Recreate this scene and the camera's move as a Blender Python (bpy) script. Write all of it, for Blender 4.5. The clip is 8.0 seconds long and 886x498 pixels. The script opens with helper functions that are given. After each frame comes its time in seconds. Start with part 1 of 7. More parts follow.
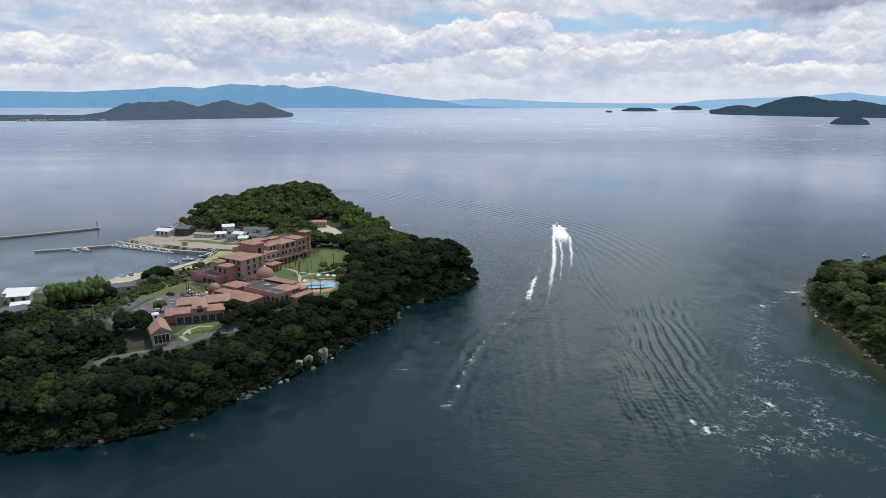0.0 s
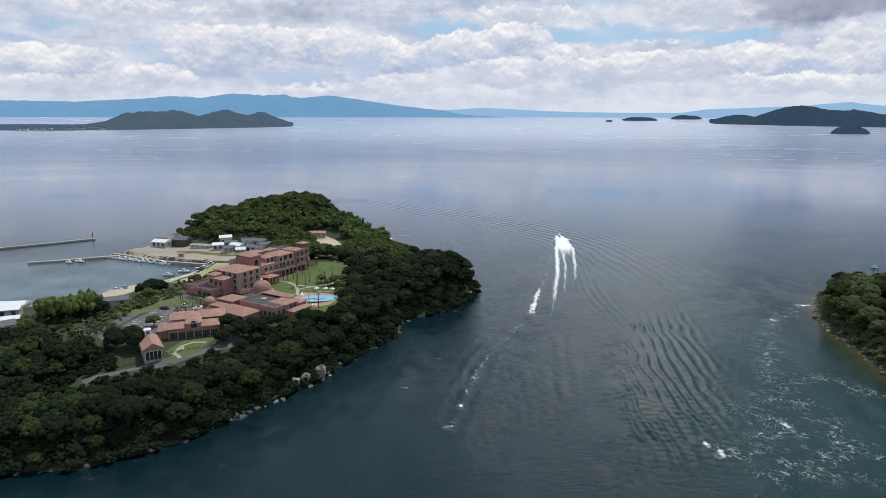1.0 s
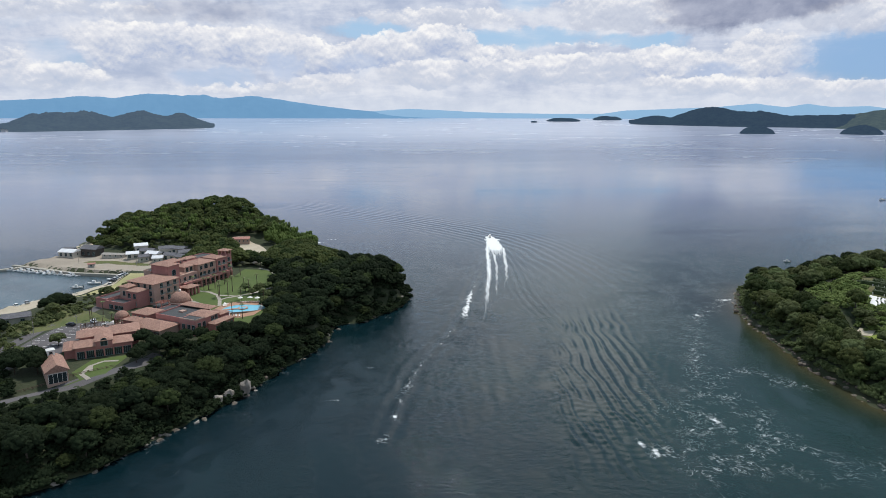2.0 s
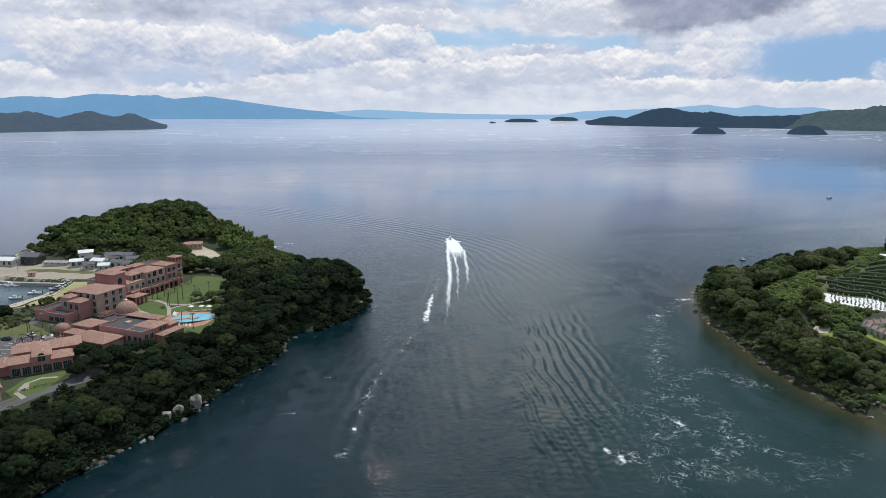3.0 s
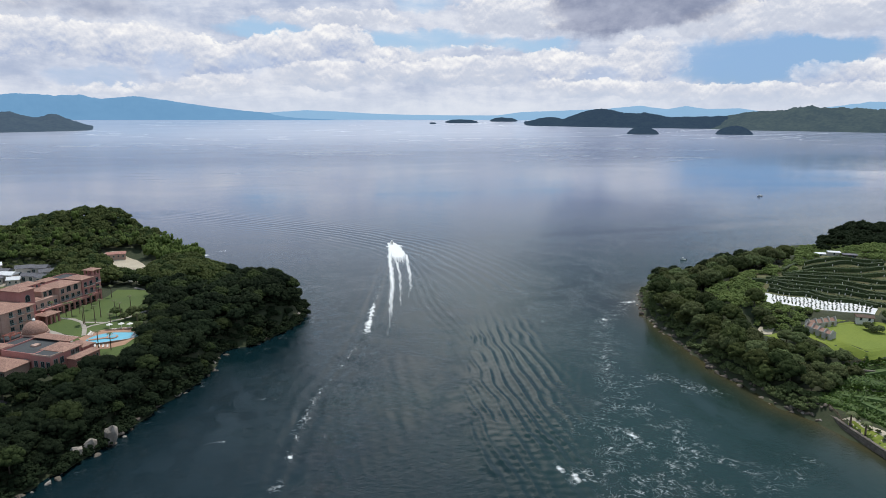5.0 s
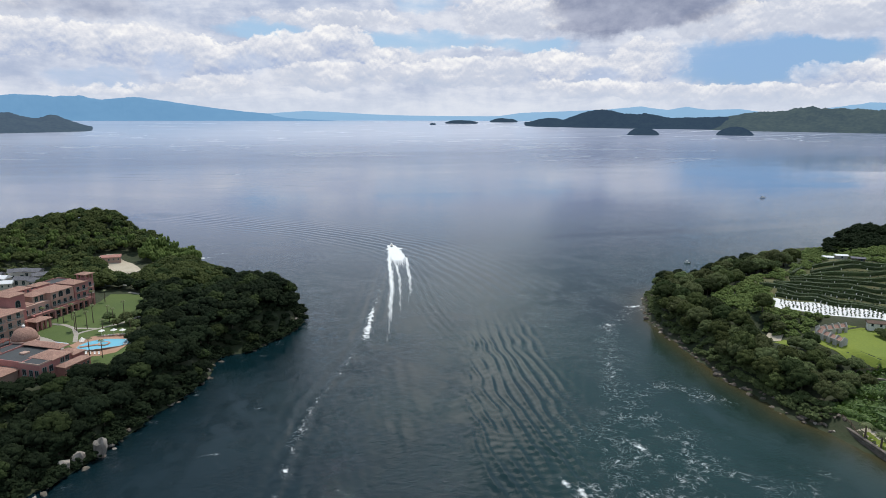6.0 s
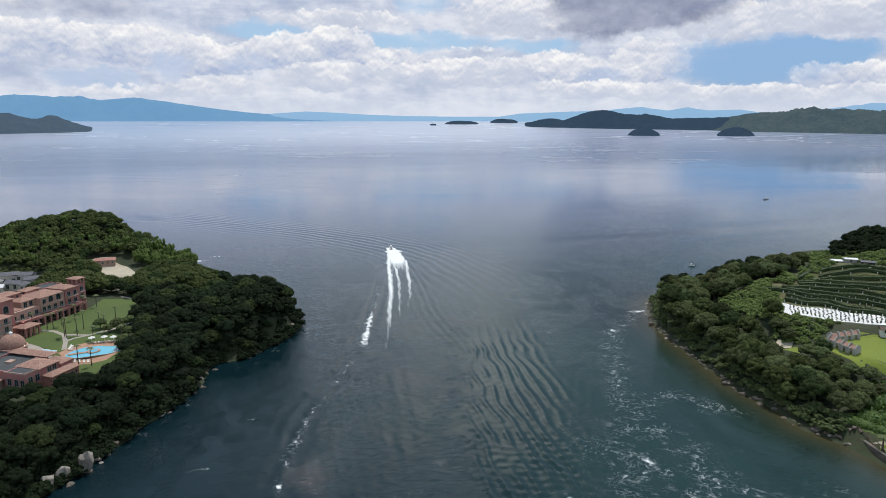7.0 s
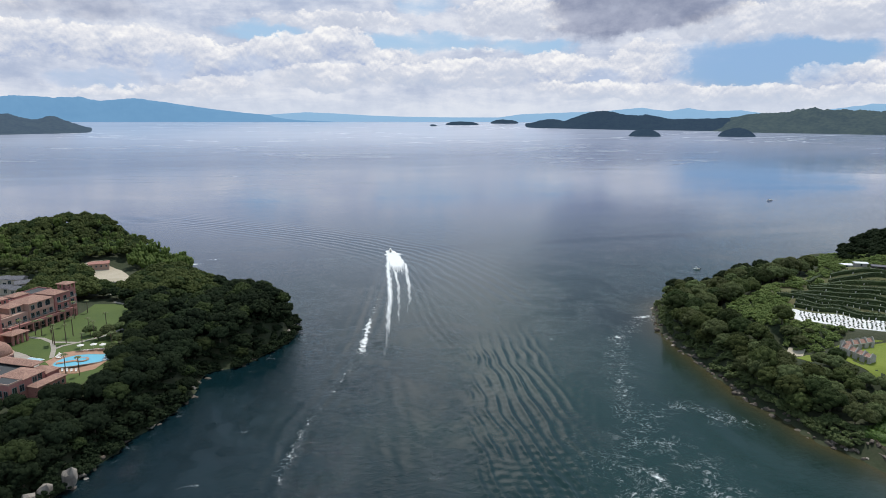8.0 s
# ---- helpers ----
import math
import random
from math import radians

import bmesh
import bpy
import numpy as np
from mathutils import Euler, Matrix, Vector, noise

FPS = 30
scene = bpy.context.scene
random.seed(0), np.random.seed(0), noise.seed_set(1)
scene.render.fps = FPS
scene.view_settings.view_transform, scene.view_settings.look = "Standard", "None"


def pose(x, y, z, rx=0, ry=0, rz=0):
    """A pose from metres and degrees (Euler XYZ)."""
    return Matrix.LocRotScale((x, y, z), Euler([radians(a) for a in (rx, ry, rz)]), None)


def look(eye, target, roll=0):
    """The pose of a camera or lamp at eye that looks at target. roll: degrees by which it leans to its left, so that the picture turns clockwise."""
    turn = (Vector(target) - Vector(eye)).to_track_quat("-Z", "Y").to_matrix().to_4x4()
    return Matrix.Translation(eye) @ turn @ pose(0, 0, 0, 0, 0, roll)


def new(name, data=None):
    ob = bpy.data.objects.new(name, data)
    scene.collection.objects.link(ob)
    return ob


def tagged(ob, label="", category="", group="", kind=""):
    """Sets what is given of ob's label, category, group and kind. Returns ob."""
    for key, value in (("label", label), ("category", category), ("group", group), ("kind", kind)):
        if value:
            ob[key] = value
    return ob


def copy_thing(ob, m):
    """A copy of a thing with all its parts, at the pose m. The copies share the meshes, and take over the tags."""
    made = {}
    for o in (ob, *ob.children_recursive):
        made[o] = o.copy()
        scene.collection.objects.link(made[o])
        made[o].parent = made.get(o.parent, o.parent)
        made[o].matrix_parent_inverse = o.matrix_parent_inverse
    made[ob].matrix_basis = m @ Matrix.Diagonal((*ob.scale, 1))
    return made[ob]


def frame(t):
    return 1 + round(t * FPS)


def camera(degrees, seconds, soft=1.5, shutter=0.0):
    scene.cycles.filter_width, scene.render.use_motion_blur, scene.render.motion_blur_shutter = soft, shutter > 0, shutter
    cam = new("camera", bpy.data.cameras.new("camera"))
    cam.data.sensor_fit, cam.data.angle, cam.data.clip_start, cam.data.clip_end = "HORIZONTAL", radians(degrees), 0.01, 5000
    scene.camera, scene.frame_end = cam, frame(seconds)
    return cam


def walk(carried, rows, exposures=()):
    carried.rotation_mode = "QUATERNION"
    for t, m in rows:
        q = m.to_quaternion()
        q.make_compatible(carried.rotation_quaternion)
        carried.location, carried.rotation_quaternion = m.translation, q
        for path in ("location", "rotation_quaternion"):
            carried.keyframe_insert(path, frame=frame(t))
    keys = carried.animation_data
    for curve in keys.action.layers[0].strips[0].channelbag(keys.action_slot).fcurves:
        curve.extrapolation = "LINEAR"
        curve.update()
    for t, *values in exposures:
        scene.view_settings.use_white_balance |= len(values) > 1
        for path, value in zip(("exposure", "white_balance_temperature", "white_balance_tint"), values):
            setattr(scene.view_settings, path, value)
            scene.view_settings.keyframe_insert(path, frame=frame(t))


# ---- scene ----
cam = camera(68.8, 8.0, 0.65)
# seconds, place, yaw, pitch, roll
PATH = [
    (0, (0.44, 5.56, 97.39), -0.299, -12.590, 0.14),
    (0.5, (0.03, 9.77, 97.32), -0.293, -11.843, 0.14),
    (1, (-0.21, 13.73, 97.25), -0.291, -11.785, 0.14),
    (1.1, (-0.19, 14.50, 97.23), -0.339, -11.773, 0.14),
    (1.2, (-0.18, 15.24, 97.21), -0.814, -11.761, 0.14),
    (1.3, (-0.17, 15.98, 97.20), -2.192, -11.749, 0.14),
    (1.4, (-0.15, 16.71, 97.20), -3.474, -11.737, 0.14),
    (1.5, (-0.20, 17.39, 97.18), -4.282, -11.725, 0.14),
    (1.6, (-0.08, 18.14, 97.18), -4.881, -11.718, 0.14),
    (1.7, (-0.03, 18.85, 97.17), -5.342, -11.711, 0.14),
    (2.8, (0.89, 26.23, 97.14), -9.476, -11.632, 0.14),
    (3, (1.24, 27.58, 97.12), -10.149, -11.618, 0.14),
    (3.5, (1.81, 30.82, 97.13), -11.981, -11.590, 0.14),
    (4, (2.46, 33.91, 97.19), -13.775, -11.571, 0.14),
    (4.5, (3.19, 37.11, 97.22), -15.290, -11.570, 0.14),
    (4.6, (3.43, 37.83, 97.20), -15.330, -11.570, 0.14),
    (5.8, (5.49, 45.95, 97.27), -15.330, -11.477, 0.14),
    (6, (5.82, 47.32, 97.28), -15.330, -11.477, 0.14),
    (6.5, (6.82, 50.99, 97.28), -15.318, -11.446, 0.14),
    (7, (7.84, 54.79, 97.28), -15.312, -11.430, 0.14),
    (7.5, (8.90, 58.73, 97.27), -15.306, -11.411, 0.14),
    (8, (10.00, 62.71, 97.24), -15.284, -11.367, 0.14),
]
walk(cam, [(t, pose(*eye, 90 + pitch, 0, yaw) @ pose(0, 0, 0, 0, 0, roll)) for t, eye, yaw, pitch, roll in PATH])

# ---- sky and sun ----
SUN_AZ, SUN_EL = 35.0, 65.0     # degrees clockwise from +y, and above the horizon


class Nodes:
    """Small helper to write node trees in a line each."""

    def __init__(self, tree):
        self.tree = tree
        tree.nodes.clear()

    def node(self, kind, **props):
        n = self.tree.nodes.new(kind)
        for key, value in props.items():
            setattr(n, key, value)
        return n

    def link(self, value, socket):
        if isinstance(value, bpy.types.NodeSocket):
            self.tree.links.new(value, socket)
        elif value is not None:
            socket.default_value = value

    def math(self, op, a, b=None, c=None, clamp=False):
        n = self.node("ShaderNodeMath", operation=op, use_clamp=clamp)
        for i, v in enumerate((a, b, c)):
            self.link(v, n.inputs[i])
        return n.outputs[0]

    def step(self, value, lo, hi, a=0.0, b=1.0):
        n = self.node("ShaderNodeMapRange", interpolation_type="SMOOTHSTEP")
        for i, v in enumerate((value, lo, hi, a, b)):
            self.link(v, n.inputs[i])
        return n.outputs[0]

    def mix(self, fac, a, b, blend="MIX"):
        n = self.node("ShaderNodeMix", data_type="RGBA", blend_type=blend)
        self.link(fac, n.inputs[0])
        self.link((*a, 1) if isinstance(a, tuple) else a, n.inputs[6])
        self.link((*b, 1) if isinstance(b, tuple) else b, n.inputs[7])
        return n.outputs[2]

    def noise(self, vector, scale, detail=4.0, rough=0.55, distort=0.0):
        n = self.node("ShaderNodeTexNoise")
        self.link(vector, n.inputs["Vector"])
        for key, v in (("Scale", scale), ("Detail", detail), ("Roughness", rough), ("Distortion", distort)):
            self.link(v, n.inputs[key])
        return n.outputs[0]

    def vec(self, x, y, z=0.0):
        n = self.node("ShaderNodeCombineXYZ")
        for i, v in enumerate((x, y, z)):
            self.link(v, n.inputs[i])
        return n.outputs[0]


def make_world():
    """Nishita sky behind broken cloud: a high sheet, heaped clouds along the horizon and one dark bank."""
    world = bpy.data.worlds.new("sky")
    scene.world = world
    world.use_nodes = True
    g = Nodes(world.node_tree)
    sky = g.node("ShaderNodeTexSky", sky_type="NISHITA", sun_disc=False, sun_elevation=radians(SUN_EL), sun_rotation=radians(SUN_AZ))
    sep = g.node("ShaderNodeSeparateXYZ")
    g.link(g.node("ShaderNodeTexCoord").outputs["Generated"], sep.inputs[0])
    x, y, z = sep.outputs
    az0 = g.math("MULTIPLY", g.math("ARCTAN2", x, y), 57.2958)
    el0 = g.math("MULTIPLY", g.math("ARCSINE", z), 57.2958)

    def centred(value, amount):
        return g.math("MULTIPLY", g.math("SUBTRACT", value, 0.5), amount)

    # ragged outlines: the places of all clouds are stirred at two scales
    raw = g.vec(g.math("MULTIPLY", az0, 0.8), el0)
    az = g.math("ADD", az0, g.math("ADD", centred(g.noise(raw, 0.30, 4, 0.62), 5.0), centred(g.noise(raw, 1.5, 4, 0.6), 1.3)))
    raw2 = g.vec(el0, g.math("MULTIPLY", az0, 0.8), 3.1)
    el = g.math("ADD", el0, g.math("ADD", centred(g.noise(raw2, 0.34, 4, 0.62), 2.0), centred(g.noise(raw2, 1.7, 4, 0.6), 0.75)))

    def blob(a, e, wa, we):
        """How deep inside an oval cloud, and how far up in it."""
        u = g.math("DIVIDE", g.math("SUBTRACT", az, a), wa)
        v = g.math("DIVIDE", g.math("SUBTRACT", el, e), we)
        d = g.math("ADD", g.math("MULTIPLY", u, u), g.math("MULTIPLY", v, v))
        return g.step(d, 0.0, 1.6, 1.0, 0.0), v

    def total(rows):
        out = 0.0
        for weight, *place in rows:
            out = g.math("ADD", out, g.math("MULTIPLY", blob(*place)[0], weight))
        return out

    def ramp(value, *stops):
        n = g.node("ShaderNodeValToRGB")
        g.link(value, n.inputs[0])
        e = n.color_ramp.elements
        for k, (at, col) in enumerate(stops):
            q = e[k] if k < 2 else e.new(at)
            q.position, q.color = at, (*col, 1)
        return n.outputs[0]

    def billow(seed, shift, size):
        p = g.vec(g.math("MULTIPLY", az0, 0.8), g.math("ADD", el0, shift), seed)
        out = 0.0
        for scale, weight in ((0.55, 1.0), (1.3, 0.55), (3.0, 0.32), (6.5, 0.16)):
            n = g.math("ABSOLUTE", g.math("SUBTRACT", g.noise(p, scale * size, 1.0, 0.4, 0.35), 0.5))
            out = g.math("ADD", out, g.math("MULTIPLY", n, weight * 2.0))
        return out

    # open blue, then the high sheet with its gaps
    blue = g.mix(1.0, sky.outputs[0], (0.060, 0.078, 0.104), "MULTIPLY")
    blue = g.mix(0.7, blue, g.mix(g.step(az0, 20, 36), (0.45, 0.64, 0.84), (0.27, 0.45, 0.72)))
    gaps = total(((1.0, 13, 6.4, 7.5, 1.0), (0.9, 23, 5.9, 3.6, 0.8), (1.1, 39.6, 4.4, 6.4, 2.1), (1.0, 45.5, 5.0, 3.4, 1.1), (0.9, 0.5, 7.0, 4.2, 0.8), (0.8, 13.5, 9.3, 3.0, 0.9),
                  (0.6, -23.3, 4.4, 3.0, 1.3), (0.5, -32, 5.6, 4.0, 1.2), (0.4, -27, 6.6, 4.0, 0.8), (0.6, -12.2, 3.0, 3.4, 0.8)))
    sheet = g.noise(g.vec(g.math("MULTIPLY", az0, 0.25), el0, 1.3), 0.42, 7, 0.6, 0.5)
    cover = g.step(g.math("SUBTRACT", g.math("ADD", sheet, 0.40), g.math("MULTIPLY", gaps, 0.72)), 0.10, 0.75)
    streak = g.step(g.math("ADD", g.math("MULTIPLY", sheet, 0.6), g.math("MULTIPLY", g.noise(raw, 0.7, 6, 0.6), 0.4)), 0.32, 0.68)
    out = g.mix(cover, blue, ramp(streak, (0.0, (0.42, 0.49, 0.65)), (1.0, (0.80, 0.82, 0.88)), (0.5, (0.60, 0.65, 0.77))))

    # heaped clouds: white heads over blue-grey feet
    here, above = billow(0.0, 0.0, 1.0), billow(0.0, 0.26, 1.0)

    def heaped(out, rows, strength, low, gain=0.62):
        deep, lit = 0.0, 0.0
        for weight, *place in rows:
            f, v = blob(*place)
            f = g.math("MULTIPLY", f, weight)
            deep = g.math("ADD", deep, f)
            lit = g.math("ADD", lit, g.math("MULTIPLY", f, g.math("ADD", 0.50, g.math("MULTIPLY", v, 0.42))))
        tone = g.math("DIVIDE", lit, g.math("MAXIMUM", deep, 0.05))
        tone = g.math("ADD", tone, g.math("MULTIPLY", g.math("SUBTRACT", here, above), gain))
        tone = g.math("ADD", tone, centred(g.noise(raw, 0.42, 5, 0.62), 1.7), None, True)
        edge = g.step(g.math("ADD", deep, g.math("MULTIPLY", g.math("SUBTRACT", here, 0.55), 0.55)), 0.16, 0.50)
        col = ramp(tone, (0.0, low), (1.0, (0.97, 0.96, 0.95)), (0.45, (0.62, 0.66, 0.76)), (0.75, (0.80, 0.81, 0.86)))
        return g.mix(g.math("MULTIPLY", edge, strength), out, col)

    back = ((1.0, 21, 8.3, 5.5, 1.6), (1.0, 45.5, 8.0, 6.5, 1.9), (0.9, 38.6, 7.2, 4.8, 1.5), (0.7, 6, 8.0, 8.0, 0.8), (0.7, -17.5, 7.3, 2.4, 1.2), (0.6, -25, 7.8, 6.0, 1.0))
    front = ((0.9, -14.6, 5.7, 3.8, 1.3), (1.0, -9.3, 5.4, 4.4, 1.8), (0.8, -5.6, 4.9, 2.2, 1.7), (0.9, -2.6, 4.6, 3.2, 1.5), (1.0, 1.6, 5.3, 2.8, 1.9), (1.1, 6.5, 6.1, 3.6, 1.4), (0.8, 11, 4.8, 4.0, 1.0),
             (0.9, -19.3, 5.2, 3.6, 2.0), (0.9, -30, 3.7, 5.4, 1.4), (0.7, -40, 4.2, 6.0, 2.0), (0.4, 17.6, 5.7, 2.2, 0.4), (1.0, 25, 4.3, 3.2, 1.4), (1.0, 32, 4.6, 4.2, 1.7), (1.0, 47, 3.1, 4.6, 1.2), (0.8, 58, 4.5, 7.0, 2.4))
    low = ((0.9, 5, 3.4, 4.6, 1.2), (0.9, 16, 3.8, 9.0, 1.3), (0.8, 29, 2.3, 7.0, 0.9), (0.8, 39, 1.9, 8.0, 0.8), (0.7, -9, 2.1, 7.0, 0.6), (0.8, -24, 2.8, 5.0, 1.1), (0.6, -3, 2.6, 4.0, 0.9), (0.6, -33, 2.2, 6.0, 0.7), (0.7, 52, 2.0, 8.0, 0.9))
    out = heaped(out, back, 0.9, (0.52, 0.57, 0.69))
    # the dark bank, which goes on upwards past the heaps
    bank = total(((1.0, 31, 8.6, 7.5, 1.8), (0.55, 28, 7.0, 4.0, 0.9), (0.75, 30, 12.5, 9.0, 3.6), (0.45, -13, 8.0, 6.0, 1.1)))
    bank = g.math("MULTIPLY", bank, g.step(g.noise(g.vec(g.math("MULTIPLY", az0, 0.5), el0, 9.0), 0.5, 6, 0.6), 0.22, 0.55, 0.55, 1.0), None, True)
    out = g.mix(g.math("MULTIPLY", g.step(bank, 0.1, 0.8), 0.92), out, ramp(streak, (0.0, (0.19, 0.225, 0.345)), (1.0, (0.42, 0.455, 0.58))))
    out = heaped(out, front, 0.95, (0.40, 0.48, 0.67))
    hollow = total(((0.9, -6.9, 4.0, 1.6, 1.3), (0.8, 28.6, 3.6, 1.9, 0.9), (0.7, -0.6, 4.3, 2.6, 1.0), (0.8, -12.2, 3.0, 3.6, 0.8), (0.9, 40, 4.3, 6.6, 2.1), (0.5, -23.3, 4.5, 2.6, 1.2)))
    out = g.mix(g.math("MULTIPLY", g.step(g.math("ADD", hollow, centred(g.noise(raw, 0.7, 6, 0.68), 1.3)), 0.05, 1.1), 0.78), out, g.mix(g.step(az0, 30, 38), (0.46, 0.56, 0.76), (0.29, 0.46, 0.72)))
    out = heaped(out, low, 0.85, (0.50, 0.57, 0.71))
    # bright milky air over the horizon
    out = g.mix(g.step(el0, 0.0, 3.0, 0.62, 0.0), out, (0.70, 0.755, 0.85))

    # overhead: the same broken cloud seen from below, on a level sheet
    up = g.math("MAXIMUM", z, 0.09)
    p = g.vec(g.math("DIVIDE", x, up), g.math("DIVIDE", y, up))
    broken = g.step(g.math("ADD", g.math("MULTIPLY", g.noise(p, 0.55, 6, 0.6, 0.3), 0.75), g.math("MULTIPLY", g.noise(p, 2.2, 5, 0.6), 0.25)), 0.37, 0.57)
    deep_blue = g.mix(1.0, sky.outputs[0], (0.024, 0.033, 0.048), "MULTIPLY")
    high = g.mix(broken, deep_blue, g.mix(g.noise(p, 0.9, 5, 0.6), (0.26, 0.37, 0.48), (0.66, 0.82, 0.95)))
    out = g.mix(g.step(el0, 9.5, 21, 0.0, 0.92), out, high)
    # above the view: bright cloud added for the strait's reflections, and the bank beside it
    head = g.math("MULTIPLY", blob(15.5, 25.5, 9.5, 10.5)[0], g.step(g.noise(p, 1.3, 5, 0.6), 0.30, 0.55, 0.55, 1.0))
    out = g.mix(head, out, (1.35, 1.35, 1.38))
    out = g.mix(g.math("MULTIPLY", blob(33, 15, 12, 6)[0], 0.8), out, (0.24, 0.28, 0.39))
    bg = g.node("ShaderNodeBackground")
    g.link(out, bg.inputs[0])
    bg.inputs[1].default_value = 1.0
    g.link(bg.outputs[0], g.node("ShaderNodeOutputWorld").inputs[0])


make_world()
sun = new("sun", bpy.data.lights.new("sun", "SUN"))
sun.data.energy, sun.data.angle, sun.data.color = 3.0, radians(3.0), (1.0, 0.965, 0.91)
_az, _el = radians(SUN_AZ), radians(SUN_EL)
sun.matrix_world = look((300 * math.sin(_az) * math.cos(_el), 300 * math.cos(_az) * math.cos(_el), 300 * math.sin(_el)), (0, 0, 0))

# ---- materials ----


def material(name, color, color2=None, rough=0.8, scale=0.5, scale2=6.0, bump=0.0, bump_scale=4.0, metal=0.0, by_island=0.0, by_object=0.0, spec=0.5, subsurface=0.0):
    """A surface of two colours mixed at two scales, with fine relief; may vary by island or by object."""
    m = bpy.data.materials.new(name)
    m.use_nodes = True
    g = Nodes(m.node_tree)
    p = g.node("ShaderNodeBsdfPrincipled")
    at = g.node("ShaderNodeTexCoord").outputs["Object"]
    color2 = color2 or tuple(c * 0.7 for c in color)
    fac = g.math("ADD", g.math("MULTIPLY", g.noise(at, scale, 5), 0.6), g.math("MULTIPLY", g.noise(at, scale2, 5), 0.6))
    fac = g.step(fac, 0.36, 0.84)
    if by_island:
        r = g.node("ShaderNodeNewGeometry").outputs["Random Per Island"]
        fac = g.math("ADD", fac, g.math("MULTIPLY", g.math("SUBTRACT", r, 0.5), by_island), None, True)
    col = g.mix(fac, color, color2)
    if by_object:
        r = g.node("ShaderNodeObjectInfo").outputs["Random"]
        hsv = g.node("ShaderNodeHueSaturation")
        g.link(g.math("ADD", 1 - by_object / 2, g.math("MULTIPLY", r, by_object)), hsv.inputs["Value"])
        g.link(g.math("ADD", 0.5 - by_object * 0.03, g.math("MULTIPLY", r, by_object * 0.06)), hsv.inputs["Hue"])
        g.link(col, hsv.inputs["Color"])
        col = hsv.outputs[0]
    g.link(col, p.inputs["Base Color"])
    g.link(rough, p.inputs["Roughness"])
    g.link(metal, p.inputs["Metallic"])
    g.link(spec, p.inputs["Specular IOR Level"])
    if bump:
        b = g.node("ShaderNodeBump")
        b.inputs["Distance"].default_value = bump
        g.link(g.noise(at, bump_scale, 6, 0.6), b.inputs["Height"])
        g.link(b.outputs[0], p.inputs["Normal"])
    out = g.node("ShaderNodeOutputMaterial")
    if subsurface:
        t = g.node("ShaderNodeBsdfTranslucent")
        g.link(col, t.inputs[0])
        mixer = g.node("ShaderNodeMixShader")
        mixer.inputs[0].default_value = subsurface
        g.link(p.outputs[0], mixer.inputs[1])
        g.link(t.outputs[0], mixer.inputs[2])
        g.link(mixer.outputs[0], out.inputs[0])
    else:
        g.link(p.outputs[0], out.inputs[0])
    return m


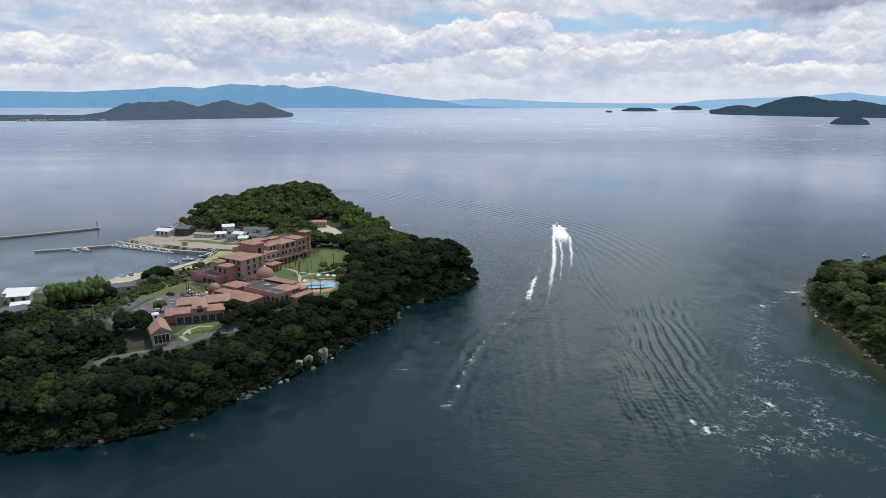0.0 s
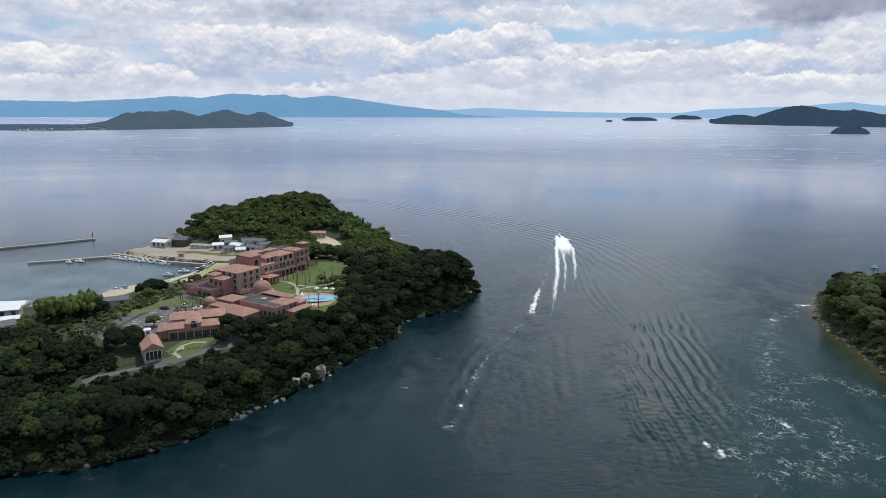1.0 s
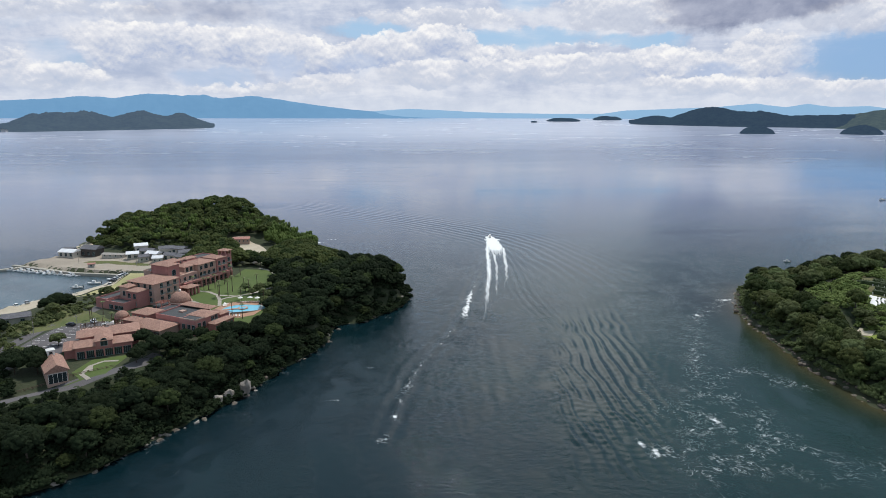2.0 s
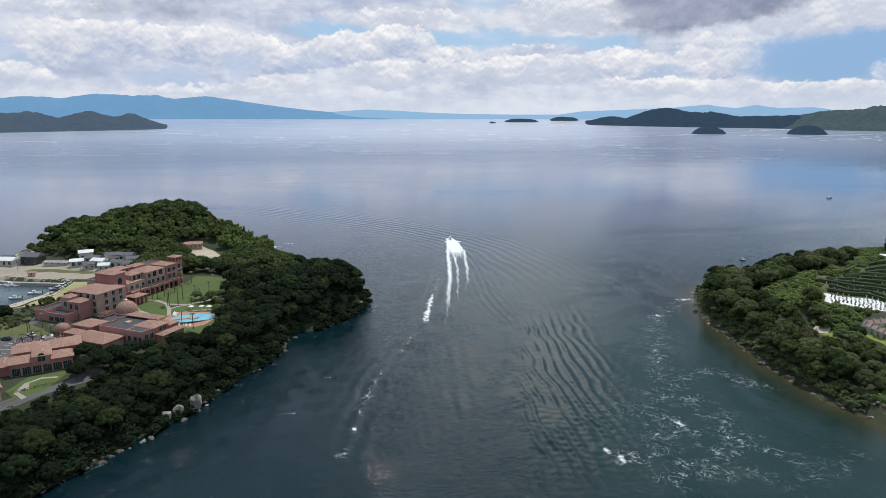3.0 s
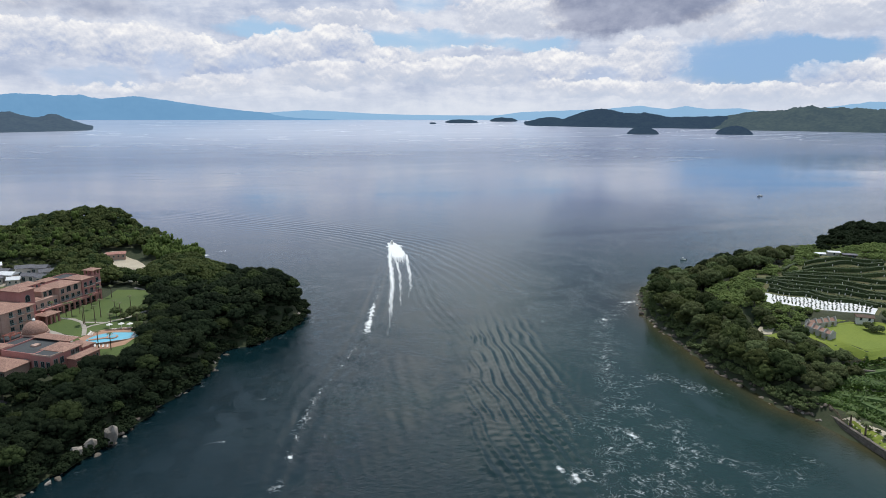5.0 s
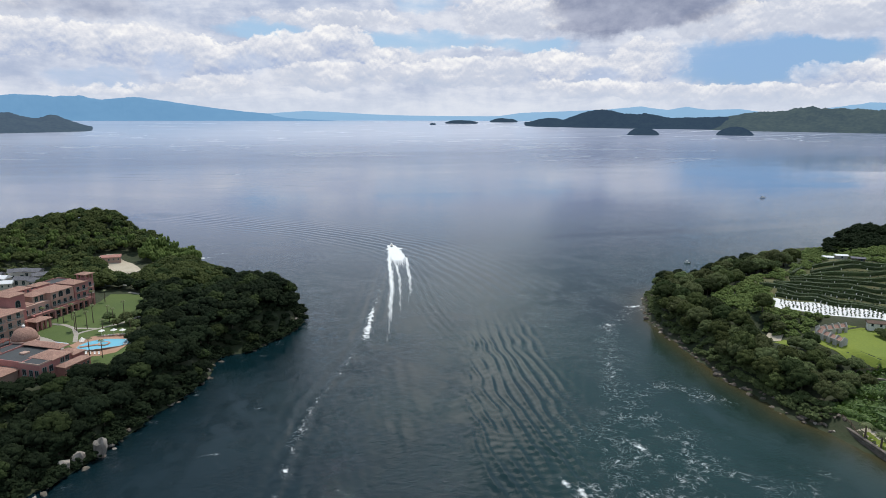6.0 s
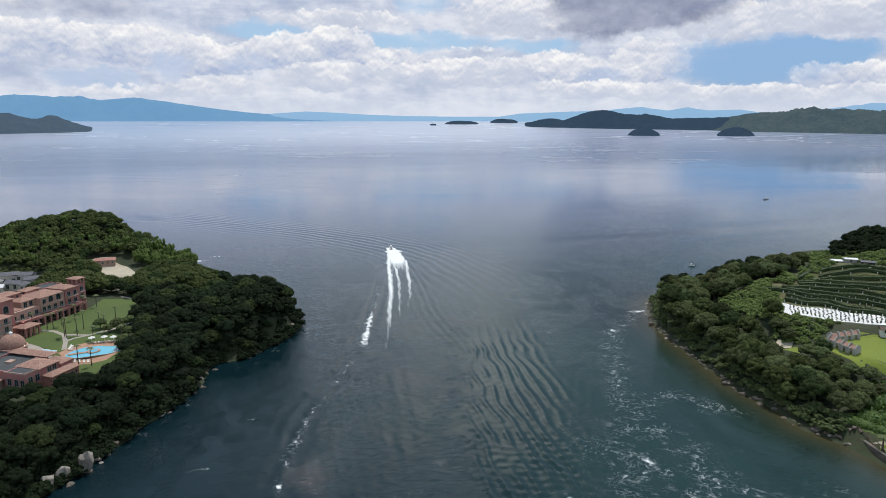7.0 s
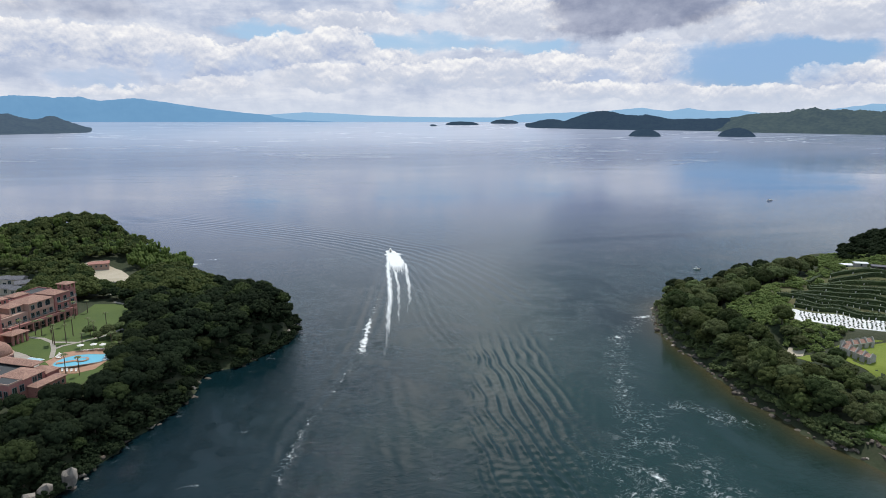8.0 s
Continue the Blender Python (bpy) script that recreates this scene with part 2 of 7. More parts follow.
def make_water():
    m = bpy.data.materials.new("sea_water")
    m.use_nodes = True
    g = Nodes(m.node_tree)
    p = g.node("ShaderNodeBsdfPrincipled")
    at = g.node("ShaderNodeTexCoord").outputs["Object"]
    sep = g.node("ShaderNodeSeparateXYZ")
    g.link(at, sep.inputs[0])
    x, y, _ = sep.outputs

    def attr(name):
        return g.node("ShaderNodeAttribute", attribute_name=name).outputs["Fac"]

    foam, shoal, chop = attr("foam"), attr("shoal"), attr("chop")
    # water body: deep blue-green, greener eastward and in patches, brown-green over the shoals
    drift = g.noise(at, 0.011, 4, 0.5, 0.6)
    green = g.math("ADD", g.math("MULTIPLY", g.step(x, -10, 120), 0.85), g.math("MULTIPLY", g.math("SUBTRACT", drift, 0.5), 1.6), None, True)
    deep = g.mix(green, (0.003, 0.014, 0.019), (0.008, 0.031, 0.029))
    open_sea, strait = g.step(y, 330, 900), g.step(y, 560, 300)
    # seaward, sky reflection and then distance haze are painted into the base colour
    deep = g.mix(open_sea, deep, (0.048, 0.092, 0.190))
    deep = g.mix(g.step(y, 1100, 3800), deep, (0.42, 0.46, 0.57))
    # reflected pale sky painted into the bay's base colour
    deep = g.mix(attr("bay"), deep, (0.10, 0.15, 0.18))
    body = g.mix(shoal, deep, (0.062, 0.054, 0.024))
    # foam: threads drawn out by the eddies, thickening to patches of bubbles
    warp = g.node("ShaderNodeVectorMath", operation="ADD")
    wn = g.node("ShaderNodeTexNoise")
    g.link(at, wn.inputs["Vector"])
    wn.inputs["Scale"].default_value, wn.inputs["Detail"].default_value = 0.09, 4
    ws = g.node("ShaderNodeVectorMath", operation="SCALE")
    g.link(wn.outputs["Color"], ws.inputs[0])
    ws.inputs[3].default_value = 16.0
    g.link(at, warp.inputs[0])
    g.link(ws.outputs[0], warp.inputs[1])

    def threads(scale, width):
        n = g.noise(warp.outputs[0], scale, 3, 0.5, 0.6)
        return g.step(g.math("ABSOLUTE", g.math("SUBTRACT", n, 0.5)), 0.0, width, 1.0, 0.0)

    thin = g.math("MAXIMUM", threads(0.13, 0.013), g.math("MULTIPLY", threads(0.3, 0.020), 0.75))
    patchy = g.noise(at, 0.5, 6, 0.65)
    thick = g.step(g.math("ADD", foam, g.math("MULTIPLY", g.math("SUBTRACT", patchy, 0.5), 1.5)), 0.56, 1.02)
    ragged = g.step(g.math("ADD", g.math("MULTIPLY", g.noise(at, 0.11, 4, 0.6), 0.5), g.math("MULTIPLY", g.noise(at, 0.3, 4, 0.6), 0.5)), 0.42, 0.60)
    lace = g.math("MULTIPLY", g.math("MULTIPLY", thin, g.step(foam, 0.04, 0.55)), ragged)
    white = g.math("MAXIMUM", thick, g.math("MULTIPLY", lace, 0.50), None, True)
    # the boat's wake: streaks drawn out along its track
    across = g.math("SUBTRACT", x, g.math("MULTIPLY", y, 0.19))
    drawn = g.noise(g.vec(across, g.math("MULTIPLY", y, 0.06)), 0.9, 5, 0.62)
    wake = attr("wake")
    trail = g.step(g.math("ADD", wake, g.math("MULTIPLY", g.math("SUBTRACT", drawn, 0.5), 0.8)), 0.10, 0.85)
    trail = g.math("MULTIPLY", trail, g.step(wake, 0.02, 0.2))
    white = g.math("MAXIMUM", white, trail, None, True)
    # thin lines of scum along the tidal fronts of the open water
    fronts = g.noise(g.vec(g.math("MULTIPLY", x, 0.16), y), 0.0036, 4, 0.55, 1.0)
    fronts = g.step(g.math("ABSOLUTE", g.math("SUBTRACT", fronts, 0.52)), 0.0, 0.010, 1.0, 0.0)
    fronts = g.math("MULTIPLY", g.math("MULTIPLY", fronts, g.step(y, 700, 1300)), g.step(g.noise(at, 0.0016, 3, 0.5), 0.47, 0.56))
    white = g.math("MAXIMUM", white, g.math("MULTIPLY", fronts, 0.32), None, True)
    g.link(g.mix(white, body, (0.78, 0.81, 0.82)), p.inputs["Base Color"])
    # long smooth slicks and rippled lanes
    lanes = g.noise(g.vec(g.math("MULTIPLY", x, 0.3), y), 0.0046, 5, 0.58, 1.2)
    ripple = g.step(lanes, 0.40, 0.60)
    patches = g.step(g.noise(g.vec(g.math("MULTIPLY", x, 1.6), y), 0.016, 5, 0.6, 1.4), 0.40, 0.60)
    far = g.step(y, 700, 1800)
    rough = g.math("ADD", g.math("ADD", 0.02, g.math("MULTIPLY", ripple, 0.03)), g.math("MULTIPLY", far, 0.18))
    g.link(g.mix(white, g.vec(rough, rough, rough), (0.8, 0.8, 0.8)), p.inputs["Roughness"])
    p.inputs["IOR"].default_value = 1.33
    small = g.noise(g.vec(x, g.math("MULTIPLY", y, 1.5)), 0.5, 6, 0.66, 0.5)
    swell = g.noise(g.vec(g.math("MULTIPLY", x, 1.3), y), 0.075, 3, 0.5, 0.5)
    fine = g.noise(g.vec(x, g.math("MULTIPLY", y, 1.7), 4.0), 1.5, 4, 0.6)
    height = g.math("ADD", g.math("ADD", g.math("MULTIPLY", small, 0.44), g.math("MULTIPLY", swell, 0.55)), g.math("MULTIPLY", fine, 0.20))
    b = g.node("ShaderNodeBump")
    b.inputs["Strength"].default_value = 1.0
    calm = g.math("SUBTRACT", 1.0, g.math("ADD", g.math("MULTIPLY", open_sea, 0.74), g.math("MULTIPLY", far, 0.06)))
    sway = g.math("ADD", g.math("ADD", 0.09, g.math("MULTIPLY", ripple, 0.15)), g.math("MULTIPLY", g.math("MULTIPLY", strait, patches), 0.30))
    sway = g.math("ADD", sway, g.math("MULTIPLY", chop, 0.9))
    sway = g.math("MULTIPLY", sway, g.math("SUBTRACT", 1.0, g.math("MULTIPLY", attr("wash"), 0.7)))
    g.link(g.math("MULTIPLY", calm, sway), b.inputs["Distance"])
    g.link(height, b.inputs["Height"])
    g.link(b.outputs[0], p.inputs["Normal"])
    g.link(p.outputs[0], g.node("ShaderNodeOutputMaterial").inputs[0])
    return m


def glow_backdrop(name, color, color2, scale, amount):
    """Far land behind miles of air: its own colour, with the haze painted on as emission."""
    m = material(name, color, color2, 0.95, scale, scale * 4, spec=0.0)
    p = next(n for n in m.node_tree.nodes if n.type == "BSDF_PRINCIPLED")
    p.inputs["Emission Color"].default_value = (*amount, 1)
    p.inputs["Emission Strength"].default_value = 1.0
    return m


WATER = make_water()
SOIL = material("woodland_soil", (0.046, 0.050, 0.024), (0.022, 0.036, 0.012), 0.95, 0.05, 0.7, 0.3, 0.6)
# LAWN is darkened for cloud shade; LAWN_BRIGHT, a yellower grass, is lightened for sun
LAWN = material("mown_grass", (0.088, 0.125, 0.026), (0.058, 0.094, 0.020), 0.9, 0.06, 1.2, 0.03, 8)
LAWN_BRIGHT = material("sunny_grass", (0.185, 0.225, 0.024), (0.13, 0.18, 0.02), 0.9, 0.05, 1.0, 0.03, 8)
MEADOW = material("rough_grass", (0.14, 0.13, 0.05), (0.07, 0.10, 0.025), 0.95, 0.09, 1.1, 0.08, 3)
SAND = material("pale_sand", (0.52, 0.46, 0.36), (0.38, 0.33, 0.25), 0.95, 0.08, 1.5, 0.03, 4)
GRAVEL = material("harbour_gravel", (0.37, 0.32, 0.26), (0.27, 0.235, 0.19), 0.95, 0.06, 1.2, 0.03, 4)
QUAY = material("quay_concrete", (0.42, 0.39, 0.33), (0.30, 0.28, 0.24), 0.9, 0.1, 2.0, 0.02, 6)
ASPHALT = material("worn_asphalt", (0.13, 0.12, 0.125), (0.085, 0.08, 0.085), 0.9, 0.12, 3.0, 0.01, 20)
PAVING = material("garden_paving", (0.40, 0.36, 0.31), (0.29, 0.26, 0.23), 0.9, 0.3, 4.0, 0.01, 10)
TERRACOTTA = material("terracotta_paving", (0.44, 0.26, 0.17), (0.34, 0.19, 0.13), 0.85, 0.4, 5.0, 0.01, 10)
ROCK = material("shore_rock", (0.17, 0.14, 0.11), (0.07, 0.06, 0.05), 0.9, 0.35, 2.5, 0.2, 1.5, by_object=0.3)
ROCK_PALE = material("pale_cliff_rock", (0.38, 0.34, 0.30), (0.15, 0.13, 0.11), 0.9, 0.4, 2.0, 0.2, 1.5)

# ---- building helpers ----


def mesh_object(name, verts, faces, mat, parent=None, smooth=False):
    me = bpy.data.meshes.new(name)
    verts, faces = np.asarray(verts, dtype=np.float32), np.asarray(faces, dtype=np.int32)
    k = faces.shape[1]
    me.vertices.add(len(verts))
    me.vertices.foreach_set("co", verts.ravel())
    me.loops.add(faces.size)
    me.loops.foreach_set("vertex_index", faces.ravel())
    me.polygons.add(len(faces))
    me.polygons.foreach_set("loop_start", np.arange(0, faces.size, k, dtype=np.int32))
    me.polygons.foreach_set("use_smooth", np.full(len(faces), smooth))
    me.update(calc_edges=True)
    me.validate()
    me.materials.append(mat)
    ob = new(name, me)
    ob.parent = parent
    return ob


def part(name, bm, mat, parent=None, label="", smooth=False):
    me = bpy.data.meshes.new(name)
    bmesh.ops.recalc_face_normals(bm, faces=bm.faces)
    for f in bm.faces:
        f.smooth = smooth
    bm.to_mesh(me)
    bm.free()
    me.materials.append(mat)
    ob = new(name, me)
    ob.parent = parent
    return tagged(ob, label)


def thing(name, label, category, m=None, group="", kind=""):
    ob = new(name)
    ob.empty_display_size = 0.5
    if m is not None:
        ob.matrix_world = m
    return tagged(ob, label, category, group, kind)


def box(bm, x0, x1, y0, y1, z0, z1):
    v = [bm.verts.new((x, y, z)) for z in (z0, z1) for x, y in ((x0, y0), (x1, y0), (x1, y1), (x0, y1))]
    for f in ((3, 2, 1, 0), (4, 5, 6, 7), (0, 1, 5, 4), (1, 2, 6, 5), (2, 3, 7, 6), (3, 0, 4, 7)):
        bm.faces.new([v[i] for i in f])
    return v


def boxes(*rows):
    bm = bmesh.new()
    for r in rows:
        box(bm, *r)
    return bm


def prism(bm, outline, z0, z1):
    a = [bm.verts.new((x, y, z0)) for x, y in outline]
    b = [bm.verts.new((x, y, z1)) for x, y in outline]
    bm.faces.new(list(reversed(a)))
    bm.faces.new(b)
    for i in range(len(a)):
        j = (i + 1) % len(a)
        bm.faces.new((a[i], a[j], b[j], b[i]))


def tube(bm, r0, r1, z0, z1, n=8, x=0.0, y=0.0, x1=None, y1=None):
    x1, y1 = x if x1 is None else x1, y if y1 is None else y1
    a = [bm.verts.new((x + r0 * math.cos(i * math.tau / n), y + r0 * math.sin(i * math.tau / n), z0)) for i in range(n)]
    b = [bm.verts.new((x1 + r1 * math.cos(i * math.tau / n), y1 + r1 * math.sin(i * math.tau / n), z1)) for i in range(n)]
    bm.faces.new(list(reversed(a)))
    bm.faces.new(b)
    for i in range(n):
        bm.faces.new((a[i], a[(i + 1) % n], b[(i + 1) % n], b[i]))


def inside(poly, x, y):
    """Which of the points x, y (arrays) lie in the polygon."""
    x, y = np.asarray(x, float), np.asarray(y, float)
    hit = np.zeros(x.shape, bool)
    for (xa, ya), (xb, yb) in zip(poly, poly[1:] + poly[:1]):
        cross = (ya > y) != (yb > y)
        hit ^= cross & (x < (xb - xa) * (y - ya) / (yb - ya if yb != ya else 1e-9) + xa)
    return hit


def edge_distance(poly, x, y):
    x, y = np.asarray(x, float), np.asarray(y, float)
    best = np.full(x.shape, 1e9)
    for (xa, ya), (xb, yb) in zip(poly, poly[1:] + poly[:1]):
        dx, dy = xb - xa, yb - ya
        t = np.clip(((x - xa) * dx + (y - ya) * dy) / (dx * dx + dy * dy + 1e-9), 0, 1)
        best = np.minimum(best, np.hypot(x - xa - t * dx, y - ya - t * dy))
    return best


def smooth01(v):
    v = np.clip(v, 0, 1)
    return v * v * (3 - 2 * v)


def wobble(x, y, size, seed):
    """Cheap smooth noise over arrays, about -1 to 1."""
    rng = np.random.RandomState(seed)
    out = np.zeros(np.shape(x))
    for k in range(7):
        a, ph, f = rng.uniform(0, math.tau), rng.uniform(0, math.tau), rng.uniform(0.6, 2.2) / size
        out = out + np.sin((np.cos(a) * x + np.sin(a) * y) * math.tau * f + ph + 1.3 * np.sin((np.sin(a) * x - np.cos(a) * y) * math.tau * f * 0.6))
    return out / 3.2


# ---- the land ----
COAST_WEST = [(-600, 120), (-300, 150), (-190, 166), (-128, 175), (-99, 180), (-79, 194), (-63, 217), (-46, 241), (-35, 264), (-28, 275), (-20, 294), (-17, 317),
              (-3, 321), (13, 340), (20, 358), (19, 378), (9, 402), (-10, 428), (-30, 458), (-33, 490), (-38, 510), (-52, 520), (-73, 547), (-100, 580), (-150, 598),
              (-198, 580), (-219, 538), (-213, 490), (-229, 459), (-181, 433), (-149, 424), (-151, 399), (-168, 365), (-191, 333), (-216, 319), (-260, 305), (-600, 290)]
HEIGHTS_WEST = [(-128, 200, 5.5), (-160, 215, 7), (-108, 206, 5.5), (-108, 230, 8), (-90, 245, 8), (-85, 222, 5), (-62, 248, 5), (-100, 262, 9), (-130, 275, 9), (-75, 290, 9.5),
                (-48, 268, 5.5), (-45, 300, 9), (-60, 320, 10), (-80, 350, 10), (-65, 380, 10), (-40, 340, 9), (-22, 350, 10), (0, 360, 14), (-12, 378, 9), (-30, 400, 4),
                (-50, 420, 7), (-75, 440, 5), (-85, 480, 5), (-60, 470, 4), (-45, 500, 2.5), (-110, 430, 4), (-140, 440, 3), (-190, 470, 2), (-150, 390, 2), (-140, 350, 5), (-170, 320, 4),
                (-130, 320, 9), (-124, 560, 25), (-102, 558, 23), (-150, 562, 20), (-180, 555, 12), (-84, 550, 13), (-125, 525, 15), (-100, 520, 11), (-210, 520, 2), (-120, 495, 7)]
COAST_EAST = [(204, 350), (196, 336), (184, 313), (180, 294), (175, 266), (171, 247), (172, 223), (170, 210), (174, 199), (176, 173), (178, 150), (190, 110), (230, 60), (420, 20), (600, 80),
              (600, 260), (520, 370), (440, 412), (390, 425), (350, 412), (325, 385), (290, 374), (240, 366), (216, 359)]
HEIGHTS_EAST = [(195, 320, 8), (190, 290, 7), (185, 255, 6), (184, 225, 5), (186, 205, 4), (182, 180, 2), (204, 252, 9), (216, 238, 12.5), (236, 232, 13), (222, 213, 11), (206, 205, 6), (215, 190, 6),
                (215, 330, 6), (230, 345, 7), (218, 300, 13), (225, 280, 15.5), (248, 262, 16), (245, 300, 17.5), (270, 285, 19), (262, 320, 16.5), (285, 335, 17), (300, 315, 23),
                (262, 346, 11), (305, 356, 6), (320, 270, 26), (345, 320, 22), (300, 230, 18), (260, 190, 12), (352, 395, 9), (400, 373, 21), (450, 350, 24), (400, 430, 3), (430, 440, 2), (480, 460, 2), (560, 500, 1), (600, 400, 12), (520, 540, 1), (640, 300, 20), (249, 246, 15.5), (257, 251, 16.5), (235, 259, 15), (221, 272, 15)]
FLATS_WEST = [(-62, 345, 24, 62, 10.0), (-92, 330, 34, 40, 10.0), (-85, 285, 26, 22, 9.2), (-104, 262, 18, 20, 9.0)]
FLATS_EAST = [(227, 231, 12, 13, 13.0)]


def land_height(x, y, coast, points, flats, seed):
    x, y = np.asarray(x, float), np.asarray(y, float)
    top, weight = np.zeros(x.shape), np.zeros(x.shape)
    for px, py, pz in points:
        w = 1.0 / ((x - px) ** 2 + (y - py) ** 2 + 60.0) ** 2
        top, weight = top + w * pz, weight + w
    top = top / weight + wobble(x, y, 34, seed) * 0.5
    for cx, cy, rx, ry, z in flats:
        f = smooth01(3.4 - np.maximum(abs(x - cx) / rx, abs(y - cy) / ry) * 2.5)
        top = top * (1 - f) + z * f
    d = edge_distance(coast, x, y) + wobble(x, y, 13, seed + 1) * 1.3
    d = np.where(inside(coast, x, y), d, -d)
    quay = np.exp(-(((x + 165) / 40) ** 2 + ((y - 400) / 75) ** 2) ** 2)     # the harbour's edge is a steep wall
    width = 8.0 * (1 - quay) + 2.0 * quay
    up = smooth01(d / width)
    return np.where(d > 0, 0.3 + (top - 0.3) * up, np.maximum(-4, d * 0.35 + 0.3))


def west(x, y):
    return land_height(x, y, COAST_WEST, HEIGHTS_WEST, FLATS_WEST, 11)


def east(x, y):
    return land_height(x, y, COAST_EAST, HEIGHTS_EAST, FLATS_EAST, 23)


def ground_at(fn, x, y):
    return float(fn(np.array([x]), np.array([y]))[0])


def land_sheet(name, fn, x0, x1, y0, y1, step, label):
    xs, ys = np.arange(x0, x1 + step, step), np.arange(y0, y1 + step, step)
    gx, gy = np.meshgrid(xs, ys)
    gz = fn(gx, gy)
    nx = len(xs)
    idx = np.arange(gx.size).reshape(gx.shape)
    quads = np.stack([idx[:-1, :-1], idx[:-1, 1:], idx[1:, 1:], idx[1:, :-1]], -1).reshape(-1, 4)
    keep = gz.ravel()[quads].max(1) > -2.5
    return tagged(mesh_object(name, np.stack([gx, gy, gz], -1).reshape(-1, 3), quads[keep], SOIL, smooth=True), label, "ground", kind="structure")


land_sheet("ground", west, -330, 30, 120, 612, 2.5, "wooded headland ground of dark soil and scrub")
land_sheet("ground", east, 160, 620, 60, 570, 2.5, "wooded island ground with terraces above a rocky shore")


def draped(name, outline, fn, mat, label, category, lift=0.06, step=1.6, kind="structure"):
    """A patch of surface that lies on the land within an outline, with a short skirt."""
    bm = bmesh.new()
    xs, ys = [p[0] for p in outline], [p[1] for p in outline]
    vs = [bm.verts.new((x, y, 0)) for x, y in outline]
    bm.faces.new(vs)
    for axis, lo, hi in ((0, min(xs), max(xs)), (1, min(ys), max(ys))):
        v = lo + step
        while v < hi:
            co, no = ((v, 0, 0), (1, 0, 0)) if axis == 0 else ((0, v, 0), (0, 1, 0))
            bmesh.ops.bisect_plane(bm, geom=bm.verts[:] + bm.edges[:] + bm.faces[:], plane_co=co, plane_no=no)
            v += step
    co = np.array([v.co[:2] for v in bm.verts])
    z = fn(co[:, 0], co[:, 1])
    for v, h in zip(bm.verts, z):
        v.co.z = h + lift
    rim = [e for e in bm.edges if e.is_boundary]
    geo = bmesh.ops.extrude_edge_only(bm, edges=rim)["geom"]
    for v in geo:
        if isinstance(v, bmesh.types.BMVert):
            v.co.z -= 0.5
    return tagged(part(name, bm, mat, smooth=False), label, category, kind=kind)


def ribbon(points, width):
    """The outline of a path along points."""
    left, right = [], []
    for i, (x, y) in enumerate(points):
        a, b = points[max(0, i - 1)], points[min(len(points) - 1, i + 1)]
        d = Vector((b[0] - a[0], b[1] - a[1])).normalized()
        left.append((x - d.y * width / 2, y + d.x * width / 2))
        right.append((x + d.y * width / 2, y - d.x * width / 2))
    return left + right[::-1]


# ---- the sea ----
SEA_CENTRE, SEA_FLAT, SEA_EDGE, SEA_RISE = (5.0, 35.0), 2500.0, 4900.0, 95.0


def sea_level(r):
    """Far out the sheet lifts a little, to meet the horizon before the view ends."""
    return SEA_RISE * np.clip((r - SEA_FLAT) / (SEA_EDGE - SEA_FLAT), 0, 1) ** 2


def far_place(azimuth, r):
    a = radians(azimuth)
    return SEA_CENTRE[0] + r * math.sin(a), SEA_CENTRE[1] + r * math.cos(a), float(sea_level(np.array(r)))


def spread(lo, hi, step, reach_lo, reach_hi):
    mid = list(np.arange(lo, hi, step))
    s, v = step, mid[-1]
    while v < reach_hi:
        s = min(s * 1.13, 130)
        v += s
        mid.append(v)
    s, v = step, mid[0]
    head = []
    while v > reach_lo:
        s = min(s * 1.13, 130)
        v -= s
        head.append(v)
    return np.array(head[::-1] + mid)


def line_distance(points, x, y):
    """Distance to a polyline, and how far along it (0 to 1) the nearest point is."""
    best, along = np.full(x.shape, 1e9), np.zeros(x.shape)
    n = len(points) - 1
    for i, ((xa, ya), (xb, yb)) in enumerate(zip(points[:-1], points[1:])):
        dx, dy = xb - xa, yb - ya
        t = np.clip(((x - xa) * dx + (y - ya) * dy) / (dx * dx + dy * dy), 0, 1)
        d = np.hypot(x - xa - t * dx, y - ya - t * dy)
        along = np.where(d < best, (i + t) / n, along)
        best = np.minimum(best, d)
    return best, along


BOAT = (97.0, 530.0)
WAKE_L = [(94, 522), (86.5, 483), (75.4, 416), (65, 367), (59, 337), (51, 305), (44, 279)]
WAKE_M = [(96, 520), (90, 482), (83, 430), (72.6, 377), (63.4, 336), (58, 311)]
WAKE_R = [(100, 522), (98, 480), (89, 429), (83, 400), (74, 365), (69.5, 344)]
# foam drawn round the eddies of the tide race: rows of points, width and strength
FOAM_ARCS = [([(207, 341), (193, 337), (175, 325), (161, 313), (150, 295), (144, 283), (131, 258), (122, 238)], 4.2, 0.62), ([(131, 238), (137, 241), (146, 245), (150, 238), (151, 230), (158, 225)], 3.6, 0.72),
             ([(104, 214), (114, 221), (124, 223.5), (131, 217)], 3.4, 0.68), ([(110, 209), (111, 205), (110.6, 201), (106, 200), (99.6, 199)], 2.6, 0.85), ([(103, 180), (115, 185), (122, 191), (127, 190), (127, 184), (130, 179)], 2.8, 0.75),
             ([(91, 186), (100, 189.5), (107, 189)], 2.6, 0.62), ([(92, 176), (101, 176.5), (106, 174), (106, 178.5), (98, 182)], 3.4, 0.72), ([(99, 215), (101, 200), (96, 190), (92, 180), (90, 168)], 6.0, 0.52), ([(126, 236), (118, 226), (120, 214), (128, 208)], 5.0, 0.55),
             ([(113, 172), (124, 168), (138, 170), (150, 178)], 4.0, 0.5), ([(139, 400), (141, 372), (134, 340), (132, 318)], 3.5, 0.36), ([(160, 430), (175, 405), (186, 382)], 4.0, 0.3)]


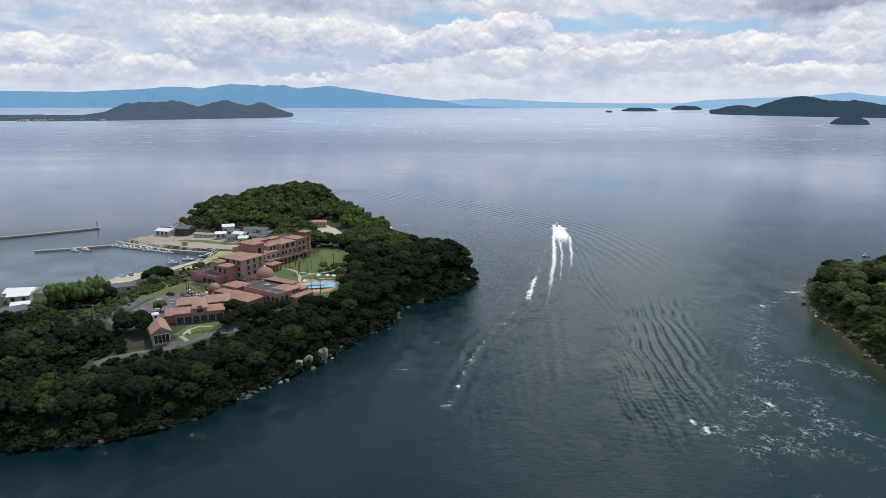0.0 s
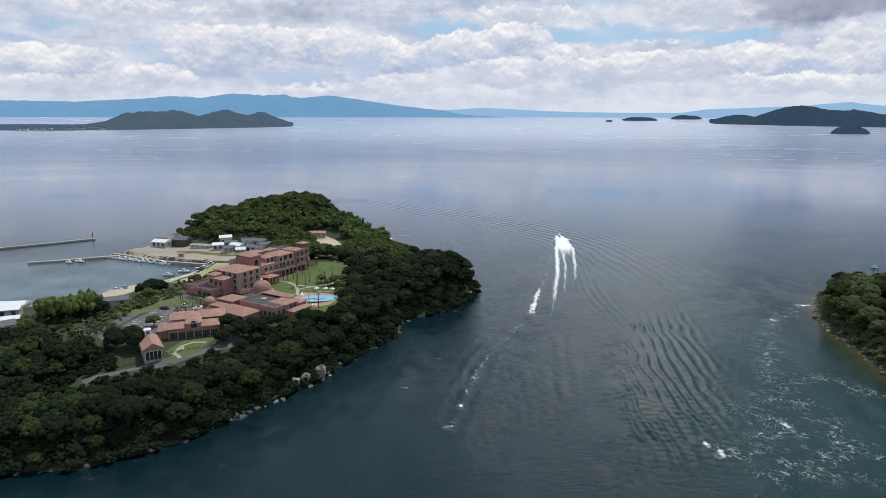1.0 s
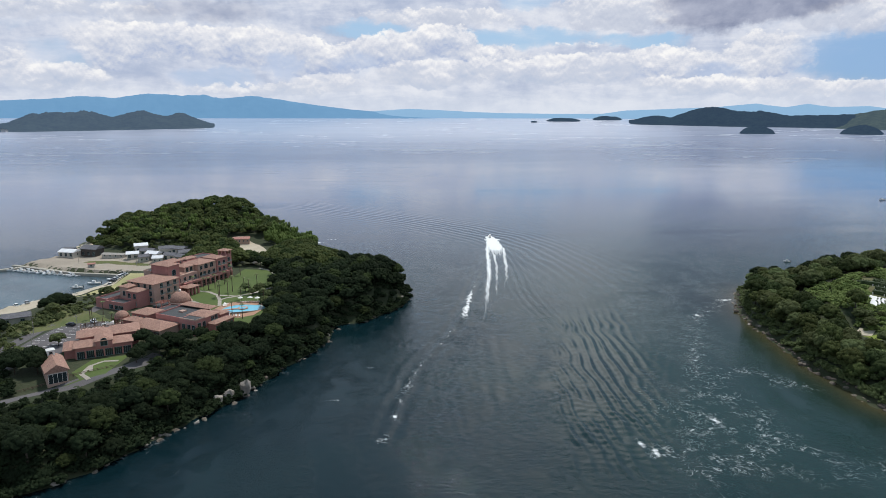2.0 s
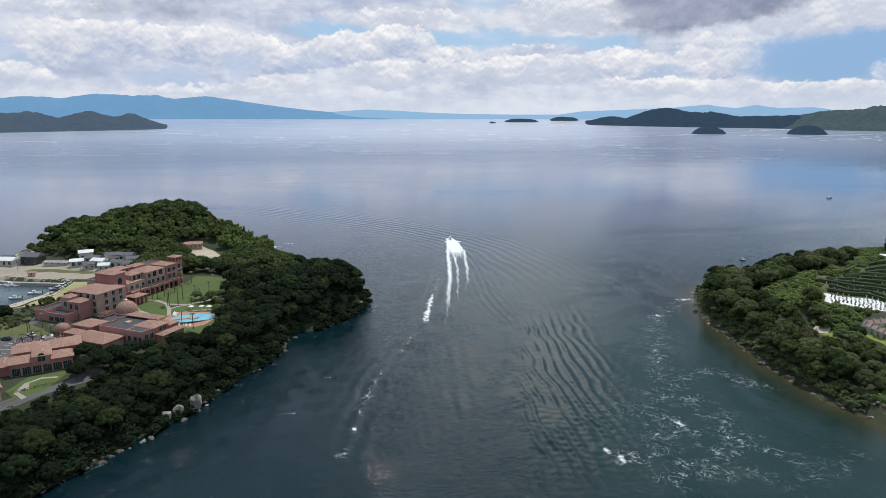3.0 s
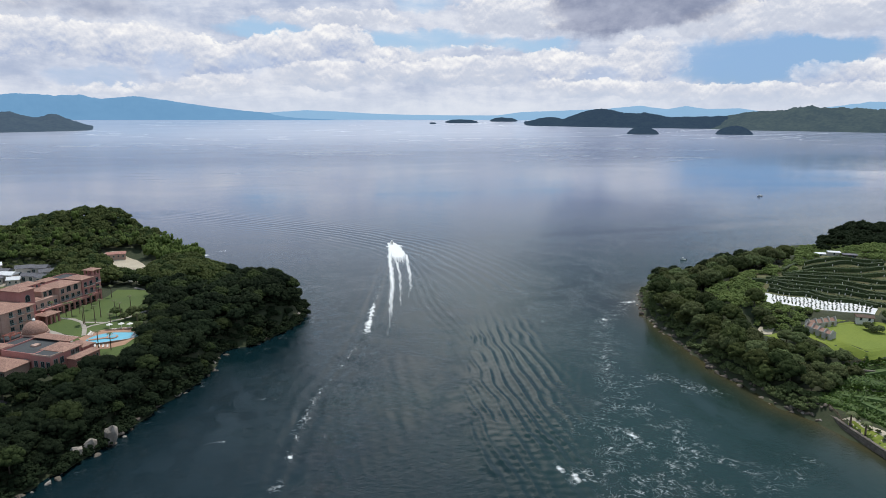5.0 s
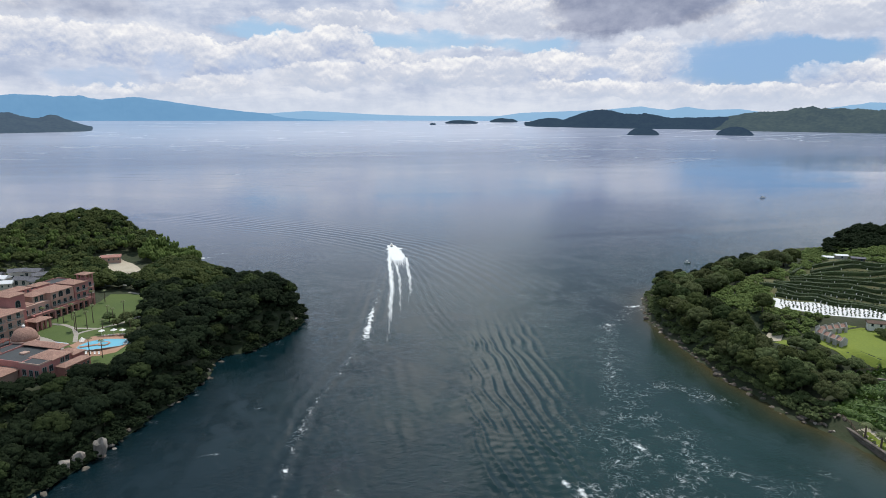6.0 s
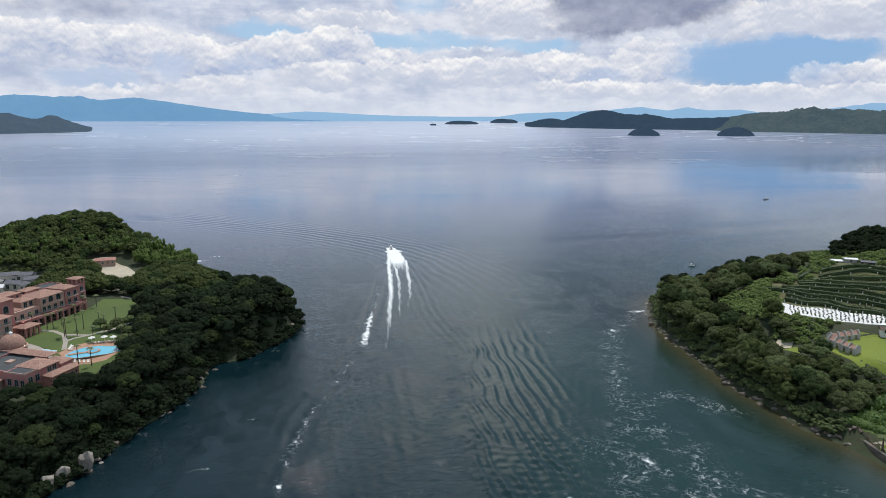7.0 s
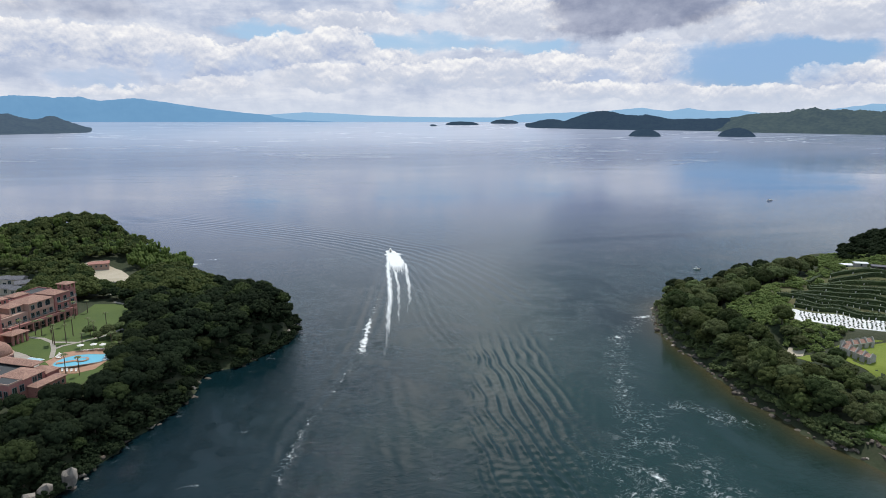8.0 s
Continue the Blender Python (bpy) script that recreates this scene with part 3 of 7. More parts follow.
def build_sea():
    xs = np.concatenate([spread(-170, -70, 2.5, -4900, -75), spread(-70, 200, 0.62, -69, 5300)])
    ys = np.concatenate([spread(160, 420, 0.95, -2600, 400), spread(421, 770, 2.2, 422, 4950)])
    gx, gy = np.meshgrid(xs, ys)
    r = np.hypot(gx - SEA_CENTRE[0], gy - SEA_CENTRE[1])
    gz = sea_level(r)
    # feathered wash of an earlier boat: long curved crests side by side
    cross = gx - (94 + 0.14 * (gy - 275) + 0.0007 * (gy - 275) ** 2)
    env = np.exp(-((gx - (70 + 0.265 * (gy - 183))) / 19) ** 4) * smooth01((gy - 158) / 34) * smooth01((352 - gy) / 55)
    ph = cross * math.tau / 4.3 + 1.3 * wobble(gx, gy, 38, 3)
    gz = gz + 0.20 * env * (np.cos(ph) + 0.30 * np.cos(2 * ph)) * np.clip(0.7 + 0.55 * wobble(gx, gy, 24, 4), 0.1, 1.3)
    broken = env * smooth01((245 - gy) / 40)
    gz = gz + 0.10 * broken * np.cos((gy + 0.35 * gx) * math.tau / 3.6 + 1.5 * wobble(gx, gy, 14, 19)) * (0.6 + 0.6 * wobble(gx, gy, 10, 20))
    # wash that spreads from the boat's turn, on both sides
    d, _ = line_distance([(-190, 752), (-135, 742), (-87, 738), (-28, 687), (9, 650), (48, 611), (82, 566), (109, 521), (120, 485), (127, 436), (130, 389), (131, 350)], gx, gy)
    gz = gz + 0.13 * np.exp(-(d / 30) ** 2) * np.cos(d * math.tau / 7.6 + 0.9 * wobble(gx, gy, 70, 5)) * smooth01((gy - 345) / 60)
    # the arms of the wake
    for pts, lam, amp in (([(97, 528), (77, 448), (64, 398), (52.6, 354), (37, 304), (29, 285), (18.7, 261), (8.8, 229), (2.8, 202), (-4, 180)], 6.0, 0.22), ([(98, 528), (94, 428), (86.5, 368), (85.5, 341), (87, 304), (84, 280)], 4.2, 0.13), ([(70, 344), (52, 290), (44, 230), (36, 180)], 6.0, 0.09)):
        d, a = line_distance(pts, gx, gy)
        gz = gz + amp * smooth01(a * 9) * smooth01((1 - a) * 4) * np.exp(-(d / 8) ** 2) * np.cos(d * math.tau / lam + 0.6 * wobble(gx, gy, 25, 6))
    # choppy lanes of the tide race
    d, _ = line_distance([(52, 330), (36, 285), (26, 250), (20, 215), (14, 180)], gx, gy)
    chop = np.exp(-(d / 11) ** 2) * smooth01(0.6 + 0.8 * wobble(gx, gy, 30, 21))
    d, _ = line_distance([(88, 330), (80, 285), (66, 240), (54, 200), (46, 170)], gx, gy)
    chop = np.maximum(chop, 0.5 * np.exp(-(d / 8) ** 2) * smooth01(0.5 + 0.9 * wobble(gx, gy, 22, 22)))
    d, _ = line_distance([(-75, 170), (-45, 215), (-15, 255), (10, 300), (32, 345)], gx, gy)
    chop = np.maximum(chop, 0.6 * np.exp(-(d / 16) ** 2) * smooth01(0.3 + 0.9 * wobble(gx, gy, 20, 24)))
    race = np.exp(-((gx - 40) / 60) ** 2 - ((gy - 230) / 70) ** 2) + 0.8 * np.exp(-((gx - 120) / 40) ** 2 - ((gy - 215) / 60) ** 2)
    gz = gz + (0.05 * race + 0.10 * chop) * wobble(gx, gy, 6.0, 7)
    # foam
    foam, wake = np.zeros(gx.shape), np.zeros(gx.shape)
    for pts, w0, w1, s0 in ((WAKE_L, 1.7, 1.0, 0.90), (WAKE_M, 1.2, 0.9, 0.72), (WAKE_R, 1.4, 0.9, 0.8)):
        d, a = line_distance(pts, gx + 0.3 * wobble(gx, gy, 26, 8), gy)
        wake = np.maximum(wake, s0 * np.exp(-(d / (w0 + (w1 - w0) * a)) ** 2) * (1 - 0.45 * a) * (1 - smooth01((a - 0.30) / 0.70)))
    d, a = line_distance([(97, 531), (95.5, 505), (92, 478), (86, 440)], gx, gy)
    wake = np.maximum(wake, 1.5 * np.exp(-(d / (3.2 + 3.8 * a)) ** 4) * (1 - 0.86 * smooth01((a - 0.3) / 0.6)) * smooth01((1 - a) * 5))
    d, a = line_distance([(92.5, 519), (97, 526), (101.5, 519)], gx, gy)
    wake = np.maximum(wake, 1.2 * np.exp(-(d / 2.0) ** 2))
    d, a = line_distance([(77, 448), (64, 398), (52.6, 354), (45.4, 322), (37, 304), (29, 285), (18.7, 261), (12, 240), (8.8, 229), (6.9, 218), (2.8, 202)], gx + wobble(gx, gy, 9, 9), gy)
    torn = smooth01(0.5 + wobble(gx, gy, 30, 10) * 0.9)
    foam = np.maximum(foam, np.exp(-(d / 1.6) ** 2) * (0.10 + 0.50 * torn) * np.where(a > 0.12, 1, a / 0.12))
    d, a = line_distance([(61, 386), (53, 355), (48.5, 336), (42.5, 310)], gx + 0.6 * wobble(gx, gy, 12, 23), gy)
    foam = np.maximum(foam, 0.92 * np.exp(-(d / (1.4 + 1.6 * a)) ** 2) * smooth01(a * 4) * smooth01((1 - a) * 4))
    for cx, cy, rx, ry, s in ((80.4, 192, 1.6, 3.6, 0.95), (82.2, 187, 2.9, 3.2, 0.84), (86, 188, 5.5, 5.0, 0.6), (110.6, 205, 2.2, 4.0, 0.8), (12.8, 242, 1.0, 3.0, 0.8), (11.6, 237, 1.6, 1.6, 0.72), (9.4, 230, 0.8, 3.0, 0.72), (7.0, 218.5, 1.3, 1.5, 0.95), (190, 337, 8, 3, 0.85), (161, 313, 4, 3, 0.8), (-42, 521, 9, 4, 0.95), (-30, 533, 9, 4, 0.7), (22, 352, 3, 8, 0.55), (-1, 262, 1.4, 0.8, 0.8), (-14, 233, 3, 0.7, 0.75)):
        foam = np.maximum(foam, s * np.exp(-((gx - cx) / rx) ** 2 - ((gy - cy) / ry) ** 2))
    for k, (pts, width, s) in enumerate(FOAM_ARCS):
        d, _ = line_distance(pts, gx + 1.6 * wobble(gx, gy, 15, 30 + k), gy + 1.6 * wobble(gx, gy, 15, 50 + k))
        foam = np.maximum(foam, 0.72 * s * np.exp(-(d / (1.35 * width)) ** 2))
    foam = np.maximum(foam, 0.36 * np.exp(-((gx - 112) / 26) ** 2 - ((gy - 200) / 34) ** 2) * (0.8 + 0.6 * wobble(gx, gy, 24, 13)))
    d, _ = line_distance([(-95, 176), (-63, 213), (-33, 262), (-16, 300), (8, 326), (24, 350), (23, 380)], gx, gy)
    foam = np.maximum(foam, 0.42 * np.exp(-(d / 5) ** 2) * smooth01(wobble(gx, gy, 17, 14)))
    shoal = np.zeros(gx.shape)
    near = (gx > 120) & (gx < 260) & (gy > 120) & (gy < 380)
    shoal[near] = 0.95 * np.exp(-np.maximum(0, edge_distance(COAST_EAST, gx[near], gy[near]) - 1.0) / 7.0)
    idx = np.arange(gx.size).reshape(gx.shape)
    quads = np.stack([idx[:-1, :-1], idx[:-1, 1:], idx[1:, 1:], idx[1:, :-1]], -1).reshape(-1, 4)
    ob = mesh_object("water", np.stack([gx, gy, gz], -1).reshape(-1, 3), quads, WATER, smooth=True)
    # mask of the harbour bay's painted sky reflection
    bay = np.exp(-((gx + 225) / 78) ** 4 - ((gy - 385) / 62) ** 4) * (0.75 + 0.25 * wobble(gx, gy, 60, 15))
    for key, values in (("foam", foam), ("shoal", shoal), ("bay", bay), ("wake", wake), ("chop", chop), ("wash", env)):
        ob.data.attributes.new(key, "FLOAT", "POINT").data.foreach_set("value", np.clip(values, 0, 1.3).astype(np.float32).ravel())
    return tagged(ob, "calm blue-green strait with boat wash and tide-race foam", "sea", kind="structure")


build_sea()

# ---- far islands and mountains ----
# last colour of each is painted haze, given off as emission
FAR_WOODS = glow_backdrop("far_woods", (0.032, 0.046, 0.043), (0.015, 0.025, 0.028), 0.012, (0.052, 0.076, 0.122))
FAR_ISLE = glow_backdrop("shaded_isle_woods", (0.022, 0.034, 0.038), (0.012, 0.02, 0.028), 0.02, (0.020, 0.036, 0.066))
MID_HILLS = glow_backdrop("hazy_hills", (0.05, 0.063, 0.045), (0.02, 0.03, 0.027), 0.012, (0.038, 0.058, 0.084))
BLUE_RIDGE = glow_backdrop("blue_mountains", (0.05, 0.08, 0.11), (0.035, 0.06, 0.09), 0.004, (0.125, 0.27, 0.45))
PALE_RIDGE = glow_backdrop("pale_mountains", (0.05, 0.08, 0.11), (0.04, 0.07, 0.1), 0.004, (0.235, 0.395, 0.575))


def far_land(name, skyline, r0, deep, mat, label, seed, rough=0.05, foot=None):
    """A long hill at distance r0 whose crest passes through rows of (azimuth, height above the sea there); its foot may start nearer or farther by rows of (azimuth, distance)."""
    az = np.array([s[0] for s in skyline])
    hh = np.array([s[1] for s in skyline])
    n, rows = int(max(40, (az[-1] - az[0]) * 14)), 11
    a = np.linspace(az[0], az[-1], n)
    h = np.interp(a, az, hh)
    for _ in range(2):
        h[1:-1] = (h[:-2] + 2 * h[1:-1] + h[2:]) / 4
    verts, faces = [], []
    for i in range(n):
        base = r0 if foot is None else float(np.interp(a[i], [f[0] for f in foot], [f[1] for f in foot]))
        for j in range(rows):
            u = j / (rows - 1)
            r = base + deep * u
            x, y, z = far_place(a[i], r)
            shape = math.sin(min(1, u * 1.6) * math.pi / 2) if u < 0.625 else math.cos((u - 0.625) / 0.375 * math.pi / 2)
            bump = 1 + rough * (noise.noise((a[i] * 1.7 + seed, u * 3, seed)) + 0.6 * noise.noise((a[i] * 6 + seed, u * 8, seed)) + 0.4 * noise.noise((a[i] * 17, u * 14, seed)))
            verts.append((x, y, z - 1.5 + h[i] * shape * bump * (0.75 + 0.25 * u / 0.625 if u < 0.625 else 1)))
    for i in range(n - 1):
        for j in range(rows - 1):
            k = i * rows + j
            faces.append((k, k + rows, k + rows + 1, k + 1))
    return tagged(mesh_object(name, verts, faces, mat, smooth=True), label, "far land", kind="structure")


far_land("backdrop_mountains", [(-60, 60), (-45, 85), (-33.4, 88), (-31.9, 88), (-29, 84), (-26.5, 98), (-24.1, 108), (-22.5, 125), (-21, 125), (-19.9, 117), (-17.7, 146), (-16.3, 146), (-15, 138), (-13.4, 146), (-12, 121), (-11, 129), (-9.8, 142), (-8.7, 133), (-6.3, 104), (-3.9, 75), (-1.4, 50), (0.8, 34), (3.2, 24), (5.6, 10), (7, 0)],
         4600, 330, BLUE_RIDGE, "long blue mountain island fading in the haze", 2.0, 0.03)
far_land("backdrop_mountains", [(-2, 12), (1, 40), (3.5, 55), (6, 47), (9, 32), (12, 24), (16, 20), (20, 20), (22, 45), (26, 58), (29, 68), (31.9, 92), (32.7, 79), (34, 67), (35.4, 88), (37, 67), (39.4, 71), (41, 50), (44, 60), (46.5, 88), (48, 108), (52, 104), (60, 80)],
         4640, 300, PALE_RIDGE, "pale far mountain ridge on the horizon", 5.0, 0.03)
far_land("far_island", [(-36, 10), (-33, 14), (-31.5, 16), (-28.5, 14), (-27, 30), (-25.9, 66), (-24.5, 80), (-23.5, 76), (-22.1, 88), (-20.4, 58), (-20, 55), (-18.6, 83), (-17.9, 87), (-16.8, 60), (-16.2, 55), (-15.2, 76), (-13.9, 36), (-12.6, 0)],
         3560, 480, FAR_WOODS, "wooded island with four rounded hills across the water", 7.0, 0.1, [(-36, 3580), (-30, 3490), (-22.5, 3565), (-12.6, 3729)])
# its cloud shadow is put into FAR_ISLE's darker colour, nothing casts it
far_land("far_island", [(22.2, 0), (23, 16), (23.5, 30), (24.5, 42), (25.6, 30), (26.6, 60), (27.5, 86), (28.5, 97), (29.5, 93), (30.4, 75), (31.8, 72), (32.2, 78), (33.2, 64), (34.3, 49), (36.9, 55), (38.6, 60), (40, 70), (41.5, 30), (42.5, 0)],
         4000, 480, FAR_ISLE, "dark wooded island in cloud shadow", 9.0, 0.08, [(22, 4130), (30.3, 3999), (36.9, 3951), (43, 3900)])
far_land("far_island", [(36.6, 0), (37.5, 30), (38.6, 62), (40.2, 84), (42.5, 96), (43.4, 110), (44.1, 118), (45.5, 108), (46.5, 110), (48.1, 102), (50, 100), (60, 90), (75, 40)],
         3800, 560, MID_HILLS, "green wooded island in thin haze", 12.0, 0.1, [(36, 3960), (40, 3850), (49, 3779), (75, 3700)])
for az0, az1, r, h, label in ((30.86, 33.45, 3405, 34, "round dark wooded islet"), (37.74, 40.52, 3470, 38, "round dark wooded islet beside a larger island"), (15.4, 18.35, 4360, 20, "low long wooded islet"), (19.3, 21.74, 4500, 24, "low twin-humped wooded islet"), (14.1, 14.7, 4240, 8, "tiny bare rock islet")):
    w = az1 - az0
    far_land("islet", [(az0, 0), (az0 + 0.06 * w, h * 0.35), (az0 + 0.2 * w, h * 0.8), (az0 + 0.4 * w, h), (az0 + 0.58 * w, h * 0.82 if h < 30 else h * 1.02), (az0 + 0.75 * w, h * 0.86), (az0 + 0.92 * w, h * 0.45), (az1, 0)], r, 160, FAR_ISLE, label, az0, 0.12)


def far_houses():
    """Pale buildings along the far island's shore."""
    r = random.Random(3)
    for i in range(22):
        az = r.choice((-32.6, -31.4, -29.2, -27.8)) + r.uniform(-0.6, 0.6)
        x, y, z = far_place(az, r.uniform(3530, 3620))
        w, h = r.uniform(9, 22), r.uniform(4, 8)
        t = thing("far_house", "pale building on the far island's shore", "house", Matrix.Translation((x, y, z)), "far shore houses")
        part("wall", boxes((-w / 2, w / 2, -5, 5, -4, h + 4)), FAR_PALE, t)
        part("roof", boxes((-w / 2 - 0.6, w / 2 + 0.6, -5.6, 5.6, h + 4, h + 5)), FAR_ISLE, t)


FAR_PALE = material("far_pale_walls", (0.55, 0.55, 0.55), (0.42, 0.42, 0.43), 0.9, 0.1, 0.4)
far_houses()

# ---- trees ----
BARK = material("grey_bark", (0.10, 0.08, 0.06), (0.05, 0.04, 0.03), 0.95, 1.0, 8.0, 0.05, 5)
# LEAF_DARK and LEAF_DEEP hold the headland's cloud shade in their base colour
LEAF_DARK = material("shaded_evergreen_oak_leaf", (0.0145, 0.0225, 0.0120), (0.0275, 0.0385, 0.0190), 0.75, 0.05, 1.3, 0.25, 1.2, by_island=0.45, by_object=0.3, spec=0.02, subsurface=0.06)
LEAF_DEEP = material("shaded_camellia_leaf", (0.0125, 0.0190, 0.0108), (0.0225, 0.0320, 0.0165), 0.75, 0.05, 1.3, 0.25, 1.2, by_island=0.5, by_object=0.3, spec=0.02, subsurface=0.06)
LEAF_FRESH = material("chinquapin_leaf", (0.026, 0.038, 0.015), (0.050, 0.066, 0.025), 0.75, 0.05, 1.3, 0.25, 1.2, by_island=0.45, by_object=0.4, spec=0.03, subsurface=0.08)
LEAF_SCRUB = material("fresh_scrub_leaf", (0.115, 0.160, 0.050), (0.200, 0.245, 0.082), 0.75, 0.05, 1.3, 0.25, 1.2, by_island=0.45, by_object=0.35, spec=0.06, subsurface=0.12)
LEAF_MID = material("broadleaf", (0.074, 0.094, 0.038), (0.152, 0.178, 0.076), 0.7, 0.05, 1.3, 0.25, 1.2, by_island=0.45, by_object=0.6, spec=0.06, subsurface=0.25)
LEAF_OLIVE = material("olive_green_leaf", (0.044, 0.058, 0.020), (0.090, 0.107, 0.038), 0.75, 0.05, 1.3, 0.25, 1.2, by_island=0.45, by_object=0.4, spec=0.04, subsurface=0.1)
LEAF_LIGHT = material("bamboo_leaf", (0.075, 0.108, 0.028), (0.13, 0.165, 0.048), 0.75, 0.05, 1.3, 0.25, 1.2, by_island=0.45, by_object=0.35, spec=0.1, subsurface=0.15)


def leaf_cards(rng, centre, radius, count, size, droop=0.0):
    """Bent leaf sprays over the upper skin of a ragged ball, as quads."""
    d = rng.normal(size=(count, 3))
    d /= np.linalg.norm(d, axis=1)[:, None]
    d[:, 2] = np.where(d[:, 2] < -0.25, -d[:, 2], d[:, 2])
    p = np.asarray(centre) + d * np.asarray(radius) * rng.uniform(0.78, 1.12, (count, 1))
    n = d + rng.normal(size=(count, 3)) * 0.27
    n[:, 2] += 0.35
    n /= np.linalg.norm(n, axis=1)[:, None]
    t = np.cross(n, rng.normal(size=(count, 3)))
    t /= np.linalg.norm(t, axis=1)[:, None] + 1e-9
    b = np.cross(n, t)
    s = size * rng.uniform(0.6, 1.35, (count, 1))
    t, b = t * s * 0.62, b * s * 0.42
    down = np.zeros_like(p)
    down[:, 2] = -droop * s[:, 0]
    return np.stack([p - t + down, p - b * 1.05, p + t + down, p + b * 0.95], 1)


def ico_arrays(subdivisions):
    bm = bmesh.new()
    bmesh.ops.create_icosphere(bm, subdivisions=subdivisions, radius=1.0)
    bm.verts.ensure_lookup_table()
    co, tri = np.array([v.co[:] for v in bm.verts]), np.array([[v.index for v in f.verts] for f in bm.faces])
    bm.free()
    return co, tri


ICO = ico_arrays(1)


def crown_lobes(seed, height, radius, lobes, per_lobe, size, kind="oak"):
    """Clumps of foliage: each one an uneven rounded body under leaf sprays."""
    rng = np.random.RandomState(seed)
    cards, bodies, tris, n = [], [], [], 0
    co, tri = ICO
    for i in range(lobes):
        droop = 0.0
        if kind == "oak":
            u = math.sqrt((i + 0.5) / lobes) * 0.84
            a = i * 2.4 + rng.uniform(-0.4, 0.4)
            c = (radius * u * math.cos(a), radius * u * math.sin(a), height * (0.36 + 0.48 * math.sqrt(1 - (u / 0.9) ** 2) + rng.uniform(-0.06, 0.05)))
            rr = radius * rng.uniform(0.20, 0.36)
            size3 = (rr, rr, rr * 0.85)
        elif kind == "bamboo":
            a, u = rng.uniform(0, math.tau), math.sqrt(rng.uniform(0, 1)) * 0.8
            c = (radius * u * math.cos(a), radius * u * math.sin(a), height * rng.uniform(0.55, 0.98))
            size3, droop = (radius * 0.28, radius * 0.28, height * 0.2), 0.5
        else:
            rr = radius * (1.05 - 0.85 * i / lobes)
            a = rng.uniform(0, math.tau)
            c = (rr * 0.45 * math.cos(a), rr * 0.45 * math.sin(a), height * (0.3 + 0.68 * i / lobes))
            size3, droop = (rr * 0.6, rr * 0.6, height * 0.09), 0.25
        cards.append(leaf_cards(rng, c, size3, per_lobe, size, droop))
        body = co * np.asarray(size3) * rng.uniform(0.74, 1.06, (len(co), 1)) + np.asarray(c)
        bodies.append(body)
        tris.append(tri + n)
        n += len(co)
    return np.concatenate(cards).reshape(-1, 3), np.concatenate(bodies), np.concatenate(tris)


def core_mesh(seed, height, radius, low=0.42):
    """A dark uneven heart of inner foliage, so that the crown is closed."""
    bm = bmesh.new()
    bmesh.ops.create_icosphere(bm, subdivisions=1, radius=1.0)
    for v in bm.verts:
        k = 0.78 + 0.24 * noise.noise(v.co * 1.7 + Vector((seed * 3.1, 0, 0)))
        v.co = Vector((v.co.x * radius * k, v.co.y * radius * k, height * (low + 0.13) + v.co.z * height * 0.27 * k))
    bm.verts.ensure_lookup_table()
    co = np.array([v.co[:] for v in bm.verts])
    tri = np.array([[v.index for v in f.verts] for f in bm.faces])
    bm.free()
    return co, tri


def crown_arrays(seed, height, radius, lobes, per_lobe, size, kind="oak"):
    cards, bodies, tris = crown_lobes(seed, height, radius, lobes, per_lobe, size, kind)
    faces = np.arange(len(cards)).reshape(-1, 4)
    core, tri = core_mesh(seed, height, radius * (0.86 if kind == "oak" else 0.55))
    return np.concatenate([cards, bodies, core]), faces, np.concatenate([tris + len(cards), tri + len(cards) + len(bodies)])


def quads_and_tris(name, verts, quads, tris, mat):
    """Leaf sprays as quads, foliage bodies as smooth triangles."""
    me = bpy.data.meshes.new(name)
    verts = np.asarray(verts, np.float32)
    me.vertices.add(len(verts))
    me.vertices.foreach_set("co", verts.ravel())
    loops = np.concatenate([quads.ravel(), tris.ravel()]).astype(np.int32)
    me.loops.add(len(loops))
    me.loops.foreach_set("vertex_index", loops)
    me.polygons.add(len(quads) + len(tris))
    starts = np.concatenate([np.arange(len(quads)) * 4, len(quads) * 4 + np.arange(len(tris)) * 3]).astype(np.int32)
    me.polygons.foreach_set("loop_start", starts)
    me.polygons.foreach_set("use_smooth", np.arange(len(quads) + len(tris)) >= len(quads))
    me.update(calc_edges=True)
    me.materials.append(mat)
    return me


def trunk_mesh(seed, height, r):
    rng = random.Random(seed)
    bm = bmesh.new()
    lean = rng.uniform(-0.3, 0.3), rng.uniform(-0.3, 0.3)
    tube(bm, r, r * 0.7, -0.8, height * 0.4, 7, 0, 0, *lean)
    for i in range(4):
        a = i * math.tau / 4 + rng.uniform(-0.5, 0.5)
        tube(bm, r * 0.5, r * 0.2, height * 0.36, height * rng.uniform(0.62, 0.75), 5, *lean, lean[0] + math.cos(a) * height * 0.22, lean[1] + math.sin(a) * height * 0.22)
    me = bpy.data.meshes.new("trunk")
    bm.to_mesh(me)
    bm.free()
    me.materials.append(BARK)
    return me


TREE_KINDS = {"oak": (8.2, 4.3, 44, 34, 0.44), "bamboo": (9.5, 3.4, 26, 30, 0.5), "pine": (10.5, 2.6, 20, 36, 0.5)}
NEAR_TREES, FAR_TREES, SHRUBS = {}, {}, {}
for kind, (h, r, lobes, per, size) in TREE_KINDS.items():
    for v in range(4 if kind == "oak" else 2):
        NEAR_TREES[kind, v] = (h, r, crown_arrays(50 + v + len(kind), h, r, lobes, per, size, kind), trunk_mesh(v, h, 0.26))
        FAR_TREES[kind, v] = crown_arrays(90 + v + len(kind), h, r, 30, 13, 0.62, kind)
        SHRUBS[kind, v] = crown_arrays(130 + v + len(kind), h, r, 10, 14, 1.2, kind)
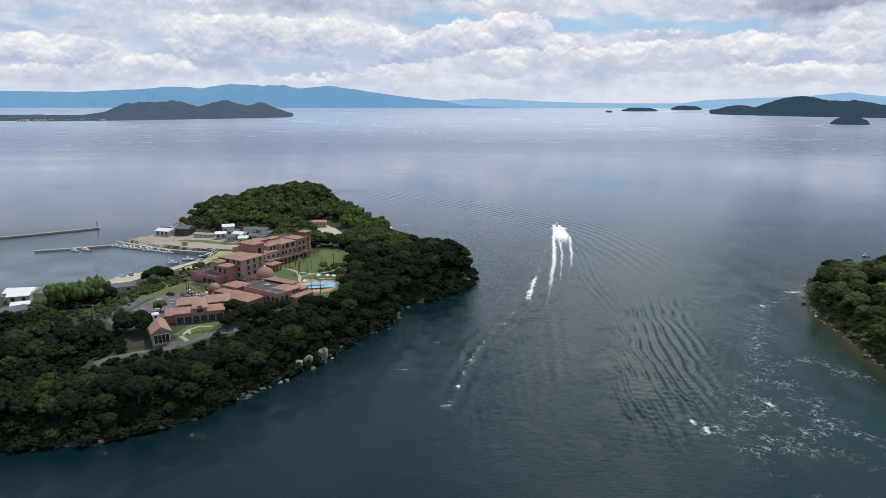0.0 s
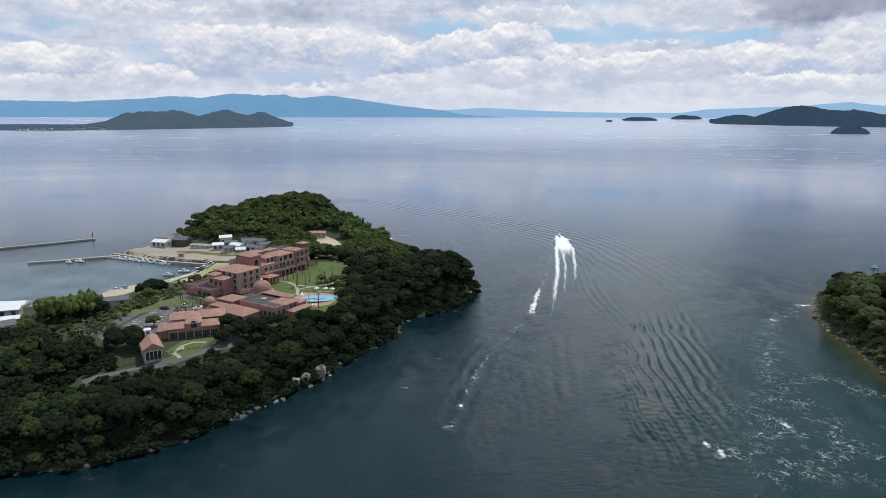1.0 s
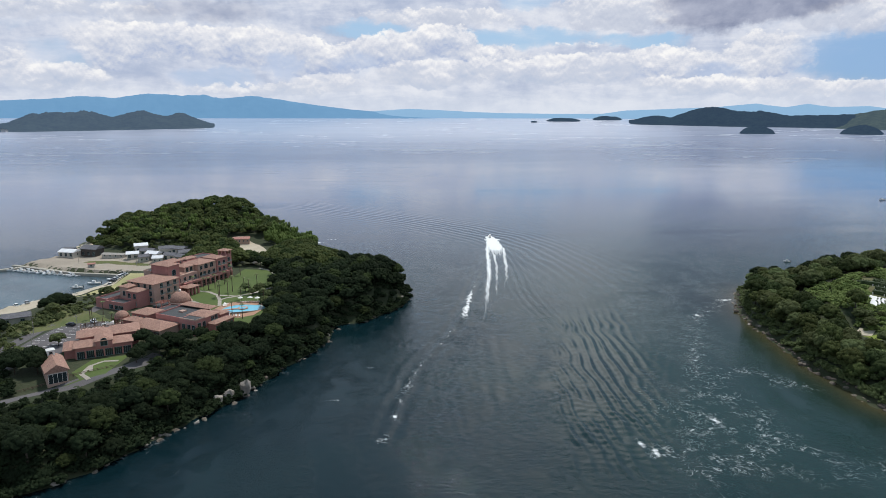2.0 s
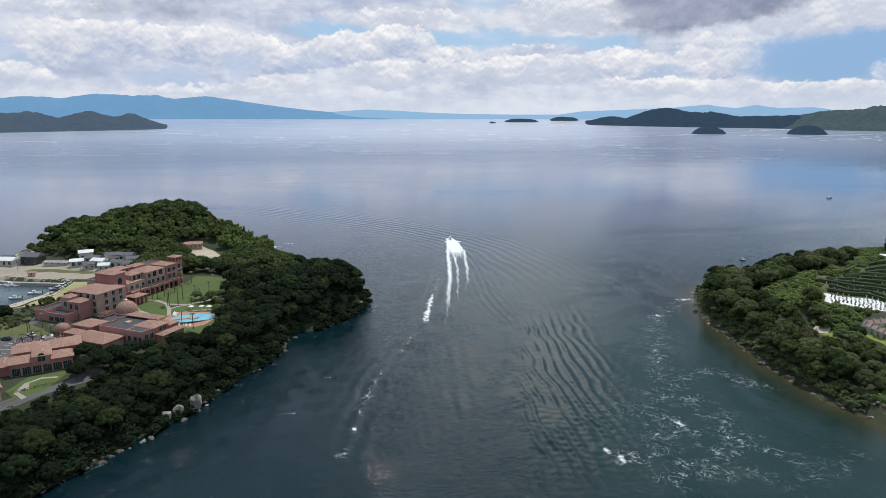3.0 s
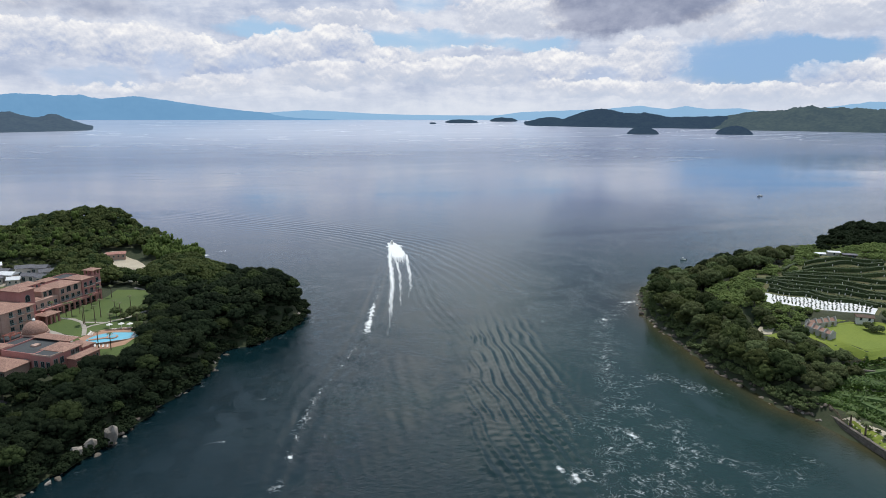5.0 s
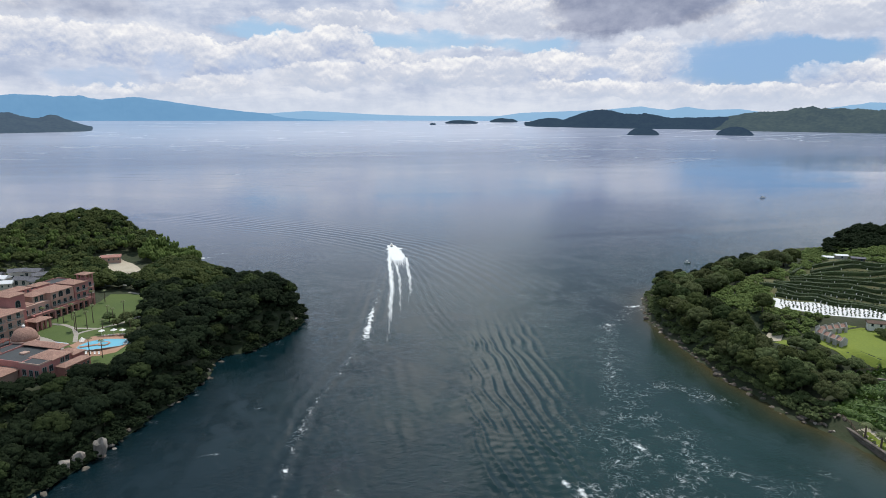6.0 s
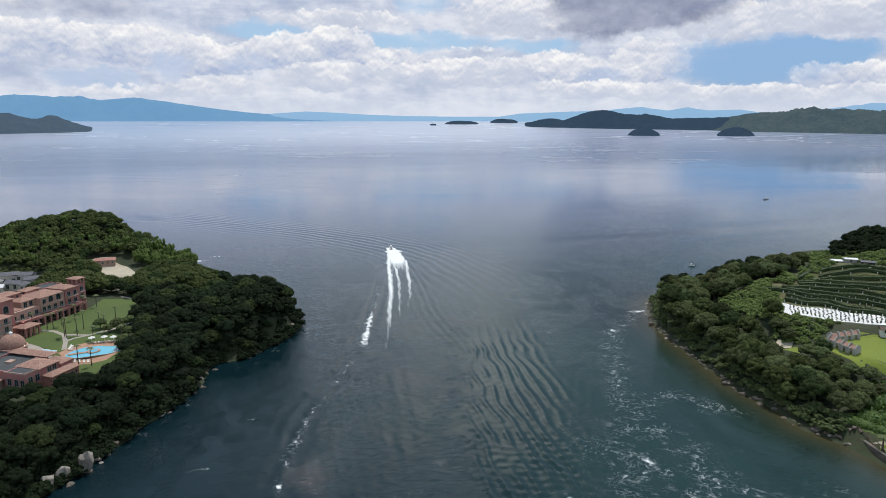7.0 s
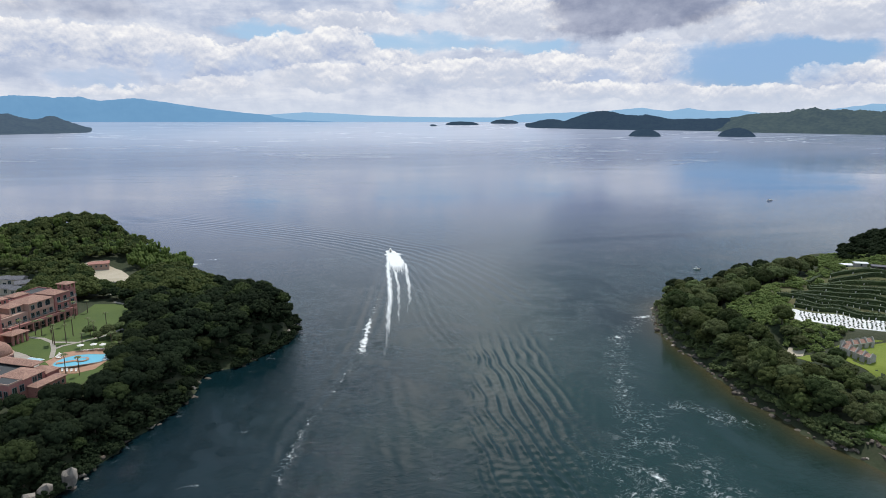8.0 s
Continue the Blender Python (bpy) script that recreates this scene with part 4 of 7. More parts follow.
CROWN_MESHES = {}


def tree(x, y, z, kind, variant, size, turn, mat, label, stretch=1.0, group=""):
    h, r, arrays, trunk = NEAR_TREES[kind, variant]
    key = kind, variant, mat.name
    if key not in CROWN_MESHES:
        CROWN_MESHES[key] = quads_and_tris("crown", *arrays, mat)
    top = thing("tree", label, "tree", Matrix.LocRotScale((x, y, z), Euler((0, 0, turn)), (size, size, size * stretch)), group)
    new("trunk", trunk).parent = top
    new("crown", CROWN_MESHES[key]).parent = top
    return top


def forest(name, places, mat, label):
    """One woodland canopy of many trees: rows of (x, y, z, kind, variant, size, turn)."""
    vs, qs, ts, n = [], [], [], 0
    for x, y, z, kind, variant, size, turn in places:
        v, q, t = SHRUBS[kind, variant] if size < 0.6 else FAR_TREES[kind, variant]
        c, s = math.cos(turn) * size, math.sin(turn) * size
        vs.append(np.stack([v[:, 0] * c - v[:, 1] * s + x, v[:, 0] * s + v[:, 1] * c + y, v[:, 2] * size + z], 1))
        qs.append(q + n)
        ts.append(t + n)
        n += len(v)
    ob = new(name, quads_and_tris(name, np.concatenate(vs), np.concatenate(qs), np.concatenate(ts), mat))
    return tagged(ob, label, "woodland", kind="stuff")


def scatter(outline, clear, step, seed):
    rng = np.random.RandomState(seed)
    xs, ys = [p[0] for p in outline], [p[1] for p in outline]
    gx, gy = np.meshgrid(np.arange(min(xs), max(xs), step), np.arange(min(ys), max(ys), step * 0.87))
    gx = gx + (np.arange(gx.shape[0]) % 2)[:, None] * step / 2
    gx, gy = (gx + rng.uniform(-0.3, 0.3, gx.shape) * step).ravel(), (gy + rng.uniform(-0.3, 0.3, gy.shape) * step).ravel()
    keep = inside(outline, gx, gy)
    for c in clear:
        keep &= ~inside(c, gx, gy)
    return gx[keep], gy[keep], rng


# clearings on the headland
HOTEL_GROUNDS = [(-114, 221), (-112, 223), (-98, 233), (-82, 247), (-78, 263), (-76, 274), (-62, 273), (-50, 288), (-46, 300), (-46, 324), (-52, 340), (-50, 372), (-58, 394), (-78, 398), (-104, 392), (-128, 420), (-150, 420), (-150, 395), (-140, 350), (-126, 330), (-150, 290), (-148, 264), (-136, 256), (-124, 248), (-116, 236)]
BEACH_YARD = [(-72, 440), (-69, 458), (-72, 476), (-79, 490), (-92, 503), (-104, 500), (-104, 488), (-92, 478), (-84, 462), (-80, 444)]
HARBOUR_YARD = [(-232, 456), (-182, 428), (-145, 418), (-120, 425), (-108, 436), (-118, 462), (-150, 476), (-186, 484), (-206, 492), (-224, 480)]
WOOD_SHORE = [(-330, 156), (-190, 170), (-128, 175), (-99, 180), (-79, 194), (-63, 217), (-46, 241), (-35, 264), (-28, 275), (-20, 294), (-17, 318), (-3, 322), (12, 341), (19, 358), (18, 378), (8, 401), (-11, 427),
              (-32, 452), (-40, 440), (-58, 425), (-62, 402), (-54, 380), (-48, 345), (-43, 320), (-44, 298), (-50, 284), (-63, 269), (-76, 268), (-79, 258), (-83, 246), (-98, 231), (-112, 221), (-116, 233), (-126, 246), (-140, 252), (-165, 258), (-330, 265)]
WOOD_HILL = [(-212, 528), (-196, 500), (-160, 488), (-128, 486), (-112, 490), (-104, 504), (-84, 506), (-72, 510), (-64, 522), (-73, 544), (-100, 574), (-150, 592), (-196, 574)]
WOOD_BAMBOO = [(-74, 490), (-60, 480), (-44, 483), (-38, 492), (-39, 507), (-52, 516), (-64, 522), (-74, 506)]
WOOD_GROVE = [(-66, 442), (-58, 428), (-42, 440), (-34, 462), (-35, 482), (-46, 482), (-60, 477)]
YARD_LANE = [(-86, 472), (-76, 472), (-66, 442), (-60, 420), (-69, 416), (-76, 440)]
WOOD_BEHIND = [(-118, 440), (-104, 420), (-98, 404), (-80, 402), (-66, 402), (-62, 414), (-72, 424), (-84, 438), (-92, 470), (-106, 486), (-124, 484), (-116, 462)]
WOOD_VILLAGE = [(-180, 291), (-179, 303), (-171, 310), (-160, 306), (-150, 292), (-158, 280), (-172, 277)]


def plant_west():
    rng = np.random.RandomState(5)
    near, far, bamboo, hill = [], [], [], []
    for outline, clear, step, seed, zone in ((WOOD_SHORE, [HOTEL_GROUNDS], 6.2, 1, "shore"), (WOOD_HILL, [BEACH_YARD], 5.4, 2, "hill"), (WOOD_BAMBOO, [BEACH_YARD], 4.2, 3, "bamboo"), (WOOD_GROVE, [BEACH_YARD, YARD_LANE], 5.0, 9, "grove"), (WOOD_BEHIND, [BEACH_YARD, YARD_LANE], 5.6, 4, "behind"), (WOOD_VILLAGE, [], 5.8, 6, "village")):
        x, y, r = scatter(outline, clear, step, seed)
        z = west(x, y)
        by_road = line_distance([(-122, 221), (-112, 229), (-102, 236), (-94, 242), (-87, 249)], x, y)[0]
        for a, b, c, road in zip(x, y, z, by_road):
            if road < 3.6:
                continue
            if c < 0.1:
                continue
            size = r.uniform(0.7, 1.25) * (0.85 if zone == "hill" else 1.0) * min(1.0, 0.6 + c / 14)
            size *= 0.42 + 0.58 * min(1.0, max(0.0, (road - 4) / 16)) if zone == "shore" else 1.0
            if zone == "shore" and road < 30 and a > -130:
                size = min(size, max(0.3, (7.0 + 0.28 * road - c) / 8.0))
            kind = "oak"
            if zone == "village":
                size *= 1.25
            if zone == "bamboo" or zone == "village" and r.uniform() < 0.35 or zone == "hill" and b < 548 and r.uniform() < 0.22:
                kind = "bamboo"
                size *= 0.88
            if zone == "behind":
                size *= 1.02
            row = (a, b, c - 0.4, kind, r.randint(4) if kind == "oak" else r.randint(2), size, r.uniform(0, 6.28))
            if kind == "bamboo":
                bamboo.append(row)
            elif zone == "shore" and -112 < a < 20 and b < 352 or zone == "village":
                near.append(row)
            elif zone in ("hill", "behind", "grove") or zone == "shore" and b > 396 and a < -18:
                hill.append(row)
            else:
                far.append(row)
    near.sort(key=lambda q: q[1])
    for i, row in enumerate(near):
        if i < 170:
            x, y, z, kind, v, size, turn = row
            tree(x, y, z, kind, v, size, turn, (LEAF_DARK, LEAF_DEEP, LEAF_DARK, LEAF_DEEP, LEAF_DARK, LEAF_FRESH, LEAF_DARK)[(i * 5 + i // 4) % 7], "dark evergreen oak with dense domed crown on the slope", group="oaks of the headland wood")
        else:
            far.append(row)
    x, y, r = scatter(WOOD_SHORE, [HOTEL_GROUNDS], 3.1, 8)
    road = line_distance([(-122, 221), (-112, 229), (-102, 236), (-94, 242), (-87, 249)], x, y)[0]
    rim = np.minimum(edge_distance(HOTEL_GROUNDS, x, y), road)
    under = [(a, b, c - 2.0 * s, "oak", r.randint(4), s, r.uniform(0, 6.28)) for a, b, c, d, e, s in zip(x, y, west(x, y), rim, road, r.uniform(0.26, 0.46, len(x))) if d < 17 and e > 3.4 and c > 0.5]
    forest("undergrowth", under, LEAF_DARK, "dark shrubs filling the wood's edge along the hotel grounds")
    for k, mat in enumerate((LEAF_DARK, LEAF_DEEP, LEAF_DARK, LEAF_DEEP, LEAF_FRESH)):
        forest("woodland", far[k::5], mat, "dense dark evergreen woodland covering the headland")
    forest("woodland", hill[::4], LEAF_FRESH, "dark oaks among the olive green wood of the domed hill")
    forest("woodland", hill[1::4] + hill[2::4] + hill[3::4], LEAF_OLIVE, "olive green woodland on the domed hill behind the hotel")
    forest("bamboo_grove", bamboo, LEAF_LIGHT, "light green feathery bamboo grove behind the dark trees")


plant_west()


def plant_gardens():
    rows = []
    for outline, step, seed, lo, hi in (([(-156, 336), (-138, 348), (-127, 336), (-127, 318), (-140, 300), (-152, 300), (-158, 316)], 3.0, 14, 0.16, 0.42), ([(-226, 284), (-206, 290), (-190, 304), (-180, 322), (-160, 334), (-150, 310), (-146, 266), (-170, 255), (-228, 262)], 4.2, 15, 0.2, 0.5), ([(-150, 360), (-142, 352), (-130, 350), (-124, 372), (-128, 400), (-136, 398), (-138, 376)], 3.2, 16, 0.14, 0.32), ([(-142, 306), (-135, 268), (-148, 262), (-152, 290)], 2.8, 17, 0.15, 0.35), ([(-176, 484), (-128, 474), (-118, 484), (-130, 490), (-170, 492)], 3.2, 18, 0.2, 0.5)):
        x, y, r = scatter(outline, [], step, seed)
        for a, b, c in zip(x, y, west(x, y)):
            if c > 0.8 and r.uniform() < 0.7:
                s = r.uniform(lo, hi)
                rows.append((a, b, c - 2.4 * s, "oak", r.randint(4), s, r.uniform(0, 6.28)))
    forest("garden_shrubs", rows, LEAF_MID, "mixed green shrubs and hedges of the village gardens")


plant_gardens()
WOOD_EAST = [(205, 351), (197, 336), (185, 313), (181, 294), (176, 266), (172, 247), (173, 223), (171, 211), (178, 203), (190, 206), (200, 208), (204, 216), (206, 230), (205, 246), (210, 262), (212, 274), (216, 286), (226, 300), (240, 320), (262, 322), (284, 334), (300, 342), (316, 346),
             (312, 360), (285, 366), (250, 362), (225, 357)]
SCRUB_EAST = [(198, 268), (214, 276), (222, 290), (238, 312), (228, 318), (206, 300), (197, 285)]
WOOD_EAST_HILL = [(352, 350), (362, 338), (410, 322), (520, 290), (580, 280), (515, 368), (438, 408), (398, 416), (376, 404), (362, 388)]


SAND_GAP = [(189, 240), (200, 236), (212, 256), (206, 264), (197, 262)]
SCRUB_LOW = [(204, 260), (212, 276), (220, 272), (233, 257), (220, 253), (211, 250)]
SCRUB_GAP = [(221, 276), (230, 287), (236, 298), (242, 312), (250, 318), (238, 316), (226, 300), (218, 284)]
SCRUB_SADDLE = [(312, 322), (318, 300), (324, 268), (345, 290), (366, 345), (372, 396), (346, 396), (330, 372), (318, 344)]
SCRUB_HIGH = [(244, 316), (262, 322), (286, 332), (296, 336), (300, 326), (290, 318), (268, 314), (256, 308)]


def plant_east():
    near, far, light = [], [], []
    for outline, clear, step, seed, zone in ((WOOD_EAST, [SCRUB_EAST, SAND_GAP], 7.0, 31, "near"), (SCRUB_EAST, [], 3.6, 32, "scrub"), (SCRUB_LOW, [], 2.4, 34, "scrub"), (SCRUB_HIGH, [], 4.4, 35, "scrub"), (SCRUB_GAP, [], 3.0, 36, "scrub"), (SCRUB_SADDLE, [], 4.4, 37, "scrub"), (WOOD_EAST_HILL, [], 7.0, 33, "hill")):
        x, y, r = scatter(outline, clear, step, seed)
        z = east(x, y)
        for a, b, c in zip(x, y, z):
            if c < 0.2 or zone == "near" and edge_distance(COAST_EAST, np.array([a]), np.array([b]))[0] < 3.4:
                continue
            if zone == "scrub":
                light.append((a, b, c - 1.2, "oak", r.randint(4), r.uniform(0.35, 0.6) * (0.72 if seed == 34 else 1.0), r.uniform(0, 6.28)))
            elif zone == "near":
                near.append((a, b, c - 0.4, "oak", r.randint(4), r.uniform(0.8, 1.3) * (1.0 if b < 340 else 0.85) * (0.72 if a > 188 and b < 268 else 1.0), r.uniform(0, 6.28)))
            else:
                edge = float(edge_distance(WOOD_EAST_HILL, np.array([a]), np.array([b]))[0])
                far.append((a, b, c - 0.4, "oak", r.randint(4), r.uniform(0.8, 1.2) * (0.62 + 0.38 * min(1.0, edge / 14)), r.uniform(0, 6.28)))
    near.sort(key=lambda q: q[1])
    for x, y, z, kind, v, size, turn in near[:130]:
        tree(x, y, z, kind, v, size, turn, (LEAF_MID, LEAF_OLIVE, LEAF_MID, LEAF_MID, LEAF_OLIVE, LEAF_FRESH)[int(x * 7.3 + y * 3.1) % 6], "broadleaf tree with a full rounded crown above the rocky shore", 1.0 + 0.22 * ((x * 1.7) % 1.0), group="trees of the island shore wood")
    forest("woodland", far + near[130:], LEAF_DARK, "dark evergreen woodland on the island's hill")
    forest("scrub", light, LEAF_SCRUB, "fresh green scrub and young trees below the terraces")


plant_east()

# ---- the hotel ----
PINK = material("rose_stucco", (0.44, 0.205, 0.185), (0.35, 0.155, 0.14), 0.9, 0.25, 2.2, 0.01, 6)
CREAM = material("cream_stucco", (0.47, 0.325, 0.27), (0.39, 0.26, 0.21), 0.9, 0.25, 2.2, 0.01, 6)
TEAL = material("teal_painted_metal", (0.20, 0.30, 0.30), (0.15, 0.24, 0.25), 0.5, 1.0, 8.0)
WHITE = material("white_paint", (0.78, 0.77, 0.74), (0.66, 0.65, 0.62), 0.6, 0.8, 6.0)
DARK_ROOF = material("dark_roof_membrane", (0.07, 0.075, 0.08), (0.045, 0.05, 0.055), 0.9, 0.3, 3.0, 0.01, 5)
BROWN = material("brown_stained_timber", (0.13, 0.08, 0.055), (0.08, 0.05, 0.035), 0.8, 0.8, 6.0)
RED_PAINT = material("red_painted_timber", (0.42, 0.16, 0.12), (0.33, 0.12, 0.09), 0.7, 0.8, 6.0)


def make_tile_roof(name, color, color2, pitch=0.34):
    """Barrel tiles: courses of ridges running down the slope, each tile a little different."""
    m = material(name, color, color2, 0.85, 0.5, 5.0)
    g_tree = m.node_tree
    p = next(n for n in g_tree.nodes if n.type == "BSDF_PRINCIPLED")
    at = g_tree.nodes.new("ShaderNodeTexCoord")
    wave = g_tree.nodes.new("ShaderNodeTexVoronoi")
    wave.inputs["Scale"].default_value = 1 / pitch
    g_tree.links.new(at.outputs["Object"], wave.inputs["Vector"])
    old = p.inputs["Base Color"].links[0].from_socket
    hsv = g_tree.nodes.new("ShaderNodeHueSaturation")
    rng = g_tree.nodes.new("ShaderNodeMapRange")
    g_tree.links.new(wave.outputs["Color"], rng.inputs[0])
    rng.inputs[3].default_value, rng.inputs[4].default_value = 0.72, 1.22
    g_tree.links.new(rng.outputs[0], hsv.inputs["Value"])
    g_tree.links.new(old, hsv.inputs["Color"])
    g_tree.links.new(hsv.outputs[0], p.inputs["Base Color"])
    b = g_tree.nodes.new("ShaderNodeBump")
    b.inputs["Distance"].default_value = 0.06
    g_tree.links.new(wave.outputs["Distance"], b.inputs["Height"])
    g_tree.links.new(b.outputs[0], p.inputs["Normal"])
    return m


TILE = make_tile_roof("terracotta_roof_tiles", (0.36, 0.215, 0.165), (0.27, 0.15, 0.115))
TILE_GREY = make_tile_roof("grey_roof_tiles", (0.16, 0.16, 0.175), (0.10, 0.10, 0.115))
TILE_RED = make_tile_roof("faded_red_roof", (0.45, 0.22, 0.18), (0.34, 0.17, 0.14))


def make_glass(name, tint):
    m = bpy.data.materials.new(name)
    m.use_nodes = True
    p = m.node_tree.nodes["Principled BSDF"]
    p.inputs["Base Color"].default_value = (*tint, 1)
    p.inputs["Roughness"].default_value = 0.08
    p.inputs["Metallic"].default_value = 0.0
    p.inputs["IOR"].default_value = 1.5
    return m


PANE = make_glass("dark_window_glass", (0.025, 0.035, 0.04))


def hip_bm(x0, x1, y0, y1, z, rise, over=0.5, thick=0.22, gable=False):
    """A hipped roof (or a gabled one along its length) with eaves."""
    bm = bmesh.new()
    x0, x1, y0, y1 = x0 - over, x1 + over, y0 - over, y1 + over
    lx, ly = x1 - x0, y1 - y0
    base = [bm.verts.new(p) for p in ((x0, y0, z), (x1, y0, z), (x1, y1, z), (x0, y1, z))]
    eave = [bm.verts.new((v.co.x, v.co.y, z + thick)) for v in base]
    inset = 0.0 if gable else min(lx, ly) / 2 * 0.96
    if lx >= ly:
        ridge = [bm.verts.new((x0 + inset, (y0 + y1) / 2, z + thick + rise)), bm.verts.new((x1 - inset, (y0 + y1) / 2, z + thick + rise))]
        tops = ((0, 1, ridge[1], ridge[0]), (2, 3, ridge[0], ridge[1]), (1, 2, ridge[1]), (3, 0, ridge[0]))
    else:
        ridge = [bm.verts.new(((x0 + x1) / 2, y0 + inset, z + thick + rise)), bm.verts.new(((x0 + x1) / 2, y1 - inset, z + thick + rise))]
        tops = ((1, 2, ridge[1], ridge[0]), (3, 0, ridge[0], ridge[1]), (0, 1, ridge[0]), (2, 3, ridge[1]))
    bm.faces.new(base[::-1])
    for i in range(4):
        j = (i + 1) % 4
        bm.faces.new((base[i], base[j], eave[j], eave[i]))
    for t in tops:
        bm.faces.new([eave[v] if isinstance(v, int) else v for v in t])
    return bm


def wall_bm(x0, x1, y0, y1, z0, z1):
    bm = boxes((x0, x1, y0, y1, z0, z1))
    bmesh.ops.bevel(bm, geom=[e for e in bm.edges if abs(e.verts[0].co.z - e.verts[1].co.z) > 0.5], offset=0.05, segments=1, affect="EDGES")
    return bm


def window_mesh(w, h, arch=False, bars=1):
    """Frame with mullions and a sill, facing +y from the wall plane y = 0, with the pane's outline."""
    fb = boxes((-w / 2 - 0.09, -w / 2, 0.0, 0.07, 0, h), (w / 2, w / 2 + 0.09, 0.0, 0.07, 0, h), (-w / 2 - 0.15, w / 2 + 0.15, 0.0, 0.16, -0.1, 0))
    if arch:
        for i in range(8):
            a, b = math.pi * i / 8, math.pi * (i + 1) / 8
            ro, ri = w / 2 + 0.09, w / 2
            pts = [(ri * math.cos(a), ri * math.sin(a)), (ro * math.cos(a), ro * math.sin(a)), (ro * math.cos(b), ro * math.sin(b)), (ri * math.cos(b), ri * math.sin(b))]
            lo = [fb.verts.new((px, 0.0, h + pz)) for px, pz in pts]
            hi = [fb.verts.new((px, 0.07, h + pz)) for px, pz in pts]
            fb.faces.new(hi)
            for k in range(4):
                fb.faces.new((lo[k], lo[(k + 1) % 4], hi[(k + 1) % 4], hi[k]))
    else:
        box(fb, -w / 2 - 0.09, w / 2 + 0.09, 0.0, 0.07, h, h + 0.09)
    for i in range(bars):
        x = -w / 2 + w * (i + 1) / (bars + 1)
        box(fb, x - 0.03, x + 0.03, 0.02, 0.06, 0, h)
    pb = bmesh.new()
    box(pb, -w / 2, w / 2, 0.004, 0.03, 0, h)
    if arch:
        centre = pb.verts.new((0, 0.03, h))
        rim = [pb.verts.new((w / 2 * math.cos(math.pi * i / 8), 0.03, h + w / 2 * math.sin(math.pi * i / 8))) for i in range(9)]
        for i in range(8):
            pb.faces.new((centre, rim[i], rim[i + 1]))
    out = []
    for name, bm, mat in (("window_frame", fb, TEAL), ("pane", pb, PANE)):
        me = bpy.data.meshes.new(name)
        bmesh.ops.recalc_face_normals(bm, faces=bm.faces)
        bm.to_mesh(me)
        bm.free()
        me.materials.append(mat)
        out.append(me)
    return out


WINDOWS = {"tall": window_mesh(1.5, 2.1), "small": window_mesh(0.7, 1.0, bars=0), "wide": window_mesh(2.4, 1.9, bars=2), "arch": window_mesh(2.2, 1.8, True), "door": window_mesh(2.6, 2.6, bars=3)}
TURN = {"+y": 0, "-y": 180, "+x": -90, "-x": 90}


def window(parent, kind, x, y, z, side):
    frame_me, pane_me = WINDOWS[kind]
    w = new("window", frame_me)
    w.parent = parent
    w.matrix_basis = pose(x, y, z, 0, 0, TURN[side])
    q = new("pane", pane_me)
    q.parent = w


def balcony_mesh(w, d=1.1):
    slab = boxes((-w / 2, w / 2, 0, d, -0.16, 0))
    rail = boxes((-w / 2, w / 2, d - 0.05, d, 0.95, 1.02), (-w / 2, -w / 2 + 0.05, 0, d, 0.95, 1.02), (w / 2 - 0.05, w / 2, 0, d, 0.95, 1.02), (-w / 2, w / 2, d - 0.04, d, 0.08, 0.12))
    n = int(w / 0.2)
    for i in range(n + 1):
        x = -w / 2 + 0.03 + (w - 0.06) * i / n
        box(rail, x - 0.02, x + 0.02, d - 0.045, d - 0.005, 0, 0.95)
    out = []
    for name, bm, mat in (("balcony", slab, CREAM), ("railing", rail, TEAL)):
        me = bpy.data.meshes.new(name)
        bm.to_mesh(me)
        bm.free()
        me.materials.append(mat)
        out.append(me)
    return out


BALCONY = balcony_mesh(2.9)


def balcony(parent, x, y, z, side):
    b = new("balcony", BALCONY[0])
    b.parent = parent
    b.matrix_basis = pose(x, y, z, 0, 0, TURN[side])
    new("railing", BALCONY[1]).parent = b
    window(parent, "tall", x, y, z + 0.02, side)


def each(name, rows, mat, parent):
    """One part for each box."""
    for r in rows:
        part(name, boxes(r), mat, parent)


def block(parent, x0, x1, y0, y1, z0, z1, mat, rise=None, over=0.5, roof=None, label=""):
    part("wall", wall_bm(x0, x1, y0, y1, z0, z1), mat, parent, label)
    if rise:
        part("roof", hip_bm(x0, x1, y0, y1, z1, rise, over), roof or TILE, parent)


def parapet(parent, x0, x1, y0, y1, z, h=0.7, t=0.3, mat=None):
    part("parapet", boxes((x0, x1, y0, y0 + t, z, z + h), (x0, x1, y1 - t, y1, z, z + h), (x0, x0 + t, y0 + t, y1 - t, z, z + h), (x1 - t, x1, y0 + t, y1 - t, z, z + h)), mat or PINK, parent)
    part("roof_deck", boxes((x0 + t, x1 - t, y0 + t, y1 - t, z, z + 0.06)), DARK_ROOF, parent, "dark flat roof")


# local axes: x runs along the facade from the end tower, y out over the lawn
HOTEL_FRAME = Matrix.Translation((-76.0, 381.0, 10.0)) @ pose(0, 0, 0, 0, 0, math.degrees(math.atan2(-0.857, -0.515)))


